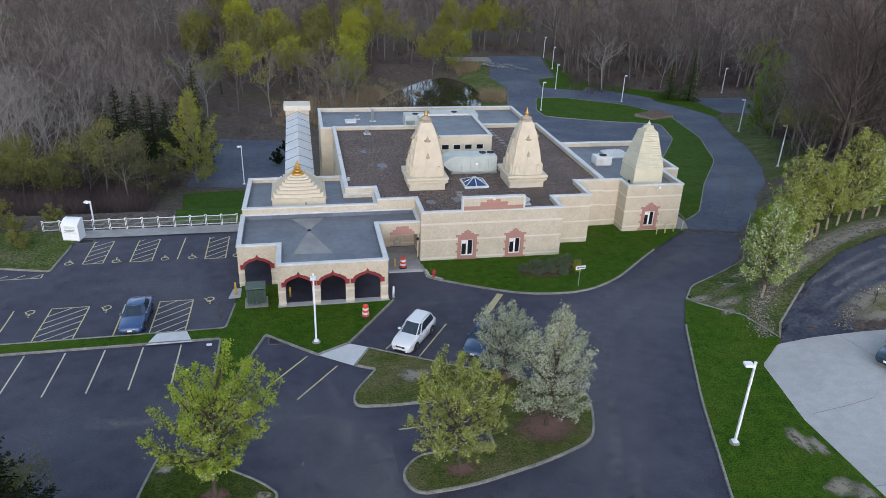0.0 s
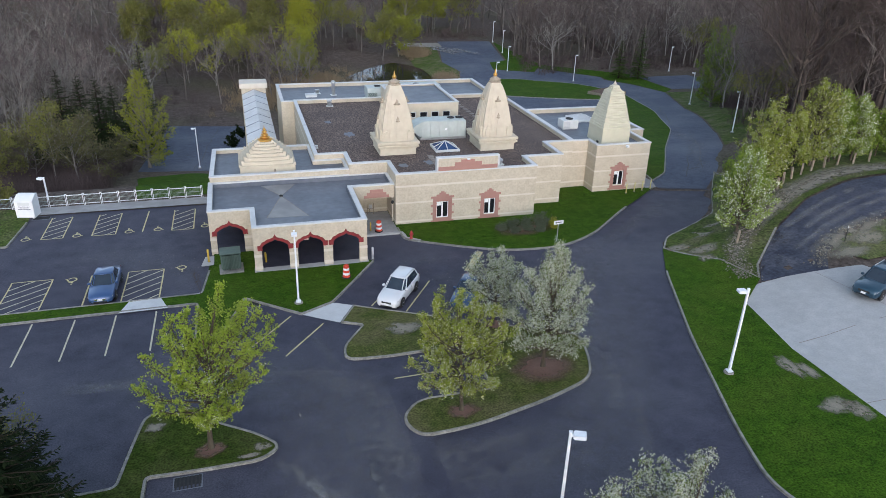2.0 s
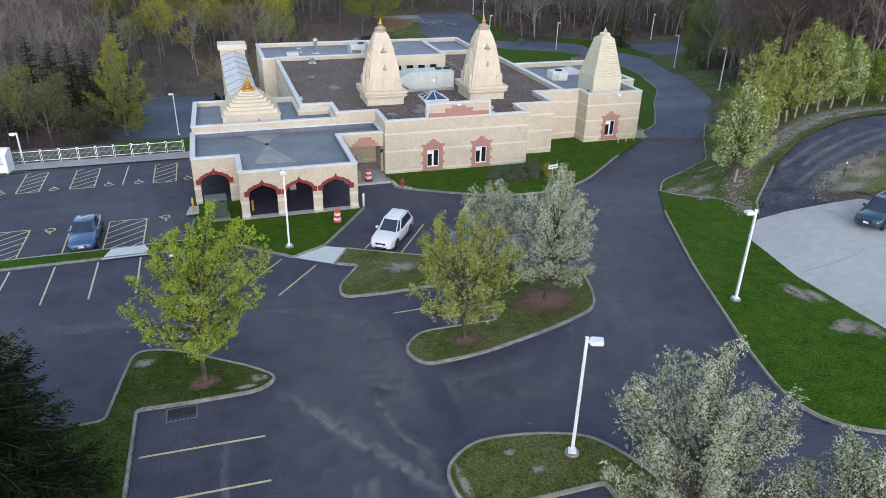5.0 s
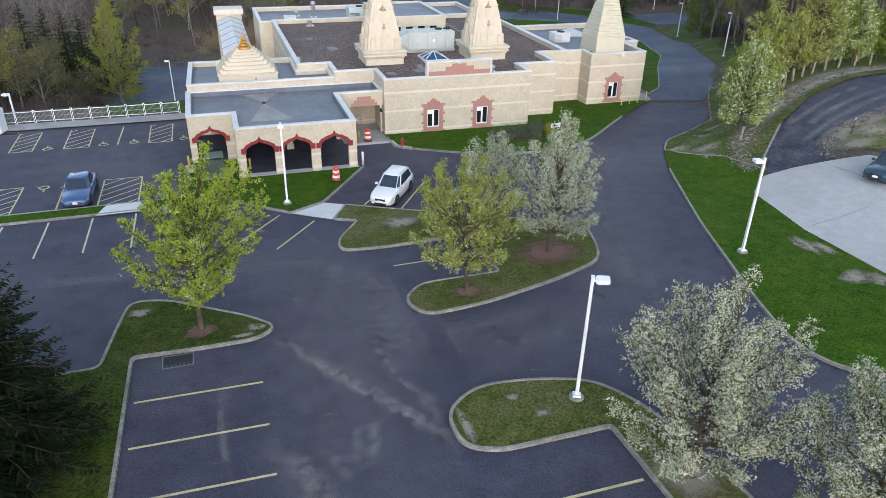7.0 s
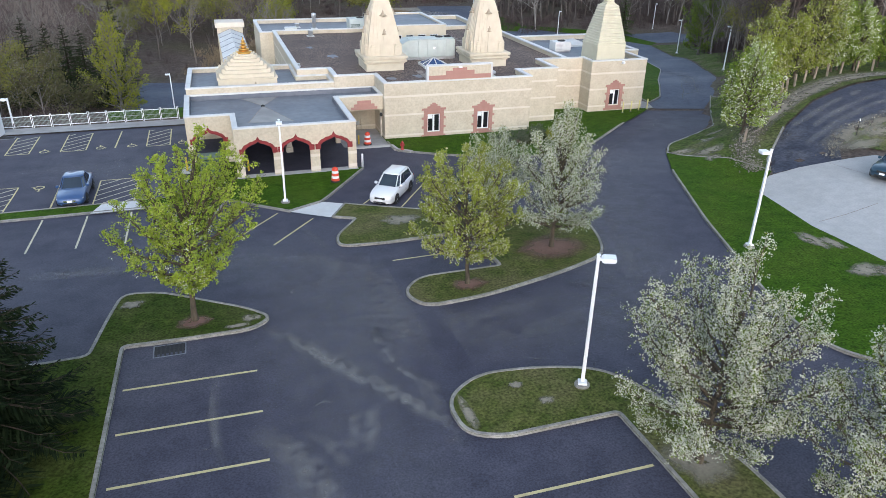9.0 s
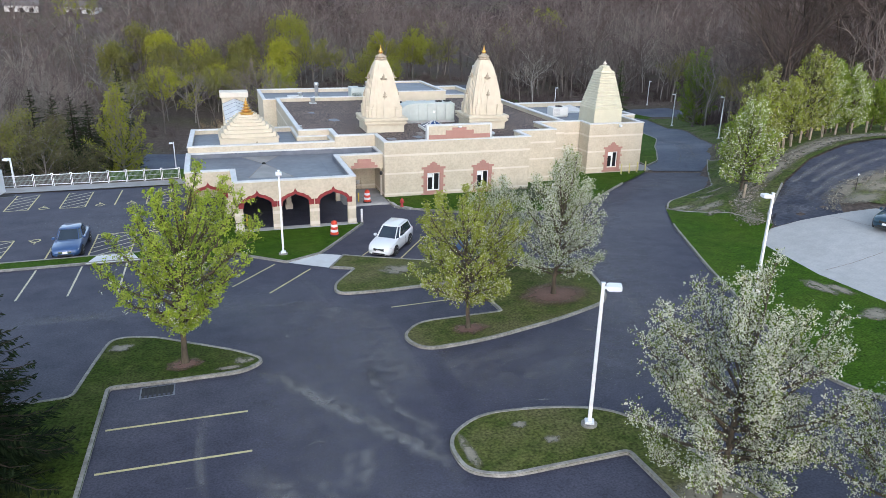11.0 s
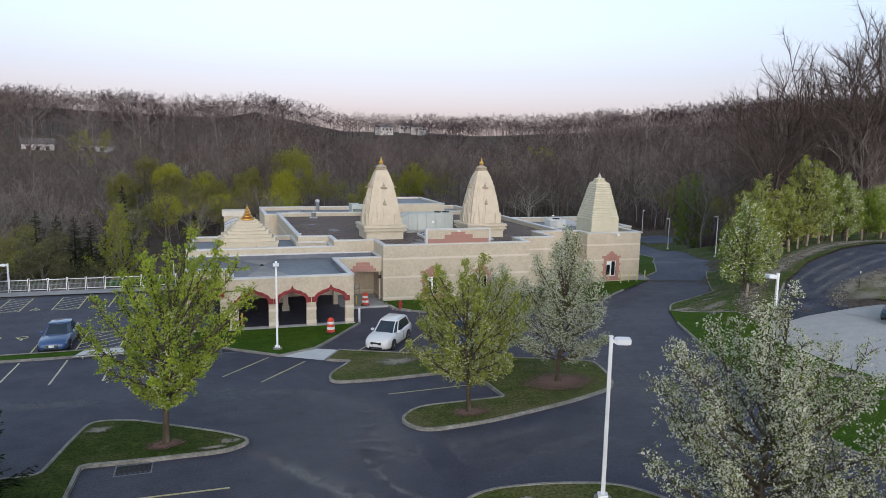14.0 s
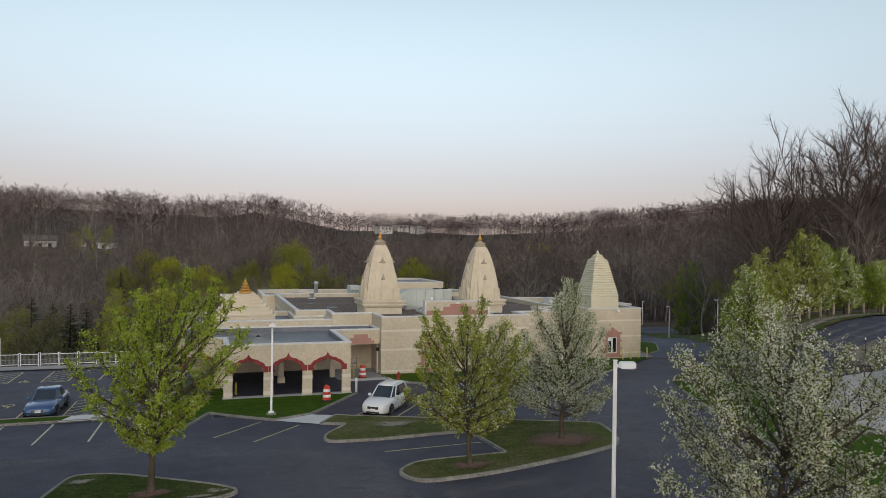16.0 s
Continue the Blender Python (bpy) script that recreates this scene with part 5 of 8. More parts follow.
part("meter_box", bx(bmesh.new(), -0.12, 0.18, -0.28, -0.1, 0.6, 0.95, 0.03), METAL, gas)

# covered walk with a gabled white roof
walkroof = root("covered_walk", "long covered walk with a white gabled sheet roof", "canopy", at=pose(0, 0, 0))
ZE, ZR_ = 1.1, 1.78
for i in range(8):
    y0 = 76.5 + i * 3.54
    y1 = y0 + 3.47
    bm = bmesh.new()
    loft(bm, [[(-2.0, y, ZE - 0.06), (-0.35, y, ZR_ - 0.06), (1.3, y, ZE - 0.06), (1.3, y, ZE), (-0.35, y, ZR_), (-2.0, y, ZE)] for y in (y0, y1)])
    part("roof_sheet", bm, COPING, walkroof)
    bm = bmesh.new()
    loft(bm, [[(-2.02, y, ZE - 0.04), (-0.35, y, ZR_ - 0.04), (1.32, y, ZE - 0.04), (1.32, y, ZE + 0.04), (-0.35, y, ZR_ + 0.04), (-2.02, y, ZE + 0.04)] for y in (y1 + 0.0, y1 + 0.07)])
    part("roof_rib", bm, MEMBRANE, walkroof)
    for x in (-1.85, 1.1):
        part("post", bx(bmesh.new(), x, x + 0.14, y0, y0 + 0.14, land(x, y0) - 0.2, ZE - 0.05), BAND, walkroof)
bm = bmesh.new()
bx(bm, -2.05, 1.35, 104.9, 107.6, -13.0, 1.94)
part("end_block", bm, WALL, walkroof, "cream block end pavilion")
bm = bmesh.new()
bx(bm, -2.3, 1.6, 104.7, 107.8, 1.94, 2.65, 0.05)
part("end_cap", bm, BAND, walkroof, "pale overhanging cap")


# ---- towers ----
def ratha(hx, hy=None):
    """The stepped square outline of a tower, from its half widths."""
    hy = hy or hx
    side = [(-0.91, -0.91), (-0.66, -0.91), (-0.66, -0.955), (-0.5, -0.955), (-0.5, -1.0), (0.5, -1.0), (0.5, -0.955), (0.66, -0.955), (0.66, -0.91)]
    pts = []
    for k in range(4):
        c, s = round(math.cos(k * math.pi / 2)), round(math.sin(k * math.pi / 2))
        pts += [((c * x - s * y) * hx, (s * x + c * y) * hy) for x, y in side]
    return pts


Z_BODY = [4.82, 5.3, 6.0, 6.6, 7.2, 7.8, 8.4, 9.0, 9.4, 9.75, 10.02]
H_BODY = [1.72, 1.70, 1.62, 1.53, 1.42, 1.29, 1.14, 0.97, 0.83, 0.68, 0.52]


def curve_tower(x, y):
    """A curved temple spire on a stepped plinth, with relief spirelets, ribbed cap and gilded finial."""
    t = root("temple_spire", "curved cream plaster spire with relief and gilded finial", "tower", "spires on the roof", pose(x, y, 0))
    bm = bmesh.new()
    for h, a, b in ((1.82, 3.4, 4.1), (1.92, 4.1, 4.26), (2.08, 4.26, 4.44), (1.98, 4.44, 4.56), (2.12, 4.56, 4.82)):
        bx(bm, -h, h, -h, h, a, b, 0.03)
    part("plinth", bm, PLASTER, t, "stepped cream plinth with mouldings")
    bm = bmesh.new()
    loft(bm, [[(px, py, z) for px, py in ratha(h)] for z, h in zip(Z_BODY, H_BODY)])
    part("body", bm, PLASTER, t, "tall curved plaster body")
    bm = bmesh.new()
    lathe(bm, 0, 0, [(0.50, 10.0), (0.62, 10.03), (0.64, 10.10), (0.50, 10.16), (0.46, 10.22), (0.56, 10.28), (0.56, 10.36), (0.36, 10.46), (0.22, 10.55), (0.2, 10.6)], 20)
    part("cap", bm, PLASTER_DIM, t, "weathered ribbed cap stone", True)
    bm = bmesh.new()
    lathe(bm, 0, 0, [(0.10, 10.58), (0.18, 10.66), (0.22, 10.76), (0.18, 10.86), (0.08, 10.94), (0.12, 11.0), (0.05, 11.08), (0.06, 11.14), (0.015, 11.36)], 14)
    part("finial", bm, GOLD, t, "gilded pot finial", True)
    for k in range(4):
        turn = Matrix.Rotation(k * math.pi / 2, 4, "Z")
        for w0, top, prj, zf in ((0.74, 8.35, 0.10, 4.84), (0.44, 6.75, 0.22, 4.84)):
            rings = []
            n = 9
            for i in range(n + 1):
                u = i / n
                z = zf + (top - zf) * u
                hw = float(np.interp(z, Z_BODY, H_BODY))
                w = w0 * max(0.12, (1 - u ** 2.4)) ** 0.62
                c = w * 0.5
                rings.append([(-w, -hw + 0.25, z), (-w, -hw - prj * 0.55, z), (-c, -hw - prj * 0.55, z), (-c, -hw - prj, z), (c, -hw - prj, z), (c, -hw - prj * 0.55, z), (w, -hw - prj * 0.55, z), (w, -hw + 0.25, z)])
            bm = bmesh.new()
            loft(bm, rings)
            bm.transform(turn)
            part("spirelet", bm, PLASTER, t, "relief spirelet on the tower face")
            hw = float(np.interp(top, Z_BODY, H_BODY))
            bm = bmesh.new()
            lathe(bm, 0, -hw - prj * 0.45, [(0.26 * w0 / 0.6, top - 0.02), (0.28 * w0 / 0.6, top + 0.06), (0.12, top + 0.14), (0.16, top + 0.22), (0.10, top + 0.32), (0.06, top + 0.4), (0.015, top + 0.55)], 10)
            bm.transform(turn)
            part("spirelet_finial", bm, PLASTER_DIM, t, "brown weathered finial on the relief", True)
        for sx in (-0.78, 0.78):
            bm = bmesh.new()
            hw = 1.70
            rings = []
            for r, a, b in ((0.2, 4.82, 4.94), (0.15, 4.95, 5.04), (0.18, 5.05, 5.49), (0.13, 5.5, 5.61), (0.19, 5.62, 5.71), (0.1, 5.72, 5.85)):
                for z in (a, b):
                    rings.append([(sx * 1.45 + i * r, -hw * 0.94 + j, z) for i, j in ((-1, -0.1 - r * 0.3), (1, -0.1 - r * 0.3), (1, 0.2), (-1, 0.2))])
            loft(bm, rings)
            bm.transform(turn)
            part("corner_pilaster", bm, PLASTER, t)
    return t


first = curve_tower(12.2, 67.25)
copy_thing(first, pose(22.52, 67.0, 0))

# ribbed pyramid tower on the east wing
pt = root("pyramid_tower", "ribbed pyramid tower of pale cream sheeting", "tower", at=pose(35.95, 66.72, 0))
bm = bmesh.new()
loft(bm, [[(s * h, q * h, z) for s, q in ((-1, -1), (1, -1), (1, 1), (-1, 1))] for h, z in ((1.66, 3.2), (1.60, 4.95))])
part("base", bm, SHEET, pt, "plain sloping cream base")
n = 16
for i in range(n):
    z0, st = 4.95 + i * 3.9 / n, 3.9 / n
    h = 1.66 + (0.76 - 1.66) * i / n
    bm = bmesh.new()
    loft(bm, [[(s * g, q * g, z) for s, q in ((-1, -1), (1, -1), (1, 1), (-1, 1))] for g, z in ((h - 0.12, z0), (h - 0.015, z0 + 0.025), (h - 0.015, z0 + 0.13), (h - 0.09, z0 + st * 0.98))])
    part("rib_tier", bm, SHEET, pt)
bm = bmesh.new()
bx(bm, -0.62, 0.62, -0.62, 0.62, 8.83, 8.95, 0.03)
bx(bm, -0.50, 0.50, -0.50, 0.50, 8.95, 9.08, 0.03)
for k in range(8):
    b2 = Matrix.Rotation(k * math.pi / 4, 4, "Z")
    c = b2 @ Vector((0, -0.40, 0))
    bx(bm, c.x - 0.13, c.x + 0.13, c.y - 0.13, c.y + 0.13, 9.08, 9.32, 0.04)
lathe(bm, 0, 0, [(0.42, 9.08), (0.46, 9.2), (0.36, 9.36), (0.1, 9.42)], 16)
part("crown", bm, SHEET, pt, "petalled crown block")
part("finial", lathe(bmesh.new(), 0, 0, [(0.09, 9.40), (0.17, 9.47), (0.19, 9.55), (0.10, 9.63), (0.12, 9.68), (0.04, 9.75), (0.015, 9.92)], 12), BAND, pt, "pale pot finial", True)
part("base_block", bx(bmesh.new(), -1.72, -1.5, -1.0, -0.6, 3.3, 3.6), RUBBER, pt)

# stepped dome roof on the west wing
dm = root("stepped_dome", "stepped cream plaster pyramid roof with gilded bell finial", "dome", at=pose(-0.48, 65.85, 0))
TIERS = [(2.5, 2.15, 2.9, 3.62), (2.58, 2.22, 3.622, 3.74), (2.30, 1.98, 3.742, 4.06), (2.02, 1.74, 4.062, 4.36), (1.74, 1.5, 4.362, 4.64), (1.46, 1.26, 4.642, 4.90), (1.20, 1.04, 4.902, 5.14), (0.96, 0.84, 5.142, 5.34), (0.74, 0.66, 5.342, 5.50)]
for i, (hx, hy, a, b) in enumerate(TIERS):
    bm = bmesh.new()
    bx(bm, -hx, hx, -hy, hy, a, b, 0.025)
    if i > 1:
        bx(bm, -hx * 0.55, hx * 0.55, -hy - 0.07, hy + 0.07, a, b - 0.012)
        bx(bm, -hx - 0.07, hx + 0.07, -hy * 0.55, hy * 0.55, a, b - 0.014)
    part("tier", bm, PLASTER, dm)
    if i > 0:
        m = 0.11
        for sx in (-1, 1):
            for sy in (-1, 1):
                bm = bmesh.new()
                loft(bm, [[(sx * (hx - m) + p * w, sy * (hy - m) + q * w, z) for p, q in ((-1, -1), (1, -1), (1, 1), (-1, 1))] for w, z in ((m, b - 0.02), (m * 0.9, b + 0.07), (m * 0.4, b + 0.15))])
                part("merlon", bm, PLASTER, dm)
part("niche_figure", lathe(bmesh.new(), 0.62, -2.2, [(0.12, 3.0), (0.12, 3.1), (0.07, 3.2), (0.09, 3.3), (0.02, 3.42)], 8), PLASTER_DIM, dm, "small weathered relief knob")
part("bell", lathe(bmesh.new(), 0, 0, [(0.50, 5.48), (0.68, 5.52), (0.70, 5.62), (0.52, 5.70), (0.36, 5.75)], 20), GOLD, dm, "gilded bell dome", True)
for r, a, b in ((0.46, 5.74, 5.94), (0.34, 5.97, 6.17), (0.25, 6.22, 6.42)):
    part("disc", lathe(bmesh.new(), 0, 0, [(r * 0.55, a), (r, a + 0.05), (r, b - 0.07), (r * 0.5, b), (r * 0.4, b + 0.05)], 18), GOLD, dm, "gilded disc of the finial", True)
part("finial", lathe(bmesh.new(), 0, 0, [(0.08, 6.42), (0.15, 6.5), (0.15, 6.58), (0.06, 6.66), (0.02, 6.9)], 14), GOLD, dm, "gilded bud tip", True)

# ---- things on the roofs ----
hv = root("rooftop_air_handler", "long pale green rooftop air handler with hoods", "air handler", at=pose(17.9, 70.9, 3.45))
for i in range(5):
    x0 = -2.2 + i * 0.98
    part("cabinet_section", bx(bmesh.new(), x0, x0 + 0.97, -1.05, 1.05, 0.25, 1.95, 0.03), UNIT, hv)
    part("access_handle", bx(bmesh.new(), x0 + 0.8, x0 + 0.84, -1.09, -1.04, 0.9, 1.15), METAL, hv)
part("skid", bx(bmesh.new(), -2.3, 2.75, -0.95, 0.95, 0.0, 0.25), METAL, hv)
bm = bmesh.new()
loft(bm, [[(x, -1.04, z), (x, 1.04, z), (x, 1.04, z2), (x, -1.04, z2)] for x, z, z2 in ((-2.2, 0.35, 1.96), (-2.75, 0.7, 1.7), (-3.15, 1.1, 1.35))])
part("intake_hood", bm, UNIT, hv, "sloping intake hood")
part("top_hood", bx(bmesh.new(), -2.1, 2.6, -0.9, 0.9, 1.95, 2.02, 0.02), UNIT, hv)
for x in (1.3, 2.2):
    part("fan_grille", lathe(bmesh.new(), x, 0.1, [(0.38, 2.02), (0.4, 2.1), (0.34, 2.1), (0.3, 2.04)], 16), RUBBER, hv)
part("sticker", bx(bmesh.new(), 0.35, 0.62, -1.056, -1.05, 1.0, 1.25), WHITE, hv, "small white warning label")

for x, y, hx, hz, lab, dark in ((17.35, 66.7, 1.15, 0.62, "small pyramid skylight with blue glass and white ribs", True), (36.9, 75.5, 1.25, 0.5, "white translucent pyramid skylight", False)):
    sk = root("skylight", lab, "skylight", "pyramid skylights", pose(x, y, 3.45 if dark else 3.35))
    part("skylight_kerb", ring_prism(bmesh.new(), [(-hx - 0.1, -hx - 0.1), (hx + 0.1, -hx - 0.1), (hx + 0.1, hx + 0.1), (-hx - 0.1, hx + 0.1)], [(-hx + 0.05, -hx + 0.05), (hx - 0.05, -hx + 0.05), (hx - 0.05, hx - 0.05), (-hx + 0.05, hx - 0.05)], 0.0, 0.22), UNIT_WHITE, sk)
    for k in range(4):
        a, b = math.pi / 4 + k * math.pi / 2, math.pi / 4 + (k + 1) * math.pi / 2
        r = hx * math.sqrt(2)
        bm = bmesh.new()
        p = [(r * math.cos(a), r * math.sin(a), 0.2), (r * math.cos(b), r * math.sin(b), 0.2), (0, 0, 0.2 + hz)]
        loft(bm, [p, [(q[0] * 0.97, q[1] * 0.97, q[2] - 0.04) for q in p]])
        part("pane", bm, BLUEGLASS if dark else COPING, sk)
        for s in ((0.0, 0.5) if dark else (0.0,)):
            f = Vector(p[0]).lerp(Vector(p[1]), s)
            t2 = Vector(p[2])
            bm = bmesh.new()
            d = Vector((-f.y, f.x, 0)).normalized() * 0.035
            loft(bm, [[tuple(c - d), tuple(c + d), tuple(c + d + Vector((0, 0, 0.05))), tuple(c - d + Vector((0, 0, 0.05)))] for c in (f, t2)])
            part("rib", bm, COPING, sk)

for x, y, z, r, h in ((8.2, 86.4, 3.45, 0.32, 0.75), (9.6, 93.0, 3.3, 0.3, 1.9), (7.6, 94.2, 3.3, 0.3, 0.55), (4.85, 66.6, 3.45, 0.16, 0.22), (4.6, 69.2, 3.45, 0.14, 0.3)):
    vt = root("roof_vent", "round galvanised roof vent with a cap", "vent", "roof vents", pose(x, y, z))
    part("pipe", lathe(bmesh.new(), 0, 0, [(r * 0.8, 0), (r * 0.8, h * 0.75), (r, h * 0.78), (r, h * 0.95), (r * 0.5, h)], 14), METAL if r > 0.2 else WHITE, vt, smooth=True)
    part("flange", bx(bmesh.new(), -r * 1.3, r * 1.3, -r * 1.3, r * 1.3, 0, 0.05), UNIT_WHITE, vt)
vt = root("roof_vent", "low round galvanised fan cowl on the gravel", "vent", "roof vents", pose(20.9, 60.9, 3.45))
part("cowl", lathe(bmesh.new(), 0, 0, [(0.45, 0), (0.45, 0.28), (0.62, 0.34), (0.64, 0.46), (0.5, 0.56), (0.2, 0.6)], 20), METAL, vt, smooth=True)
part("flange", bx(bmesh.new(), -0.6, 0.6, -0.6, 0.6, 0, 0.08), UNIT_WHITE, vt)
for x, y, s in ((16.9, 60.4, 0.4), (6.6, 92.6, 0.7)):
    ht = root("roof_hatch", "flat pale metal roof hatch", "hatch", "roof hatches", pose(x, y, 3.45 if y < 80 else 3.3))
    part("kerb", bx(bmesh.new(), -s, s, -s * 0.8, s * 0.8, 0, 0.22), UNIT_WHITE, ht)
    part("lid", bx(bmesh.new(), -s - 0.05, s + 0.05, -s * 0.8 - 0.05, s * 0.8 + 0.05, 0.22, 0.3, 0.02), COPING, ht)
for x, y, z, w, d, h, mat, lab in ((33.7, 72.2, 3.35, 0.95, 0.75, 1.05, UNIT_WHITE, "pale boxy rooftop condenser with a round fan"), (14.9, 90.6, 3.3, 1.4, 1.1, 1.5, UNIT, "large grey-green rooftop unit behind the hall"), (20.5, 92.2, 3.3, 3.2, 1.3, 1.3, UNIT, "long pale rooftop unit on the rear wing")):
    ac = root("rooftop_unit", lab, "air conditioner", "rooftop units", pose(x, y, z))
    part("cabinet", bx(bmesh.new(), -w, w, -d, d, 0.12, h, 0.03), mat, ac)
    part("fan_ring", lathe(bmesh.new(), 0.1, 0, [(0.42, h), (0.44, h + 0.08), (0.36, h + 0.08), (0.32, h + 0.02)], 18), RUBBER, ac)
    part("skid", bx(bmesh.new(), -w + 0.05, w - 0.05, -d + 0.05, d - 0.05, 0, 0.12), METAL, ac)
    for i in range(5):
        part("louvre", bx(bmesh.new(), -w + 0.12, -0.1, -d - 0.02, -d + 0.01, 0.25 + i * 0.14, 0.33 + i * 0.14), GREEN_DARK if mat is UNIT else METAL, ac)
random.seed(5)
for i in range(16):
    for line in ((25.0, 69.5, 0.0), (15.2, 59.4, 1.0)):
        if line[2] and i > 7:
            continue
        ob = part("paver", bx(bmesh.new(), -0.28, 0.28, -0.26, 0.26, 0.0, 0.045, 0.01), PAVER, temple)
        ob.location = (line[0] - 0.17 * i * (0.3 if not line[2] else -0.02) + random.uniform(-0.04, 0.04), line[1] + i * (1.15 if not line[2] else 0.72), 3.455)
        ob.rotation_euler.z = random.uniform(-0.08, 0.08)
for x, y, s in ((7.0, 79, 0.5), (8.6, 73.5, 0.7), (14.6, 62.6, 0.55), (12.0, 62.2, 0.5), (28.5, 63.4, 0.3)):
    n = 14
    ring = [(x + s * math.cos(2 * math.pi * i / n) * random.uniform(0.5, 1.2), y + 1.3 * s * math.sin(2 * math.pi * i / n) * random.uniform(0.5, 1.2)) for i in range(n)]
    part("bare_membrane", prism(bmesh.new(), ring, 3.44, 3.458), MEMBRANE, temple, "bare membrane showing through the gravel")


# ---- lamps ----
def street_lamp(x, y, heading, height=5.7, lift=0.125):
    """A white square pole with a shoebox head; heading: degrees in which the head points."""
    st = root("street_lamp", "white parking-lot lamp post with a boxy head", "lamp post", "lamp posts", pose(x, y, land(x, y) + lift, 0, 0, heading))
    part("footing", lathe(bmesh.new(), 0, 0, [(0.3, -0.2), (0.3, 0.08), (0.27, 0.1)], 18), KERB, st, "round concrete footing")
    part("base_plate", bx(bmesh.new(), -0.17, 0.17, -0.17, 0.17, 0.1, 0.2, 0.02), LAMP_WHITE, st)
    bm = bmesh.new()
    loft(bm, [[(s * h, q * h, z) for s, q in ((-1, -1), (1, -1), (1, 1), (-1, 1))] for h, z in ((0.066, 0.2), (0.055, height))])
    part("pole", bm, LAMP_WHITE, st)
    part("pole_cap", bx(bmesh.new(), -0.07, 0.07, -0.07, 0.07, height, height + 0.03), LAMP_WHITE, st)
    part("arm", bx(bmesh.new(), 0.05, 0.2, -0.04, 0.04, height - 0.2, height - 0.1), LAMP_WHITE, st)
    bm = bmesh.new()
    loft(bm, [[(xx, s * w, z + q * 0.5 * h) for s, q in ((-1, -1), (1, -1), (1, 1), (-1, 1))] for xx, w, z, h in ((0.12, 0.15, height - 0.13, 0.13), (0.2, 0.19, height - 0.13, 0.19), (0.60, 0.19, height - 0.11, 0.17), (0.63, 0.17, height - 0.11, 0.13))])
    part("lamp_head", bm, LAMP_WHITE, st)
    part("lens", bx(bmesh.new(), 0.24, 0.57, -0.15, 0.15, height - 0.235, height - 0.205), LENS, st)
    return st


for x, y, hd in ((0.35, 45.3, -95), (9.05, 19.8, -25), (24.35, 28.8, 172), (85.61, 122.5, 180), (70.77, 89.96, 185), (78.7, 161.72, 10), (66.86, 177.2, 10), (110.3, 168.65, 20), (74.99, 203.21, 20), (78.04, 220.49, 20), (-9.43, 112.3, 190), (54.07, 151.2, 0), (122.89, 138.6, 190)):
    street_lamp(x, y, hd, 5.7 if y < 60 else 6.5, 0.125 if y < 60 else 0.06)


street_lamp(-21.2, 71.7, 160, 5.7, -4.5 - land(-21.2, 71.7))


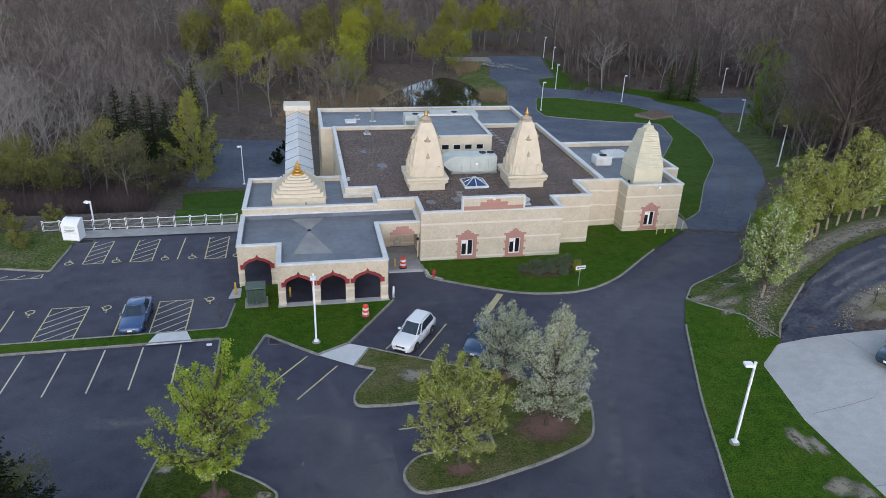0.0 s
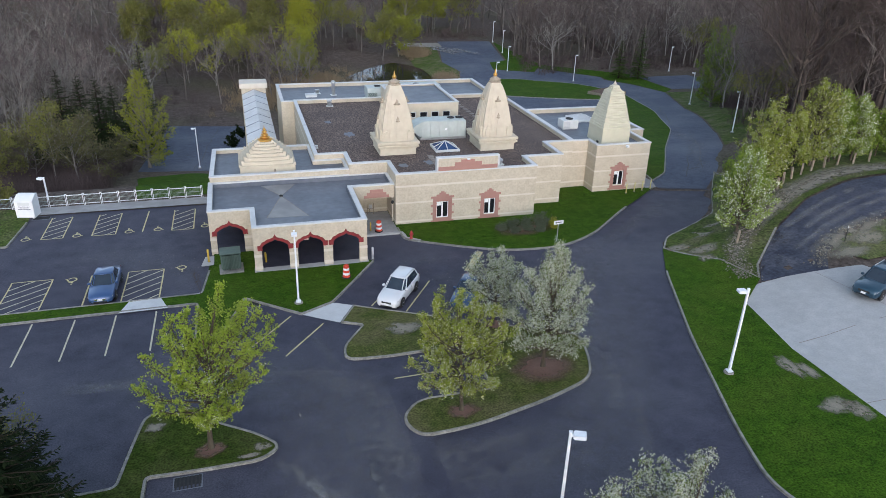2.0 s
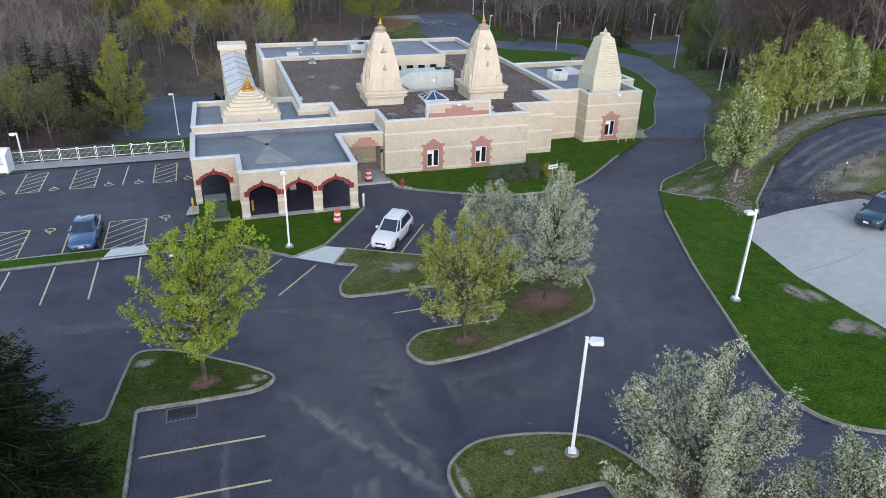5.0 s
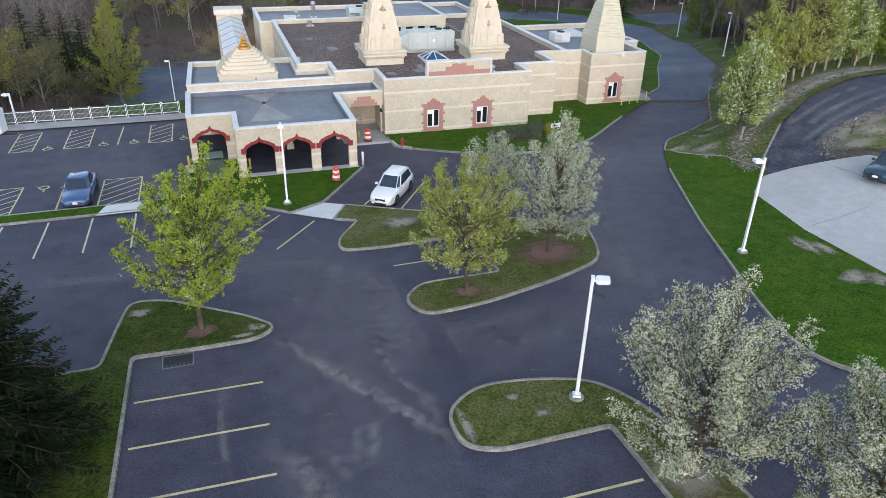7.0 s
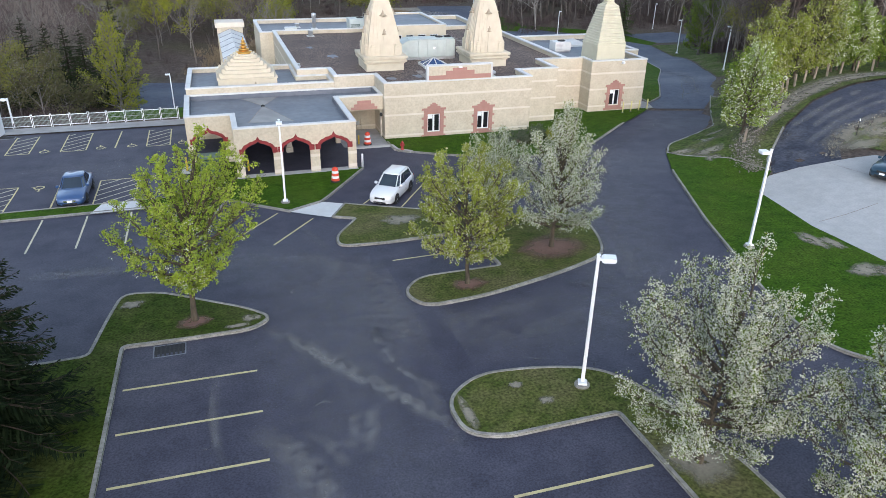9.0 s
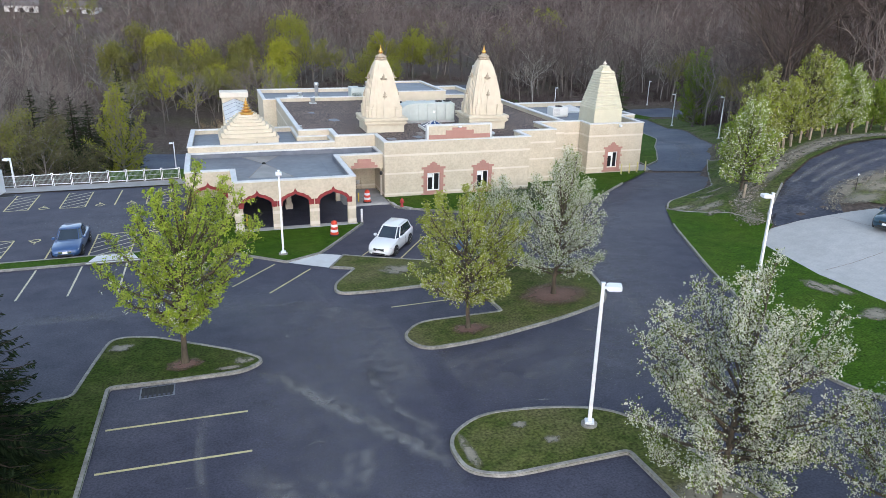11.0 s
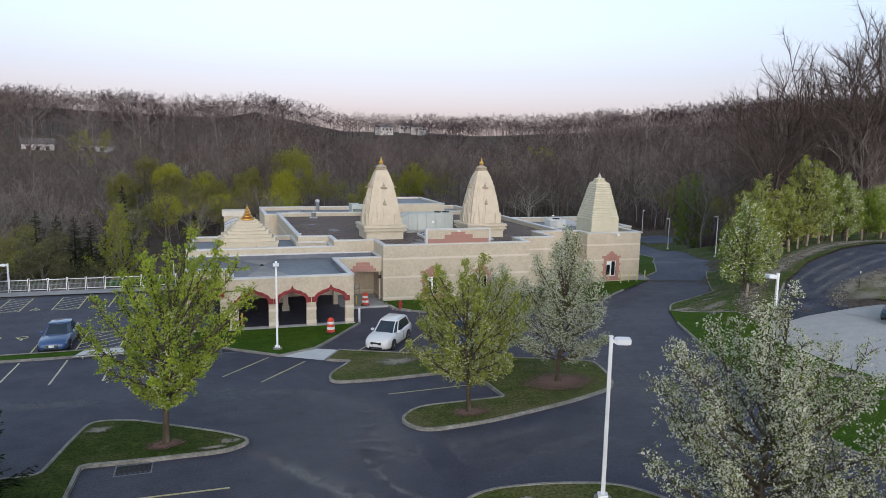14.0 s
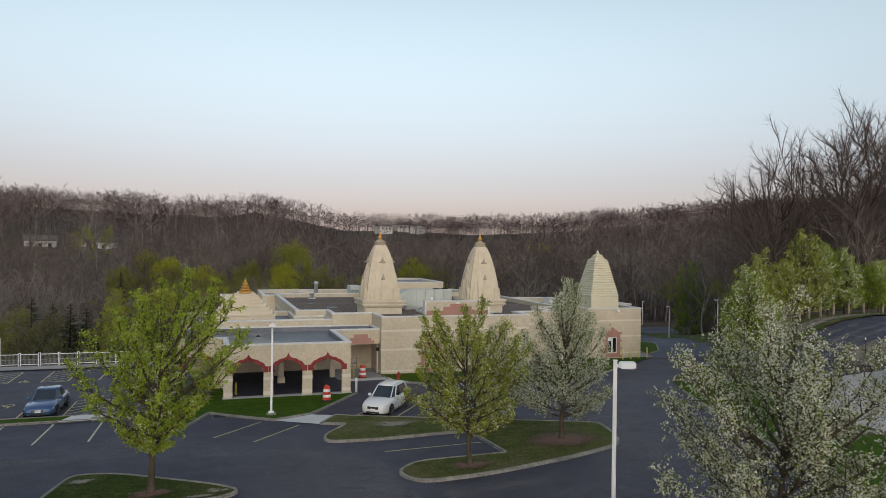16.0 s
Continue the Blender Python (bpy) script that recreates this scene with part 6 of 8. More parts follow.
# ---- cars ----
def car(x, y, heading, paint, label, length, width, height, suv):
    """A car at rest; heading: degrees in which its nose points."""
    ob = root("car", label, "car", "parked cars", pose(x, y, land(x, y) + 0.03, 0, 0, heading))
    hl, hw = length / 2, width / 2
    belt = 1.03 if suv else 0.93
    hood = 0.98 if suv else 0.88
    st = [(-hl, 0.80, 0.42, belt - 0.12), (-hl + 0.12, 0.93, 0.30, belt), (-hl + 0.7, 1.0, 0.22, belt + 0.02), (-0.6, 1.0, 0.20, belt), (0.75, 1.0, 0.20, belt - 0.02), (0.95, 0.99, 0.20, hood + 0.03), (hl - 0.55, 0.96, 0.22, hood - 0.06), (hl - 0.14, 0.86, 0.26, hood - 0.17), (hl, 0.70, 0.34, hood - 0.30)]
    bm = bmesh.new()
    rings = []
    for xx, f, zl, zb in st:
        w_ = hw * f
        rings.append([(xx, -w_ * 0.90, zl), (xx, -w_ * 0.985, zl + 0.14), (xx, -w_, (zl + zb) / 2 + 0.05), (xx, -w_ * 0.975, zb - 0.10), (xx, -w_ * 0.88, zb), (xx, 0, zb + 0.03), (xx, w_ * 0.88, zb), (xx, w_ * 0.975, zb - 0.10), (xx, w_, (zl + zb) / 2 + 0.05), (xx, w_ * 0.985, zl + 0.14), (xx, w_ * 0.90, zl)])
    loft(bm, rings)
    part("body", bm, paint, ob, smooth=True)
    zt = height - 0.07
    xb0, xb1 = (-hl + 0.25, 0.95) if suv else (-hl + 0.75, 0.92)
    xt0, xt1 = (-hl + 0.62, 0.15) if suv else (-1.05, 0.12)
    wb, wt = hw * 0.90, hw * 0.70
    base = [(xb0, -wb * 0.92), (xb0 + 0.5, -wb), (xb1 - 0.4, -wb), (xb1, -wb * 0.80), (xb1 + 0.06, 0), (xb1, wb * 0.80), (xb1 - 0.4, wb), (xb0 + 0.5, wb), (xb0, wb * 0.92), (xb0 - 0.05, 0)]
    top = [(xt0, -wt * 0.92), (xt0 + 0.3, -wt), (xt1 - 0.25, -wt), (xt1, -wt * 0.84), (xt1 + 0.05, 0), (xt1, wt * 0.84), (xt1 - 0.25, wt), (xt0 + 0.3, wt), (xt0, wt * 0.92), (xt0 - 0.04, 0)]
    bm = bmesh.new()
    loft(bm, [[(px, py, belt - 0.06) for px, py in base], [(px, py, zt) for px, py in top]])
    part("window_glass", bm, CARGLASS, ob, "dark windows with the sky's blue reflection painted in")
    bm = bmesh.new()
    loft(bm, [[(px * 1.0, py * 1.03, zt - 0.02) for px, py in top], [(px, py * 0.99, zt + 0.04) for px, py in top], [(px * 0.86 + xt0 * 0.1, py * 0.8, zt + 0.075) for px, py in top]])
    part("roof", bm, paint, ob, smooth=True)
    for i in (0, 2, 3, 5, 6, 8):
        bm = bmesh.new()
        a, b = Vector((*base[i], belt - 0.06)), Vector((*top[i], zt))
        t_ = Vector((0.055, 0, 0))
        o_ = Vector((0, 0.018 if base[i][1] > 0 else -0.018, 0))
        loft(bm, [[tuple(p - t_ - o_), tuple(p + t_ - o_), tuple(p + t_ + o_), tuple(p - t_ + o_)] for p in (a, b)])
        part("pillar", bm, paint, ob)
    for s in (-1, 1):
        bm = bmesh.new()
        a, b = Vector((-0.35, s * (wb + 0.005), belt - 0.05)), Vector((-0.42, s * (wt + 0.005), zt))
        t_ = Vector((0.05, 0, 0))
        loft(bm, [[tuple(p - t_), tuple(p + t_), tuple(p + t_ + Vector((0, s * 0.012, 0))), tuple(p - t_ + Vector((0, s * 0.012, 0)))] for p in (a, b)])
        part("door_pillar", bm, RUBBER, ob)
        part("mirror", bx(bmesh.new(), 0.52, 0.72, s * (hw + 0.02) - 0.10, s * (hw + 0.02) + 0.10, belt - 0.02, belt + 0.14, 0.04), paint, ob)
        part("headlight", loft(bmesh.new(), [[(hl - 0.62, s * hw * 0.93, hood - 0.17), (hl - 0.62, s * hw * 0.80, hood - 0.13), (hl - 0.62, s * hw * 0.80, hood - 0.26)], [(hl - 0.22, s * hw * 0.90, hood - 0.25), (hl - 0.26, s * hw * 0.66, hood - 0.15), (hl - 0.20, s * hw * 0.66, hood - 0.34)], [(hl - 0.06, s * hw * 0.70, hood - 0.30), (hl - 0.10, s * hw * 0.44, hood - 0.22), (hl - 0.04, s * hw * 0.46, hood - 0.36)]]), LENS, ob, "clear swept headlight")
        part("tail_light", bx(bmesh.new(), -hl + 0.02, -hl + 0.14, s * hw * 0.78 - 0.13, s * hw * 0.78 + 0.1, belt - 0.28, belt - 0.06, 0.02), REDLENS, ob)
        part("door_seam", bx(bmesh.new(), -0.385, -0.375, s * hw - 0.012, s * hw + 0.004, 0.36, belt - 0.12), RUBBER, ob)
        if suv:
            part("roof_rail", bx(bmesh.new(), xt0 + 0.15, xt1 - 0.2, s * wt * 0.86 - 0.02, s * wt * 0.86 + 0.02, zt + 0.05, zt + 0.11, 0.01), METAL, ob)
        for xx in (-length * 0.29, length * 0.295):
            r = 0.36 if suv else 0.33
            # black disc on the body side paints the shaded gap round the wheel
            bm = bmesh.new()
            lathe(bm, 0, 0, [(r + 0.06, -0.01), (r + 0.06, 0.02)], 20)
            bm.transform(pose(xx, s * (hw - 0.015), r, -90 * s, 0, 0))
            part("wheel_arch", bm, RUBBER, ob)
            bm = bmesh.new()
            lathe(bm, 0, 0, [(r * 0.62, -0.2), (r, -0.17), (r, 0.03), (r * 0.93, 0.055), (r * 0.66, 0.05)], 22)
            bm.transform(pose(xx, s * (hw - 0.015), r, -90 * s, 0, 0))
            wh = part("wheel", bm, RUBBER, ob)
            bm = bmesh.new()
            lathe(bm, 0, 0, [(r * 0.66, 0.0), (r * 0.66, 0.052), (r * 0.58, 0.045), (r * 0.2, 0.03), (r * 0.15, 0.055)], 16)
            bm.transform(pose(xx, s * (hw - 0.015), r, -90 * s, 0, 0))
            part("rim", bm, METAL, wh, "silver alloy rim")
    part("grille", bx(bmesh.new(), hl - 0.10, hl + 0.005, -hw * 0.42, hw * 0.42, hood - 0.45, hood - 0.27, 0.02), CHROME if not suv else RUBBER, ob)
    part("bumper", bx(bmesh.new(), hl - 0.22, hl + 0.03, -hw * 0.62, hw * 0.62, 0.28, 0.42, 0.04), paint, ob)
    part("intake", bx(bmesh.new(), hl - 0.12, hl + 0.036, -hw * 0.5, hw * 0.5, 0.30, 0.40, 0.015), RUBBER, ob, "dark lower air intake")
    for s in (-1, 1):
        part("side_window_line", bx(bmesh.new(), -hl + 0.9, 0.8, s * (wb + 0.012) - 0.008, s * (wb + 0.012) + 0.008, belt - 0.075, belt - 0.045), RUBBER, ob)
        part("fog_light", bx(bmesh.new(), hl - 0.16, hl - 0.03, s * hw * 0.62 - 0.07, s * hw * 0.62 + 0.07, 0.36, 0.45, 0.02), RUBBER, ob)
    part("number_plate", bx(bmesh.new(), hl + 0.005, hl + 0.035, -0.16, 0.16, 0.44, 0.58), WHITE, ob, "plain white number plate")
    return ob


car(7.6, 44.7, -125, CAR_WHITE, "white compact crossover with roof rails, parked nose out", 4.6, 1.8, 1.68, True)
car(-13.22, 50.75, -91, CAR_BLUE, "metallic blue four-door sedan parked beside a hatched bay", 4.75, 1.83, 1.5, False)
car(12.5, 43.0, -123, CAR_NAVY, "dark navy car half hidden by blossoming trees", 4.6, 1.8, 1.5, False)
car(39.97, 33.74, -158, CAR_TEAL, "dark teal crossover parked on the concrete yard", 4.7, 1.85, 1.7, True)


# ---- street furniture ----
def barrel(x, y, z):
    b = root("traffic_barrel", "orange traffic barrel with white reflective bands", "traffic barrel", "traffic barrels", pose(x, y, z))
    part("foot", lathe(bmesh.new(), 0, 0, [(0.36, 0), (0.36, 0.07), (0.31, 0.1)], 18), RUBBER, b, "black rubber ring foot")
    prev = 0.08
    for i in range(5):
        r0, r1, h = 0.29 - 0.018 * i, 0.275 - 0.018 * i, 0.19
        bm = bmesh.new()
        lathe(bm, 0, 0, [(r0, prev), (r0 + 0.012, prev + 0.02), (r1 + 0.012, prev + h - 0.02), (r1, prev + h)], 20)
        part("band", bm, WHITE if i % 2 else ORANGE, b, smooth=True)
        prev += h
    part("handle", bx(bmesh.new(), -0.1, 0.1, -0.02, 0.02, prev, prev + 0.08, 0.01), ORANGE, b)


barrel(4.35, 48.75, land(4.35, 48.75) + 0.125)
barrel(8.6, 57.3, land(8.6, 57.3) + 0.07)


def bollard(x, y, z, h, r, m, label):
    b = root("bollard", label, "bollard", "bollards", pose(x, y, z))
    part("post", lathe(bmesh.new(), 0, 0, [(r, -0.1), (r, h - 0.04), (r * 0.7, h), (r * 0.2, h + 0.02)], 14), m, b, smooth=True)
    part("foot", lathe(bmesh.new(), 0, 0, [(r * 1.6, -0.1), (r * 1.6, 0.02), (r * 1.4, 0.03)], 14), KERB, b)


bollard(-6.0, 54.0, land(-6, 54) + 0.13, 1.1, 0.08, YELLOW, "bright yellow steel bollard at the porch corner")
bollard(7.9, 57.6, land(7.9, 57.6) + 0.07, 0.8, 0.07, YELLOW, "short yellow bollard beside the entrance")
bollard(-1.55, 53.2, -1.15, 1.0, 0.08, YELLOW, "yellow steel bollard inside the porch")
bollard(7.0, 51.8, land(7, 51.8) + 0.05, 1.05, 0.09, WHITE, "white post beside the driveway")
for x, y in ((36.4, 62.25), (37.5, 62.5), (38.6, 62.75), (39.75, 63.0), (40.3, 65.2), (40.5, 66.4)):
    bollard(x, y, land(x, y) + 0.14, 1.05, 0.06, PALEYELLOW, "faded yellow bollard at the corner of the building")
structure("pad", drape(rounded([(-6.6, 53.2, 0.2), (-5.6, 53.3, 0.2), (-5.6, 55.0, 0.1), (-6.3, 55.0, 0.2)]), 0.14, 1.0), CONCRETE, "pale concrete pad round the bollard")

hy = root("fire_hydrant", "dark red fire hydrant on the lawn", "hydrant", at=pose(11.05, 54.95, land(11.05, 54.95) + 0.125))
part("barrel", lathe(bmesh.new(), 0, 0, [(0.16, 0), (0.16, 0.06), (0.11, 0.08), (0.11, 0.5), (0.15, 0.53), (0.13, 0.62), (0.05, 0.7), (0.04, 0.76)], 14), HYDRANT, hy, smooth=True)
for k in range(3):
    bm = bmesh.new()
    lathe(bm, 0, 0, [(0.07, 0.08), (0.07, 0.17), (0.05, 0.19)], 10)
    bm.transform(pose(0, 0, 0.42, 90, 0, 90 * k - 90))
    part("outlet_cap", bm, HYDRANT, hy)

tf = root("transformer", "green metal transformer cabinet on a concrete pad", "transformer", at=pose(-4.25, 52.35, land(-4.25, 52.35) + 0.12, 0, 0, 2))
part("pad", bx(bmesh.new(), -1.15, 1.15, -1.0, 0.9, -0.1, 0.1, 0.03), KERB, tf, "concrete pad")
part("cabinet", bx(bmesh.new(), -0.95, 0.95, -0.2, 0.8, 0.1, 1.5, 0.04), GREENBOX, tf)
part("lid", bx(bmesh.new(), -1.0, 1.0, -0.65, 0.84, 1.5, 1.6, 0.03), GREENBOX, tf)
for s in (-1, 1):
    part("radiator", bx(bmesh.new(), -0.85 if s < 0 else 0.05, -0.05 if s < 0 else 0.85, -0.5, -0.21, 0.2, 1.35), GREEN_DARK, tf, "ribbed dark cooling radiator")
    for i in range(6):
        part("fin", bx(bmesh.new(), (-0.85 if s < 0 else 0.05) + i * 0.14, (-0.85 if s < 0 else 0.05) + i * 0.14 + 0.05, -0.62, -0.502, 0.18, 1.4), GREENBOX, tf)

tf.scale = (0.8, 0.9, 1.0)
sg = root("road_sign", "small white sign with a black arrow on a post", "sign", at=pose(23.3, 51.2, land(23.3, 51.2) + 0.125, 0, 0, 8))
part("post", bx(bmesh.new(), -0.025, 0.025, -0.025, 0.025, -0.2, 1.95), METAL, sg)
part("board", bx(bmesh.new(), -0.48, 0.48, -0.05, -0.028, 1.65, 2.0, 0.01), WHITE, sg)
bm = bmesh.new()
f = bm.faces.new([bm.verts.new((x, -0.053, z)) for x, z in ((-0.4, 1.825), (-0.22, 1.93), (-0.22, 1.86), (0.38, 1.86), (0.38, 1.79), (-0.22, 1.79), (-0.22, 1.72))])
part("arrow", bm, RUBBER, sg, "black arrow")

bn = root("donation_bin", "white metal donation bin with a sloping top", "bin", at=pose(-21.95, 67.55, land(-22, 67.5) + 0.05, 0, 0, -12))
bm = bmesh.new()
loft(bm, [[(xx, -0.6, 0.08), (xx, 0.6, 0.08), (xx, 0.6, 2.05), (xx, 0.1, 2.05), (xx, -0.6, 1.65)] for xx in (-0.8, 0.8)])
part("body", bm, WHITE, bn)
part("hatch", bx(bmesh.new(), -0.5, 0.5, -0.63, -0.59, 1.25, 1.55, 0.01), UNIT_WHITE, bn)
for z, w_ in ((1.1, 0.5), (1.0, 0.4), (0.85, 0.55)):
    part("lettering_bar", bx(bmesh.new(), -w_, w_, -0.612, -0.604, z, z + 0.05), MEMBRANE, bn, "dark bar of unreadable lettering")
for a in (-0.7, 0.6):
    part("skid", bx(bmesh.new(), a, a + 0.1, -0.6, 0.6, -0.02, 0.08), METAL, bn)

fn = root("railing_fence", "white metal railing with thin grey-green pickets along the sidewalk", "fence", at=pose(0, 0, 0))
FY = 69.45
nb = 12
for i in range(nb + 1):
    x = -25.23 + i * 1.53
    z = land(x, FY) + 0.1
    for d in (-0.06, 0.06):
        part("fence_post", bx(bmesh.new(), x + d - 0.022, x + d + 0.022, FY - 0.03, FY + 0.03, z - 0.1, z + 1.12, 0.008), WHITE, fn)
    part("post_plate", bx(bmesh.new(), x - 0.10, x + 0.10, FY - 0.06, FY + 0.06, z + 1.12, z + 1.16, 0.01), WHITE, fn)
    if i < nb:
        for a, b in ((1.0, 1.05), (0.13, 0.17), (0.56, 0.585)):
            part("rail", bx(bmesh.new(), x + 0.09, x + 1.44, FY - 0.025, FY + 0.025, z + a, z + b), WHITE if a != 0.56 else FENCE_GREY, fn)
        for k in range(13):
            part("picket", bx(bmesh.new(), x + 0.16 + k * 0.1, x + 0.178 + k * 0.1, FY - 0.009, FY + 0.009, z + 0.172, z + 0.998), FENCE_GREY, fn)
fn.matrix_world = pose(0, 0, 0)

for x, y in ((36.16, 44.06), (40.71, 47.77), (41.7, 48.72), (42.75, 49.37), (43.91, 50.13), (44.98, 50.54), (46.24, 51.34), (47.57, 51.89), (48.9, 52.21), (50.24, 52.47), (51.97, 52.73), (53.66, 52.89), (55.56, 52.85), (57.77, 53.1), (61.41, 54.11)):
    ps = root("timber_post", "weathered timber post on the bank", "post", "timber posts", pose(x, y, land(x, y) + 0.12, random.uniform(-4, 4), random.uniform(-4, 4), random.uniform(0, 90)))
    part("shaft", bx(bmesh.new(), -0.09, 0.09, -0.09, 0.09, -0.3, 1.1, 0.02), TIMBER, ps)
    part("cut_top", bx(bmesh.new(), -0.075, 0.075, -0.075, 0.075, 1.1, 1.13, 0.01), TIMBER, ps)
mk = root("marker_stake", "thin dark marker stake beside the drive", "stake", at=pose(43, 40.1, land(43, 40.1) + 0.1))
part("rod", lathe(bmesh.new(), 0, 0, [(0.03, -0.1), (0.03, 1.2), (0.02, 1.22)], 8), RUBBER, mk)
part("cap", lathe(bmesh.new(), 0, 0, [(0.045, 1.2), (0.045, 1.34), (0.02, 1.36)], 8), WHITE, mk)
lt = root("litter_bag", "small white paper litter on the asphalt", "litter", at=pose(-7.4, 46.2, land(-7.4, 46.2) + 0.03))
part("paper", bx(bmesh.new(), -0.2, 0.2, -0.13, 0.13, 0, 0.12, 0.05), WHITE, lt)

# planks of timber wall by the lower lot
rt = root("timber_planter", "grey timber retaining planter in the lawn", "planter", at=pose(76.91, 141.07, land(76.91, 141.07), 0, 0, 25))
for i in range(3):
    part("sleeper", bx(bmesh.new(), -3.6, 3.6, -2.6 + i * 0.02, -2.4, i * 0.25, i * 0.25 + 0.24, 0.02), TIMBER, rt)
    part("sleeper", bx(bmesh.new(), -3.6 + i * 0.02, -3.4, -2.38, 2.6, i * 0.25, i * 0.25 + 0.24, 0.02), TIMBER, rt)
part("soil", bx(bmesh.new(), -3.38, 3.6, -2.38, 2.6, -0.3, 0.68), MULCH, rt, "brown mulch fill")

# houses on the far hills
for x, y, r, m in ((128, 560, 20, HOUSEWALL), (150, 575, -10, HOUSEWALL), (158, 562, 40, HOUSEWALL), (-74, 340, 10, HOUSEWALL), (-52, 346, -15, HOUSEWALL), (-100, 336, 30, HOUSEWALL)):
    hs = root("house", "distant pale house among bare trees", "house", "distant houses", pose(x, y, land(x, y) - (3.6 if x < 0 else 0), 0, 0, r))
    part("wall", bx(bmesh.new(), -6, 6, -4, 4, -4, 5.5), m, hs)
    bm = bmesh.new()
    loft(bm, [[(xx, -4.6, 5.5), (xx, 4.6, 5.5), (xx, 0, 8)] for xx in (-6.5, 6.5)])
    part("roof", bm, HOUSEROOF, hs)
    for k in (-3.5, 0.0, 3.5):
        wdw = part("window", bx(bmesh.new(), k - 0.7, k + 0.7, -4.06, -3.98, 3.0, 4.6), BRICK_DARK, hs)


# ---- trees ----
def tube(pts, radii, sides):
    """Vertices and quads of a tapering tube along pts."""
    pts = np.asarray(pts, float)
    n = len(pts)
    d = np.gradient(pts, axis=0)
    d /= np.linalg.norm(d, axis=1)[:, None] + 1e-9
    ref = np.where(np.abs(d[:, 2:3]) > 0.9, np.array([[1.0, 0, 0]]), np.array([[0, 0, 1.0]]))
    a = np.cross(d, ref)
    a /= np.linalg.norm(a, axis=1)[:, None] + 1e-9
    b = np.cross(d, a)
    ang = np.arange(sides) * 2 * np.pi / sides
    v = pts[:, None] + np.asarray(radii)[:, None, None] * (np.cos(ang)[None, :, None] * a[:, None] + np.sin(ang)[None, :, None] * b[:, None])
    i, j = np.meshgrid(np.arange(n - 1), np.arange(sides), indexing="ij")
    f = np.stack([i * sides + j, i * sides + (j + 1) % sides, (i + 1) * sides + (j + 1) % sides, (i + 1) * sides + j], -1).reshape(-1, 4)
    return v.reshape(-1, 3), f


class Heap:
    """Gathers pieces of geometry into one mesh."""

    def __init__(self):
        self.v, self.f, self.n = [], [], 0

    def add(self, v, f):
        self.v.append(v)
        self.f.append(np.asarray(f) + self.n)
        self.n += len(v)

    def mesh(self, name, material, smooth=False):
        me = np_mesh(name, np.concatenate(self.v), np.concatenate(self.f), smooth)
        me.materials.append(material)
        return me


def limb(rng, start, direction, length, n, lift, wander):
    """A wandering line that bends upwards (lift) or down (minus)."""
    p, d = np.array(start, float), np.array(direction, float)
    pts = [p.copy()]
    for _ in range(n):
        d = d + rng.normal(0, wander, 3)
        d[2] += lift
        d /= np.linalg.norm(d)
        p = p + d * length / n
        pts.append(p.copy())
    return np.array(pts)


def leaves(rng, centres, per, spread, size, droop=0.0):
    """Small leaf quads in clusters round the centres."""
    n = len(centres) * per
    c = np.repeat(centres, per, axis=0) + rng.normal(0, spread, (n, 3))
    a = rng.normal(0, 1, (n, 3))
    a /= np.linalg.norm(a, axis=1)[:, None]
    b = np.cross(a, rng.normal(0, 1, (n, 3)))
    b /= np.linalg.norm(b, axis=1)[:, None] + 1e-9
    a[:, 2] -= droop
    s = (size * rng.uniform(0.6, 1.3, n))[:, None]
    v = np.stack([c - a * s * 0.5, c + b * s * 0.40, c + a * s * 0.5, c - b * s * 0.40], 1).reshape(-1, 3)
    return v, np.arange(n * 4).reshape(-1, 4)


CROWNS = {
    "vase": ((0, 0.12, 0.3, 0.55, 0.78, 0.92, 1), (0.2, 0.48, 0.82, 1.0, 0.86, 0.58, 0.25)),
    "ovate": ((0, 0.1, 0.28, 0.5, 0.75, 0.9, 1), (0.55, 0.85, 1.0, 0.95, 0.66, 0.38, 0.08)),
    "round": ((0, 0.12, 0.35, 0.6, 0.8, 0.93, 1), (0.6, 0.86, 1.0, 0.97, 0.8, 0.5, 0.15)),
    "conic": ((0, 0.1, 0.25, 0.5, 0.75, 1), (0.65, 0.95, 1.0, 0.74, 0.42, 0.04)),
}


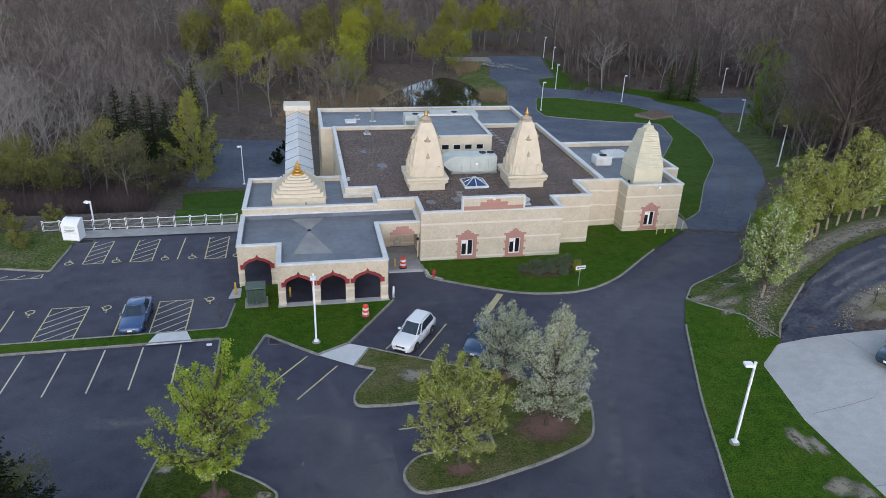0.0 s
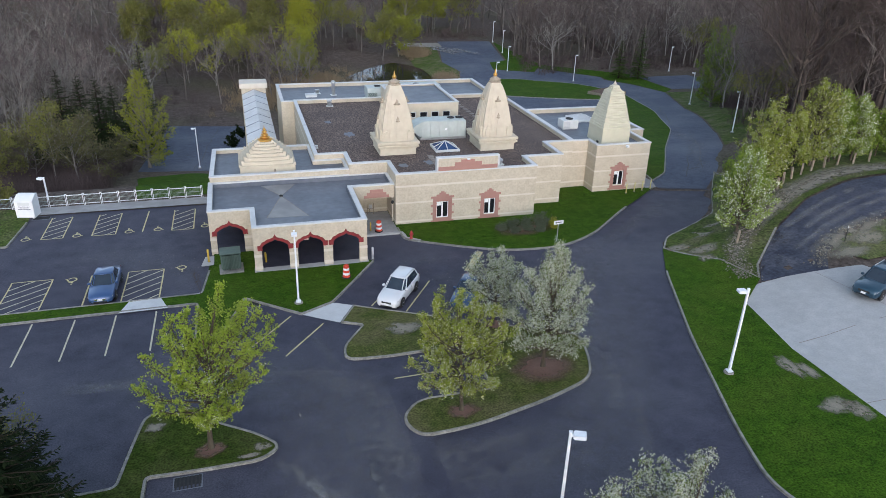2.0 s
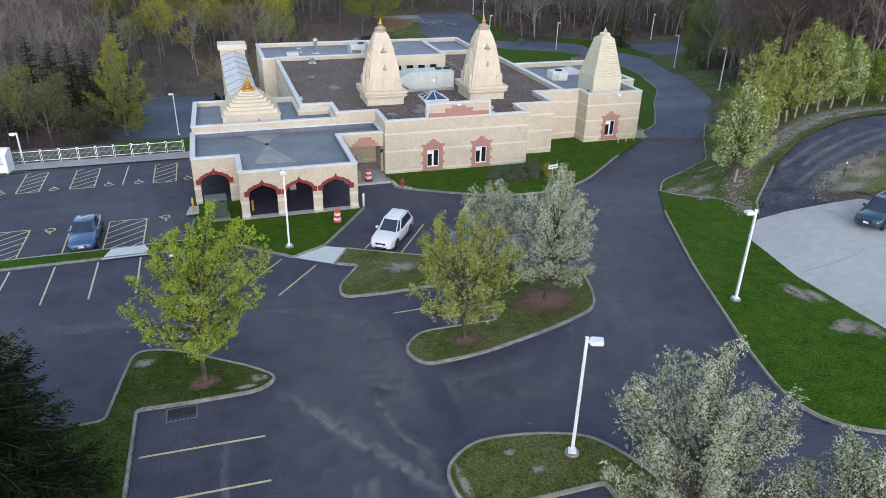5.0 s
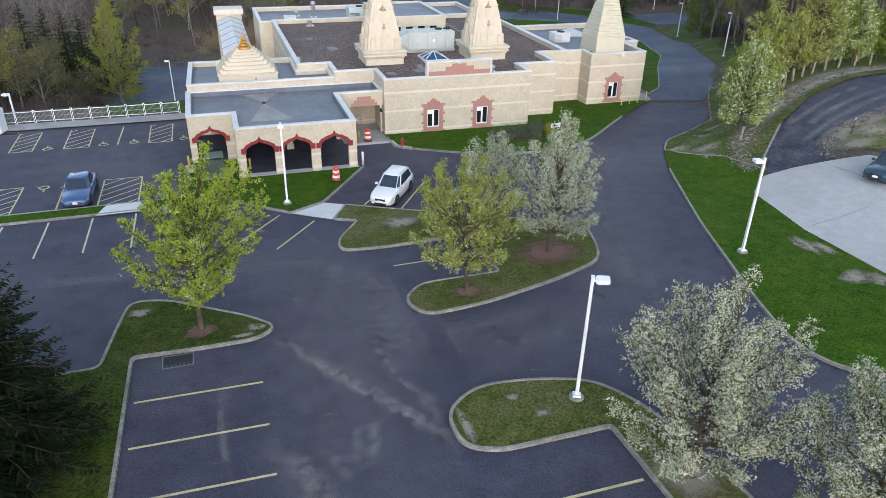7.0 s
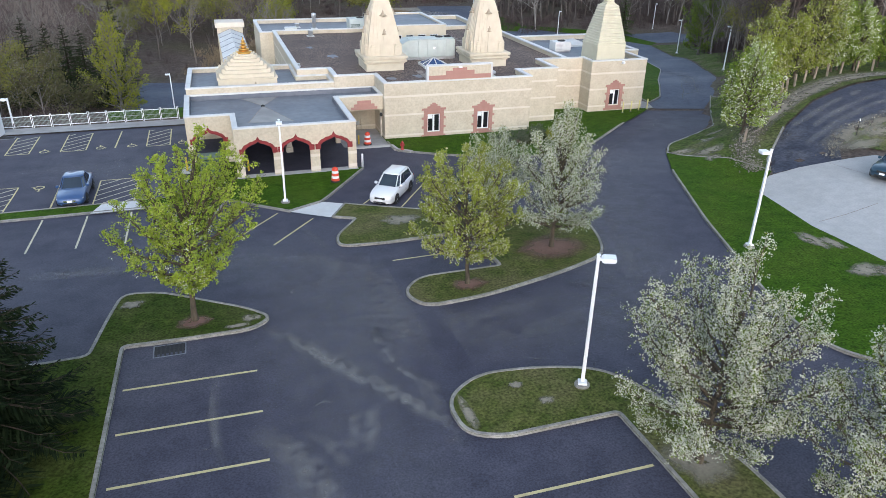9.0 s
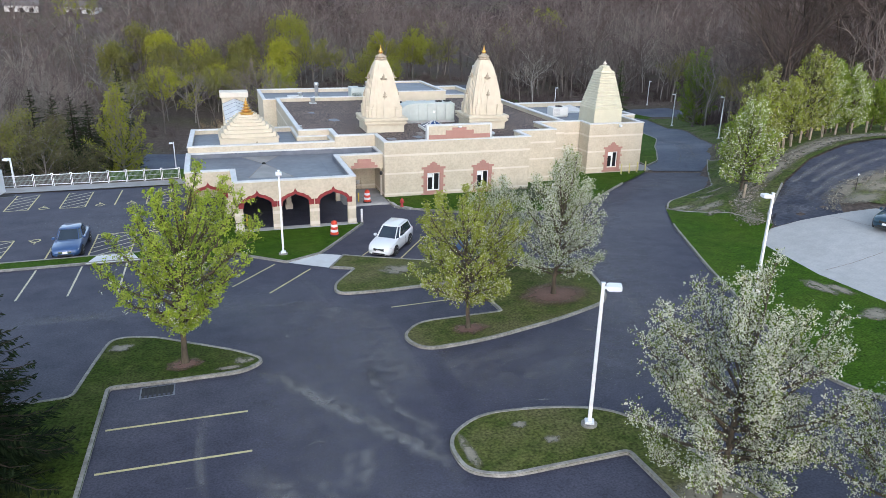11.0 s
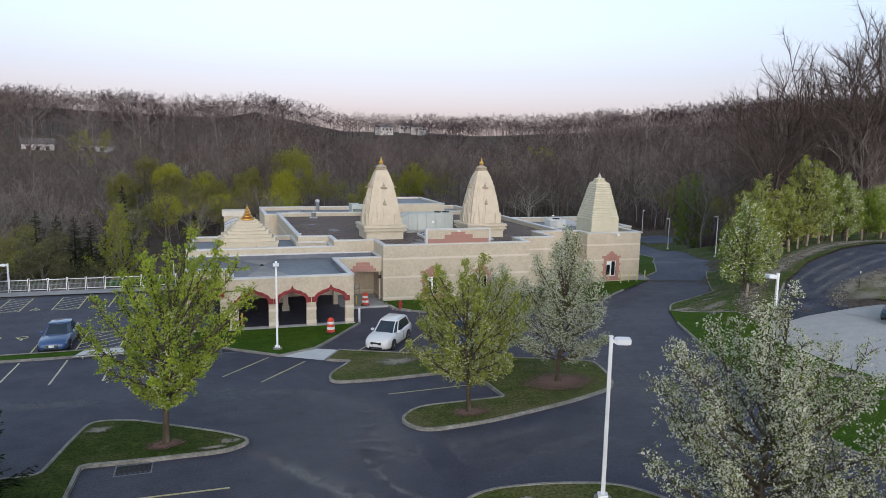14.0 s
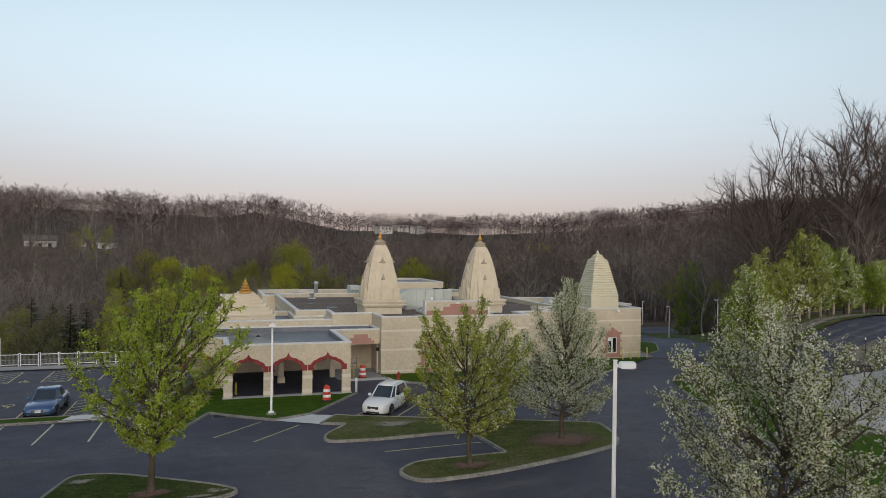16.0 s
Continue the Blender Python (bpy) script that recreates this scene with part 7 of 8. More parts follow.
def pear_tree(x, y, height, radius, seed, leaf, label, clusters=4000, per=7, size=0.07, lift=0.125, lean_x=0.0, crown_from=1.3, group="ornamental trees", bark=BARK, spread=0.05, crown="ovate", limbs=34, ragged=0.2, accent=None, fluff=0.05):
    """An ornamental tree: a trunk with ascending limbs that end on the crown's outline, side shoots and spurs with tufts of leaves."""
    rng = np.random.default_rng(seed)
    ob = root("tree", label, "tree", group, pose(x, y, land(x, y) + lift, 0, 0, 0))
    wood, tips, low = Heap(), [], []
    g = height / 8.0
    n = 12
    u = np.linspace(0, 1, n + 1)
    leader = np.stack([lean_x * u ** 2, 0 * u, -0.15 + (height * 0.93 + 0.15) * u], 1) + np.cumsum(rng.normal(0, 0.035, (n + 1, 3)), 0) * np.array([1, 1, 0]) * (u[:, None] > 0.15)
    wood.add(*tube(leader, (0.115 * (1 - u) ** 0.9 + 0.012 + 0.07 * np.exp(-u * 22)) * g, 9))
    reach, wide = CROWNS[crown]
    span = height - crown_from
    for i in range(limbs):
        v = ((i + 0.5) / limbs) ** 0.85
        az_ = 2 * np.pi * (i * 0.382 + rng.uniform(-0.07, 0.07))
        far_ = radius * np.interp(v, reach, wide) * (1 + ragged * rng.normal(0, 0.55))
        tip = np.array([np.cos(az_) * far_ + lean_x * v, np.sin(az_) * far_, crown_from + span * v * (1 + 0.05 * rng.normal())])
        z0 = max(crown_from * 0.8, min(crown_from + (tip[2] - crown_from) * 0.6 - far_ * 0.32, height * 0.85)) + rng.uniform(-0.1, 0.25)
        k = (z0 + 0.15) / (height * 0.93 + 0.15) * n
        start = np.array([np.interp(k, np.arange(n + 1), leader[:, c]) for c in range(3)])
        mid = start * 0.45 + tip * 0.55 + np.array([np.cos(az_), np.sin(az_), 0]) * far_ * 0.16 - np.array([0, 0, 0.10 * far_])
        m = 9
        q = np.linspace(0, 1, m + 1)[:, None]
        line = (1 - q) ** 2 * start + 2 * q * (1 - q) * mid + q * q * tip + np.cumsum(rng.normal(0, 0.028 * radius / 3, (m + 1, 3)), 0) * (q > 0)
        wood.add(*tube(line, (0.048 * (1 - q[:, 0]) ** 0.8 + 0.009) * g, 5))
        long_ = np.linalg.norm(tip - start)
        for s in range(2, m + 1):
            tan = line[s] - line[s - 1]
            tan /= np.linalg.norm(tan) + 1e-9
            for _ in range(3 if s < m else 4):
                d = tan * 0.7 + rng.normal(0, 0.6, 3) + np.array([0, 0, 0.35])
                ln = (0.12 + 0.24 * (1 - s / m)) * long_ * rng.uniform(0.5, 1.25)
                side = limb(rng, line[s], d / np.linalg.norm(d), ln, 4, 0.07, 0.10)
                wood.add(*tube(side[::2], np.array([0.017, 0.011, 0.004]) * g, 3))
                tips += [side[1] * 0.5 + side[2] * 0.5, side[2], side[2] * 0.5 + side[3] * 0.5, side[3], side[3] * 0.4 + side[4] * 0.6, side[4]]
                for _ in range(2):
                    b0 = side[rng.integers(1, 4)]
                    d2 = d + rng.normal(0, 0.8, 3)
                    tw = b0 + np.outer(np.array([0, 0.5, 1.0]), d2 / np.linalg.norm(d2) * ln * 0.4)
                    wood.add(*tube(tw[::2], np.array([0.008, 0.003]) * g, 3))
                    tips += [tw[1], tw[2]]
        tips += list(line[3:])
    t_ = new("trunk", wood.mesh("trunk", bark, True))
    t_.parent = ob
    tips = np.array(tips)
    keep = rng.choice(len(tips), min(clusters, len(tips)), replace=False)
    cen = tips[keep] + rng.normal(0, fluff, (len(keep), 3))
    if accent:
        # fading blossom still hangs low inside the crown
        inner = (rng.uniform(0, 1, len(cen)) < 0.2 * np.clip(1.25 - (cen[:, 2] - crown_from) / span * 1.6, 0, 1))
        h_ = Heap()
        h_.add(*leaves(rng, cen[inner], per, spread, size * 0.8))
        b_ = new("blossom", h_.mesh("blossom", accent))
        b_.parent = ob
        tagged(b_, "white blossom among the lower leaves")
        cen = cen[~inner]
    h_ = Heap()
    h_.add(*leaves(rng, cen, per, spread, size))
    c_ = new("crown", h_.mesh("crown", leaf))
    c_.parent = ob
    return ob


pear_tree(-5.42, 29.85, 8.4, 2.75, 11, LEAF_LIME, "lime green young tree with fanning limbs on the kerbed island", 5000, 8, 0.085, lean_x=1.1, spread=0.055, crown="vase", crown_from=1.7, limbs=42, ragged=0.28, accent=BLOSSOM)
pear_tree(7.8, 29.65, 7.0, 2.85, 23, LEAF_SPRING, "pale spring green tree with fading blossom on the island", 4800, 8, 0.08, lean_x=-0.4, spread=0.055, crown="vase", crown_from=1.45, limbs=40, ragged=0.28, accent=BLOSSOM)
pear_tree(13.9, 32.55, 8.0, 2.25, 37, BLOSSOM, "white blossoming tree in a ring of mulch", 5200, 7, 0.075, crown_from=1.5, lean_x=0.2, spread=0.06, crown="ovate", fluff=0.12)
pear_tree(12.8, 38.45, 5.6, 1.9, 41, BLOSSOM, "smaller white blossoming tree beside the parked cars", 3000, 7, 0.075, crown_from=0.9, spread=0.06, crown="round", limbs=26, fluff=0.12)
pear_tree(10.62, 14.6, 7.3, 2.6, 53, BLOSSOM, "large white blossoming tree on the kerbed island", 7600, 9, 0.058, crown_from=1.45, lean_x=0.2, spread=0.042, crown="round", limbs=44, fluff=0.11)
pear_tree(13.6, 10.5, 7.0, 2.5, 61, BLOSSOM, "white blossoming tree at the edge of the road", 6000, 9, 0.058, crown_from=1.5, spread=0.042, crown="ovate", limbs=40, fluff=0.11)
ROW = [(37.2, 45.6, 8.3, 2.3, 2, "ovate"), (47.6, 55.8, 9.6, 2.7, 1, "ovate"), (41.0, 50.4, 6.6, 2.2, 0, "round"), (44.4, 52.6, 7.6, 2.2, 1, "ovate"), (49.5, 54.2, 9.1, 1.8, 1, "ovate"), (51.6, 54.2, 12.0, 2.3, 1, "ovate"), (53.9, 54.3, 10.5, 1.4, 2, "ovate"), (55.2, 54.9, 10.3, 1.4, 0, "ovate"), (56.5, 54.1, 10.0, 1.6, 2, "ovate"), (57.7, 55.3, 9.9, 1.5, 0, "ovate"), (60.7, 55.2, 8.5, 1.7, 0, "ovate"), (62.6, 55.6, 8.6, 1.5, 2, "ovate"), (64.8, 56.6, 8.8, 1.8, 1, "ovate")]
for i, (x, y, top, r, k, form) in enumerate(ROW):
    pear_tree(x, y, top - land(x, y), r, 100 + i, (LEAF_MID, LEAF_SPRING, BLOSSOM_GREEN)[k], ("fresh green tree in the row along the bank", "pale spring green tree in the row along the bank", "green tree with fading white blossom in the row along the bank")[k], 1650, 6, 0.127, group="trees along the bank", crown_from=0.75, spread=0.10, crown=form, limbs=28, fluff=0.12)


def conifer(x, y, height, radius, seed, label, n=46, lift=0.05, needle=NEEDLE):
    """A spruce: whorls of drooping boughs with needle sprays."""
    rng = np.random.default_rng(seed)
    ob = root("conifer", label, "tree", "conifers", pose(x, y, land(x, y) + lift))
    wood = Heap()
    u = np.linspace(0, 1, 8)
    wood.add(*tube(np.stack([0 * u, 0 * u, -0.2 + (height + 0.2) * u], 1), 0.02 + 0.2 * (1 - u) * height / 10, 8))
    side_v, count = [], 0
    tiers = max(12, int(height / 0.34))
    for i in range(tiers):
        zt = height * (0.05 + 0.94 * i / tiers)
        boughs = max(4, int(n / 9 * (1 - 0.55 * i / tiers)))
        for j in range(boughs):
            z = zt + rng.uniform(-0.2, 0.2)
            ln = radius * (1 - z / height) ** 0.85 * rng.uniform(0.6, 1.12) + 0.15
            a = rng.uniform(0, 2 * np.pi)
            b = limb(rng, (0, 0, z), (np.cos(a), np.sin(a), 0.15 + 0.3 * i / tiers), ln, 6, -0.10 + 0.06 * i / tiers, 0.05)
            b[-1, 2] += 0.08 * ln
            wood.add(*tube(b, np.linspace(0.032, 0.006, 7) * radius / 3, 3))
            across = np.array([-np.sin(a), np.cos(a), 0.0])
            out = np.array([np.cos(a), np.sin(a), 0.0])
            m = max(10, int(ln * 24))
            u_ = rng.uniform(0.1, 1.0, m)
            base = np.stack([np.interp(u_ * 6, np.arange(7), b[:, k]) for k in range(3)], 1)
            sgn = rng.choice([-1.0, 1.0], m)[:, None]
            wide = (0.24 * ln * (1.05 - u_) + 0.10)[:, None] * rng.uniform(0.5, 1.2, (m, 1))
            d = across * sgn * wide + out * wide * 0.9 + np.array([0, 0, -0.3]) * wide * rng.uniform(-0.3, 2.0, (m, 1))
            nrm = np.cross(d, np.array([0, 0, 1.0])) + rng.normal(0, 0.5, (m, 3)) * wide
            nrm = nrm / (np.linalg.norm(nrm, axis=1)[:, None] + 1e-9) * rng.uniform(0.025, 0.05, (m, 1))
            side_v.append(np.stack([base - nrm * 0.6, base + d * 0.55 - nrm, base + d, base + d * 0.5 + nrm], 1).reshape(-1, 3))
            count += m
    t_ = new("trunk", wood.mesh("trunk", BARK_SPRUCE))
    t_.parent = ob
    h_ = Heap()
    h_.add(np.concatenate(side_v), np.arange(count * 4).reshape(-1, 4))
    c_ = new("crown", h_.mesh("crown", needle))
    c_.parent = ob
    return ob


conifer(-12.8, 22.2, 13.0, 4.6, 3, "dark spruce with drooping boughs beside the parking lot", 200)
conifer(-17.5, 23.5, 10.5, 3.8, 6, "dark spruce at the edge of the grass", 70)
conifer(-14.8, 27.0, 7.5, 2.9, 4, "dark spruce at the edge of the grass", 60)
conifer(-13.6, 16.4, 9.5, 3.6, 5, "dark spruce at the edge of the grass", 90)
for i, (x, y, top, r) in enumerate(((-31, 128, 1.0, 4.6), (-28, 128, 0.2, 4.6), (-25.2, 127, 0.0, 4.6), (-22.5, 125, -0.6, 4.6), (-17.6, 125, 5.2, 4.0), (-20.2, 127, -1.0, 4.2), (-34, 131, -2.6, 3.8), (-27, 124, -4.0, 3.6), (-23.6, 123, -4.6, 3.4), (-33, 122, -4.5, 3.2))):
    conifer(x, y, top - land(x, y), r, 20 + i, "dark evergreen at the edge of the bare woods", 60, needle=NEEDLE_FAR)
for i, (x, y, top, r) in enumerate(((97, 162, 2.2, 3.4), (92.5, 164, -1.5, 3.4))):
    conifer(x, y, top - land(x, y), r, 40 + i, "bright green pine at the foot of the woods", 60, needle=NEEDLE_PINE)


# ---- bare woods ----
def bare_proto(seed, height, nb_, subs, twigs, twig_w, spread=1.0, stout=1.0, coarse=False):
    """A leafless tree: trunk, ascending limbs, forking branches and fine twigs fanning to a rounded crown. Returns vertices, triangles and the number of woody triangles."""
    rng = np.random.default_rng(seed)
    h = Heap()
    starts, ways = [], []

    def tri(v, f):
        f = np.asarray(f)
        h.add(v, np.concatenate([f[:, [0, 1, 2]], f[:, [0, 2, 3]]]))

    trunk = limb(rng, (0, 0, -0.5), (0, 0, 1), height * 0.74, 7, 0.12, 0.07)
    tri(*tube(trunk, np.array([0.19, 0.155, 0.14, 0.12, 0.10, 0.075, 0.05, 0.025]) * stout * height / 16, 4 if coarse else 5))
    for i in range(nb_):
        at = 0.32 + 0.66 * (i + rng.uniform(0, 0.9)) / nb_
        root_ = np.array([np.interp(at * 7, np.arange(8), trunk[:, k]) for k in range(3)])
        a = i * 2.4 + rng.uniform(-0.6, 0.6)
        d = np.array([np.cos(a), np.sin(a), rng.uniform(0.75, 1.7) / spread ** 2])
        ln = height * (0.56 - 0.30 * at) * rng.uniform(0.75, 1.15) * spread
        b = limb(rng, root_, d / np.linalg.norm(d), ln, 3 if coarse else 5, 0.06, 0.15)
        tri(*tube(b, np.linspace(0.085, 0.016, len(b)) * (1.1 - 0.5 * at) * stout * height / 16, 3))
        for j in range(subs):
            q = 0.25 + 0.75 * (j + rng.uniform(0, 1)) / subs
            s0 = np.array([np.interp(q * (len(b) - 1), np.arange(len(b)), b[:, k]) for k in range(3)])
            tan = b[-1] - b[0]
            d2 = tan / np.linalg.norm(tan) + rng.normal(0, 0.6, 3) + np.array([0, 0, 0.1])
            l2 = ln * (0.62 - 0.3 * q) * rng.uniform(0.7, 1.2)
            s = limb(rng, s0, d2 / np.linalg.norm(d2), l2, 1 if coarse else 2, 0.10, 0.14)
            tri(*tube(s, np.linspace(0.030, 0.009, len(s)) * stout * height / 16, 3))
            for p in np.linspace(0.25, 1.0, 5):
                starts.append(np.array([np.interp(p * (len(s) - 1), np.arange(len(s)), s[:, k]) for k in range(3)]))
                ways.append((s[-1] - s[0]) / (np.linalg.norm(s[-1] - s[0]) + 1e-9))
    wooden = sum(len(f) for f in h.f)
    starts, ways = np.array(starts), np.array(ways)
    k = rng.integers(0, len(starts), twigs)
    e = starts[k]
    d = ways[k] * 0.8 + rng.normal(0, 0.6, (twigs, 3)) + np.array([0, 0, 0.15])
    d /= np.linalg.norm(d, axis=1)[:, None]
    ln = rng.uniform(0.5, 1.35, twigs)[:, None] * height / 16
    s = np.cross(d, rng.normal(0, 1, (twigs, 3)))
    s /= np.linalg.norm(s, axis=1)[:, None] + 1e-9
    v = np.stack([e - s * twig_w, e + s * twig_w, e + d * ln], 1).reshape(-1, 3)
    h.add(v, np.arange(twigs * 3).reshape(-1, 3))
    return np.concatenate(h.v), np.concatenate(h.f), wooden


def plant(name, protos, spots, material, label, category="woods", bark=None):
    """Many trees joined into one stand, each with a tone of its own; spots: (x, y, height factor)."""
    rng = np.random.default_rng(len(spots))
    h, kinds, tone = Heap(), [], []
    for i, (x, y, s) in enumerate(spots):
        v, f, wooden = protos[i % len(protos)]
        kinds.append(np.r_[np.ones(wooden, np.int32), np.zeros(len(f) - wooden, np.int32)])
        tone.append(np.full(len(v), rng.uniform() ** 1.6, np.float32))
        a = rng.uniform(0, 2 * np.pi)
        c, sn = np.cos(a), np.sin(a)
        w_ = s * rng.uniform(0.85, 1.15)
        h.add(np.stack([(v[:, 0] * c - v[:, 1] * sn) * w_ + x, (v[:, 0] * sn + v[:, 1] * c) * w_ + y, v[:, 2] * s + land(x, y)], 1), f)
    me = h.mesh(name, material)
    me.attributes.new("tone", "FLOAT", "POINT").data.foreach_set("value", np.concatenate(tone))
    if bark:
        me.materials.append(bark)
        me.polygons.foreach_set("material_index", np.concatenate(kinds))
    return tagged(new(name, me), label, category, kind="stuff")


def clear(x, y):
    """Whether a tree may stand here: off the lots, roads, lawns, pond and building."""
    if y < 80 and x > -27 and x < 60:
        return False
    if -21 < x < 50 and y < 148 and (x > -6 or y < 112 or x < 3):
        return False
    if 30 < x < 95 and y < 172 and x < 54 + 0.6 * (y - 60):
        return False
    if 45 < x < 88 and 160 < y < 226 and abs(x - (56 + (y - 178) * 0.27)) < 15:
        return False
    if ((x - 34) / 17) ** 2 + ((y - 177) / 28) ** 2 < 1.0 or (8 < x < 60 and y < 155):
        return False
    if -28 < x < 50 and 140 < y < 226 and int(abs(x) * 73 + y * 137) % 10 > (1 if x < 30 else 3):
        return False
    if 90 < x < 124 and 136 < y < 170:
        return False
    if x >= 60 and y < 64 + 0.2 * max(0, 75 - x):
        return False
    return True


rng = np.random.default_rng(77)


def scatter(count, a0, a1, r0, r1, s0, s1, bias=1.0):
    """Spots over a fan of bearings a0..a1 (x over y) and distances r0..r1."""
    out = []
    while len(out) < count:
        a, r = rng.uniform(a0, a1), r0 + (r1 - r0) * rng.uniform() ** bias
        th = math.atan(a)
        x, y = r * math.sin(th), r * math.cos(th)
        if clear(x, y):
            out.append((x, y, rng.uniform(s0, s1)))
    return out


NEAR = [bare_proto(200 + i, 16, 9, 6, 430, 0.016, 1.0) for i in range(6)]
PALE = [bare_proto(300 + i, 16, 11, 7, 520, 0.014, 1.05) for i in range(4)]
MID = [bare_proto(400 + i, 17, 8, 3, 330, 0.038, 1.15, 1.1, True) for i in range(6)]
FAR = [bare_proto(500 + i, 15, 7, 3, 270, 0.07, 1.7, 0.9, True) for i in range(6)]
TALL = [bare_proto(600 + i, 17, 10, 9, 2400, 0.009, 1.25, 1.25) for i in range(5)]
plant("bare_woods", NEAR, scatter(330, -0.45, 1.3, 128, 215, 0.75, 1.2) + scatter(50, -0.05, 0.09, 205, 300, 0.9, 1.3) + scatter(120, 0.28, 0.75, 205, 300, 0.9, 1.3), TWIG, "dense leafless brown woods behind the lots", bark=TRUNK_BROWN)
plant("bare_woods", NEAR, scatter(90, 0.72, 1.35, 100, 150, 0.8, 1.25), TWIG, "leafless brown woods behind the bank", bark=TRUNK_BROWN)
plant("bare_woods", PALE, scatter(80, -0.45, 0.25, 130, 250, 0.75, 1.2) + scatter(40, 0.3, 1.3, 140, 230, 0.75, 1.1), TWIG_GREY, "pale grey leafless trees among the woods", bark=TRUNK_PALE)
plant("bare_woods", MID, scatter(860, -0.45, 1.35, 205, 430, 1.0, 1.45), TWIG, "leafless brown woods on the hillsides", bark=TRUNK_BROWN)
plant("far_woods", FAR, scatter(1000, -0.5, 1.4, 370, 560, 0.85, 1.15) + scatter(850, -0.5, 1.4, 560, 650, 0.95, 1.25) + scatter(900, -0.5, 1.4, 585, 625, 0.4, 0.75), TWIG_FAR, "distant leafless woods along the ridges")
plant("bare_trees", TALL, [(66, 74, 1.1), (70, 76.5, 1.45), (73.5, 79, 1.65), (76, 84, 1.5), (78, 72, 1.5), (80, 76, 1.6), (86, 79, 1.7), (92, 82, 1.85), (97, 79, 1.8), (89, 73, 1.5), (102, 88, 1.9), (95, 92, 1.3), (109, 86, 1.6), (105, 76, 1.5), (113, 96, 1.5), (107, 104, 1.4), (90, 101, 1.3)], TWIG_DARK, "tall leafless trees rising over the bank", bark=TRUNK_DARK)
plant("bare_trees", PALE, [(-39.5, 109, 1.1), (-43.2, 115, 1.2), (-37.6, 113, 1.05), (-34.2, 115, 0.85), (-46, 112, 1.15), (-42, 122, 1.2), (-49, 120, 1.2), (-36, 121, 1.1)], TWIG_GREY, "pale leafless trees beyond the parking lot", bark=TRUNK_PALE)


# ---- trees in first leaf, shrubs, reeds ----
def leafy(x, y, height, radius, seed, leaf, label, per=5, size=0.3, n=420, spread=0.35, group="trees in first leaf", bark=BARK_GREY):
    """A looser tree in first leaf, seen from further off."""
    r2 = np.random.default_rng(seed)
    ob = root("tree", label, "tree", group, pose(x, y, land(x, y)))
    v, f, wooden = bare_proto(seed, height, 9, 6, 260, 0.012, 1.9 * radius / (0.45 * height))
    me = np_mesh("trunk", v, f)
    me.materials.append(bark)
    t_ = new("trunk", me)
    t_.parent = ob
    ends = v[-260 * 3:]
    cen = ends[r2.integers(0, len(ends), n)] + r2.normal(0, 0.2, (n, 3))
    h_ = Heap()
    h_.add(*leaves(r2, cen, per, spread, size))
    c_ = new("crown", h_.mesh("crown", leaf))
    c_.parent = ob
    return ob


SLENDER = "slender tree in first pale leaf at the edge of the woods"
for i, (x, y, h, r, m, n) in enumerate(((-28, 103.5, 12.4, 3.0, LEAF_BUD, 420), (-24.2, 99, 12.0, 2.8, LEAF_DULL, 360), (-26, 108, 8.0, 3.2, LEAF_DULL, 500), (-22.6, 104, 7.0, 3.0, LEAF_DULL, 500), (-31, 106, 8.0, 3.2, LEAF_DULL, 500), (-40, 106, 9.0, 3.4, LEAF_BUD, 800), (-45, 108, 10.0, 3.8, LEAF_BUD, 900), (-35, 104, 8.0, 3.0, LEAF_BUD, 600), (-42, 100, 7.0, 3.0, LEAF_BUD, 600),
                                        (72, 86, 12, 3.2, LEAF_BUD, 420), (104, 110, 14, 4.2, LEAF_BUD, 500), (114, 106, 15, 4.2, LEAF_BUD, 420),
                                        (43, 203, 12, 4.4, LEAF_DULLGREEN, 800), (14, 188, 10, 3.8, LEAF_DULLGREEN, 600), (38, 201, 13, 4.2, LEAF_BUD, 600), (62, 235, 15, 4.8, LEAF_DULLGREEN, 900), (54, 238, 14, 4.2, LEAF_DULLGREEN, 700), (72, 240, 14, 4.6, LEAF_BUD, 500), (10, 174, 10, 3.6, LEAF_BUD, 500), (0, 186, 12, 4, LEAF_BUD, 550), (14, 196, 13, 4.2, LEAF_YELLOW, 600), (3, 204, 13, 4.2, LEAF_BUD, 600), (-10, 200, 14, 4.6, LEAF_BUD, 600), (-22, 176, 13, 4.2, LEAF_BUD, 400), (-14, 186, 13, 4.2, LEAF_YELLOW, 500), (26, 216, 14, 5, LEAF_BUD, 600), (122, 172, 13, 4.2, LEAF_BUD, 300), (96, 320, 15, 5, LEAF_BUD, 500), (-2, 196, 12, 4.0, LEAF_YELLOW, 500), (-48, 290, 16, 6, LEAF_DULLGREEN, 500), (154, 330, 15, 5, LEAF_DULLGREEN, 400))):
    leafy(x, y, h, r, 700 + i, m, SLENDER, 5, 0.22 if y < 130 else 0.36, int(n * 1.6), 0.28 if y < 130 else 0.4)


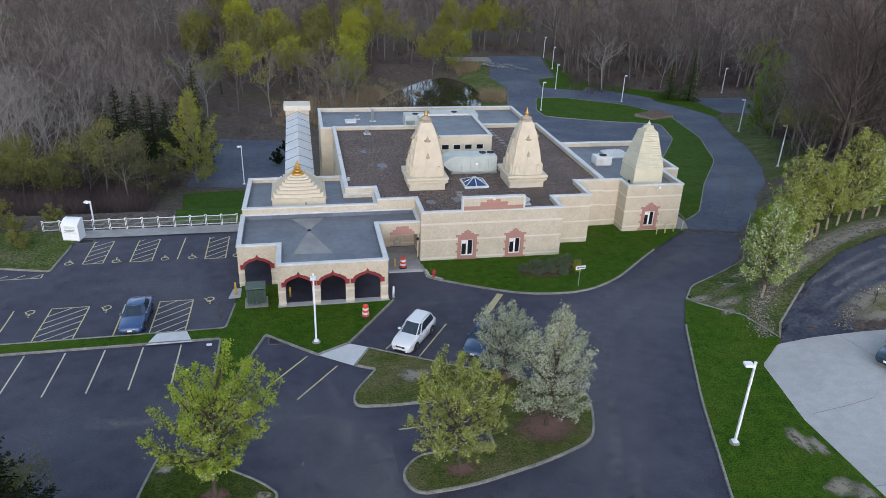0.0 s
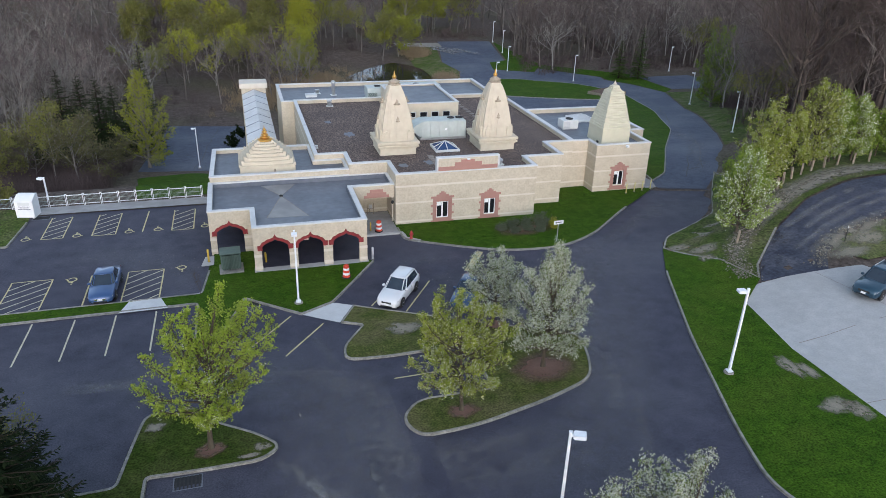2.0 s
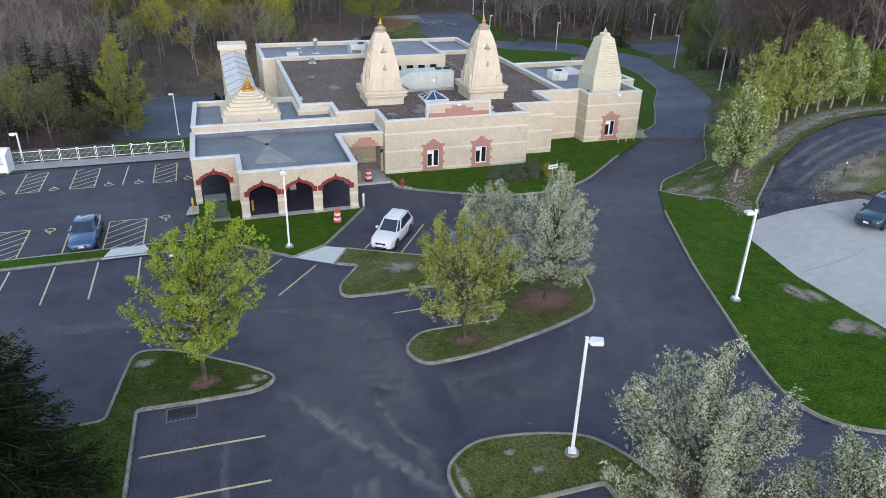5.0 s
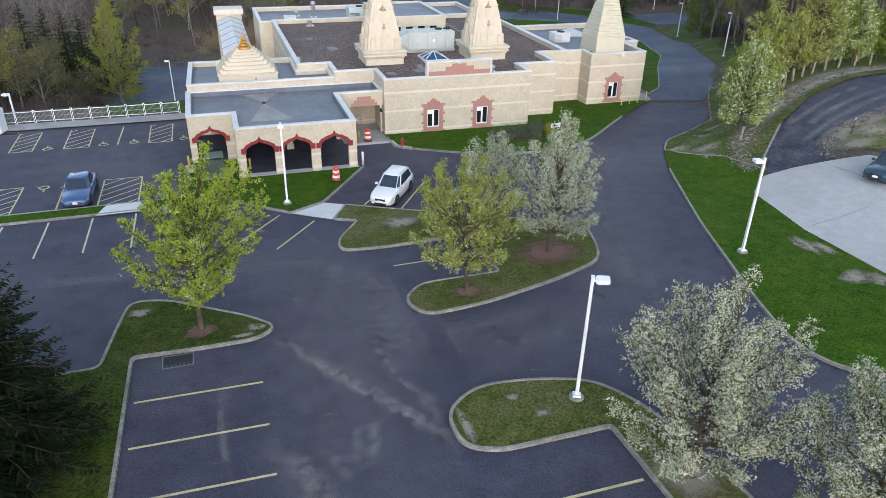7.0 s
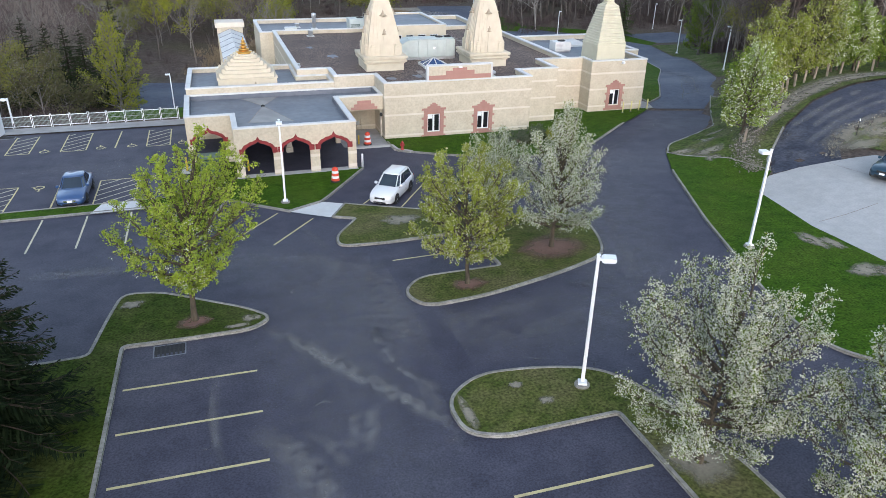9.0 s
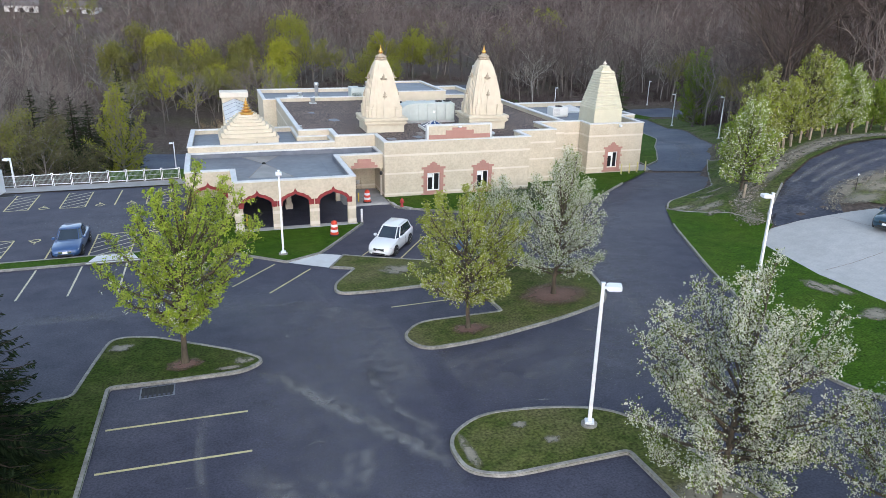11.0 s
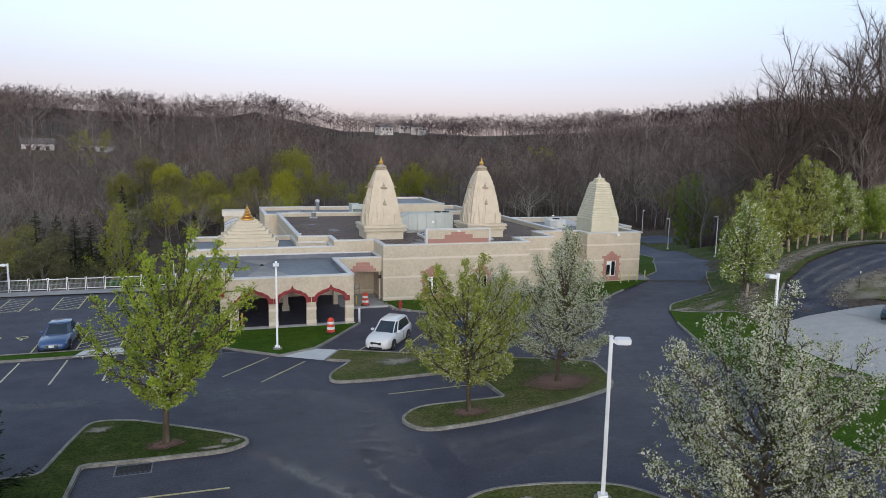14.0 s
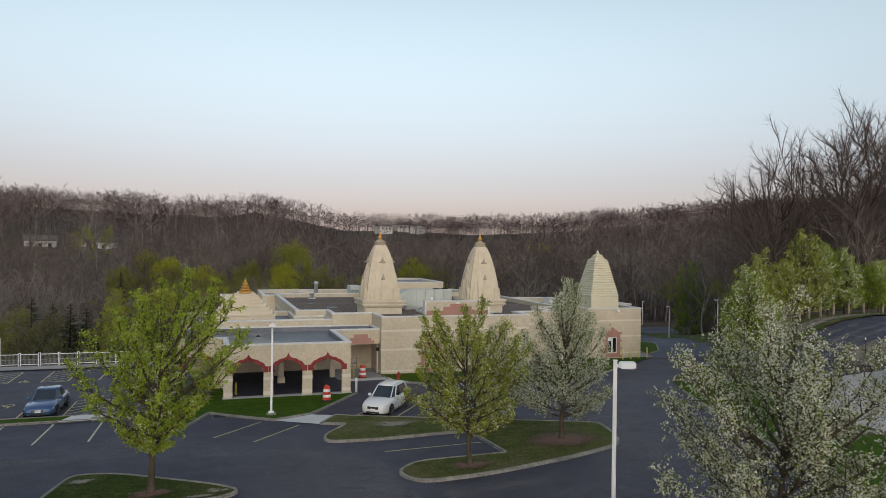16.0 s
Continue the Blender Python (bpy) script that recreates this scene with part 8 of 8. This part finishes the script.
def willow(x, y, height, radius, seed, leaf, label):
    """A broad rounded crown of many drooping clumps on a short forked trunk."""
    r2 = np.random.default_rng(seed)
    ob = root("willow_tree", label, "tree", "willows", pose(x, y, land(x, y)))
    v, f, _ = bare_proto(seed, height * 0.95, 9, 6, 300, 0.02, 1.1)
    me = np_mesh("trunk", v, f)
    me.materials.append(BARK_GREY)
    t_ = new("trunk", me)
    t_.parent = ob
    cen = []
    for _ in range(100):
        a, u = r2.uniform(0, 2 * np.pi), r2.uniform(-0.55, 1.0)
        q = math.sqrt(max(0.0, 1 - max(u, -0.2) ** 2)) * r2.uniform(0.55, 1.0)
        q *= 0.8 + 0.3 * math.sin(3 * a + seed) * math.cos(2.3 * u + seed)
        c = np.array([math.cos(a) * radius * q, math.sin(a) * radius * q, height * 0.56 + u * height * 0.40])
        cen.append(c + r2.normal(0, 1, (26, 3)) * np.array([0.7, 0.7, 1.1]) * radius / 8)
    h_ = Heap()
    h_.add(*leaves(r2, np.concatenate(cen), 4, 0.35, 0.38, 0.4))
    c_ = new("crown", h_.mesh("crown", leaf))
    c_.parent = ob
    return ob


for i, (x, y, h, r, m) in enumerate(((21, 228, 20.0, 8.5, LEAF_DULLGREEN), (17, 214, 15.0, 5.6, LEAF_YELLOW), (-16, 226, 16, 6.0, LEAF_YELLOW), (-6, 218, 15, 5.5, LEAF_YELLOW), (-23, 236, 17, 6.0, LEAF_BUD), (50, 236, 15, 5.5, LEAF_DULLGREEN), (-2, 206, 14, 5.4, LEAF_BUD), (-14, 212, 15, 5.8, LEAF_BUD), (7, 222, 16, 6.0, LEAF_BUD), (-28, 218, 14, 5.4, LEAF_BUD), (66, 248, 16, 5.4, LEAF_DULLGREEN), (132, 272, 15, 5.2, LEAF_BUD), (106, 262, 15, 5.2, LEAF_BUD))):
    willow(x, y, h, r, 800 + i, m, "rounded yellow-green willow among bare woods" if m is LEAF_YELLOW else "rounded tree in pale first leaf among bare woods")

r3 = np.random.default_rng(9)
for name, m, lab, spots, ht in (("brush", TWIG, "low brown brush under the woods", scatter(1900, -0.45, 1.3, 118, 250, 0.7, 1.7) + [(r3.uniform(-52, -20), r3.uniform(82, 118), r3.uniform(0.7, 1.5)) for _ in range(420)] + [(x, y, s) for x, y, s in zip(r3.uniform(62, 125, 600), r3.uniform(66, 105, 600), r3.uniform(0.6, 1.3, 600)) if x > 62 + 0.62 * (y - 60)], 2.0),
                                ("reeds", REED, "tan dry reeds round the pond", [(48.5 + r3.normal(0, 1.5), 204 + r3.normal(0, 2.4), 1.0) for _ in range(120)] + [(48.0 + r3.normal(0, 1.2), 172 + r3.normal(0, 3), 0.9) for _ in range(80)] + [(9 + r3.normal(0, 7), 166 + r3.normal(0, 6), 0.9) for _ in range(300)] + [(16 + r3.normal(0, 6), 178 + r3.normal(0, 5), 0.9) for _ in range(180)], 1.9)):
    hp = Heap()
    for x, y, s in spots:
        k = 40
        b = np.stack([r3.normal(0, 0.6 * s, k) + x, r3.normal(0, 0.6 * s, k) + y, np.full(k, land(x, y))], 1)
        d = np.stack([r3.normal(0, 0.4, k), r3.normal(0, 0.4, k), r3.uniform(0.5, 1.3, k)], 1) * ht * s
        sd = np.cross(d, r3.normal(0, 1, (k, 3)))
        sd /= np.linalg.norm(sd, axis=1)[:, None]
        hp.add(np.stack([b - sd * 0.03, b + sd * 0.03, b + d], 1).reshape(-1, 3), np.arange(k * 3).reshape(-1, 3))
    tagged(new(name, hp.mesh(name, m)), lab, name, kind="stuff")


def shrub(x, y, r, h, leaf, label, n=260, size=0.1):
    r4 = np.random.default_rng(int(x * 31 + y * 17))
    ob = root("shrub", label, "shrub", "shrubs in the bed", pose(x, y, land(x, y) + 0.12))
    wd = Heap()
    cen = []
    for i in range(14):
        a = r4.uniform(0, 2 * np.pi)
        b = limb(r4, (0, 0, 0), (np.cos(a) * 0.8, np.sin(a) * 0.8, 1.0), h * r4.uniform(0.8, 1.2), 4, 0.02, 0.15)
        b[:, :2] *= r / max(h, 0.3)
        wd.add(*tube(b, np.array([0.015, 0.012, 0.01, 0.007, 0.004]), 4))
        cen += list(b[1:])
    t_ = new("stems", wd.mesh("stems", BARK))
    t_.parent = ob
    cen = np.array(cen)[r4.integers(0, 56, n)]
    hh = Heap()
    hh.add(*leaves(r4, cen, 4, 0.12, size))
    c_ = new("foliage", hh.mesh("foliage", leaf))
    c_.parent = ob


soft_patch(22.0, 55.0, 3.6, 1.9, CHIPS, "planting bed of brown mulch in the lawn", 0.175, 0.75)
for x, y, r, h in ((19.6, 54.9, 0.5, 0.5), (20.6, 54.2, 0.5, 0.45), (20.8, 55.6, 0.55, 0.6), (21.8, 54.4, 0.6, 0.5), (22.2, 55.7, 0.6, 0.6), (23.2, 54.6, 0.7, 0.8), (23.6, 55.6, 0.7, 0.9), (22.9, 54.0, 0.4, 0.4), (24.7, 55.3, 0.5, 0.5)):
    shrub(x, y, r * 1.25, h * 1.1, SHRUB, "low grey-green shrub in the planting bed", 420)
shrub(24.4, 54.2, 0.5, 0.9, LEAF_YELLOW, "small yellow flowering shrub in the planting bed", 320)
for x, y in ((-26, 66), (-28, 70), (-30, 67), (-25, 71.5), (-33, 73), (-36, 70), (-31, 74)):
    shrub(x, y, 1.8, 1.6, LEAF_BUD, "tangled budding shrub at the edge of the lot", 500, 0.16)
for x, y in ((-4.2, 125), (-2.4, 133), (15, 150)):
    shrub(x, y, 1.8, 2.2, NEEDLE, "dark evergreen shrub beside the lower lot", 600, 0.25)

leafy(-15.6, 26.6, 7.0, 2.4, 901, LEAF_BUD, "small budding tree beside the dark spruces", 6, 0.09, 1500, 0.12)
sv, sf, _ = bare_proto(905, 2.9, 9, 5, 160, 0.005, 0.8, 0.8)
sap = root("sapling", "thin leafless sapling beside the transformer", "tree", at=pose(-6.45, 48.3, land(-6.45, 48.3) + 0.12))
me = np_mesh("trunk", sv, sf)
me.materials.append(TRUNK_DARK)
new("trunk", me).parent = sap

pear_tree(-17.0, 114.5, 15.0, 4.6, 911, LEAF_AIRY, "loose yellow-green tree at the edge of the lower lot", 2300, 6, 0.18, 0.0, crown_from=1.5, group="trees in first leaf", bark=BARK_GREY, spread=0.16, crown="conic", limbs=36, ragged=0.3)
pear_tree(88, 119, 15.2, 3.7, 912, LEAF_MID, "drooping green tree beside the road", 3000, 7, 0.17, 0.0, crown_from=1.0, group="trees in first leaf", bark=BARK_GREY, spread=0.16, crown="round", limbs=34)
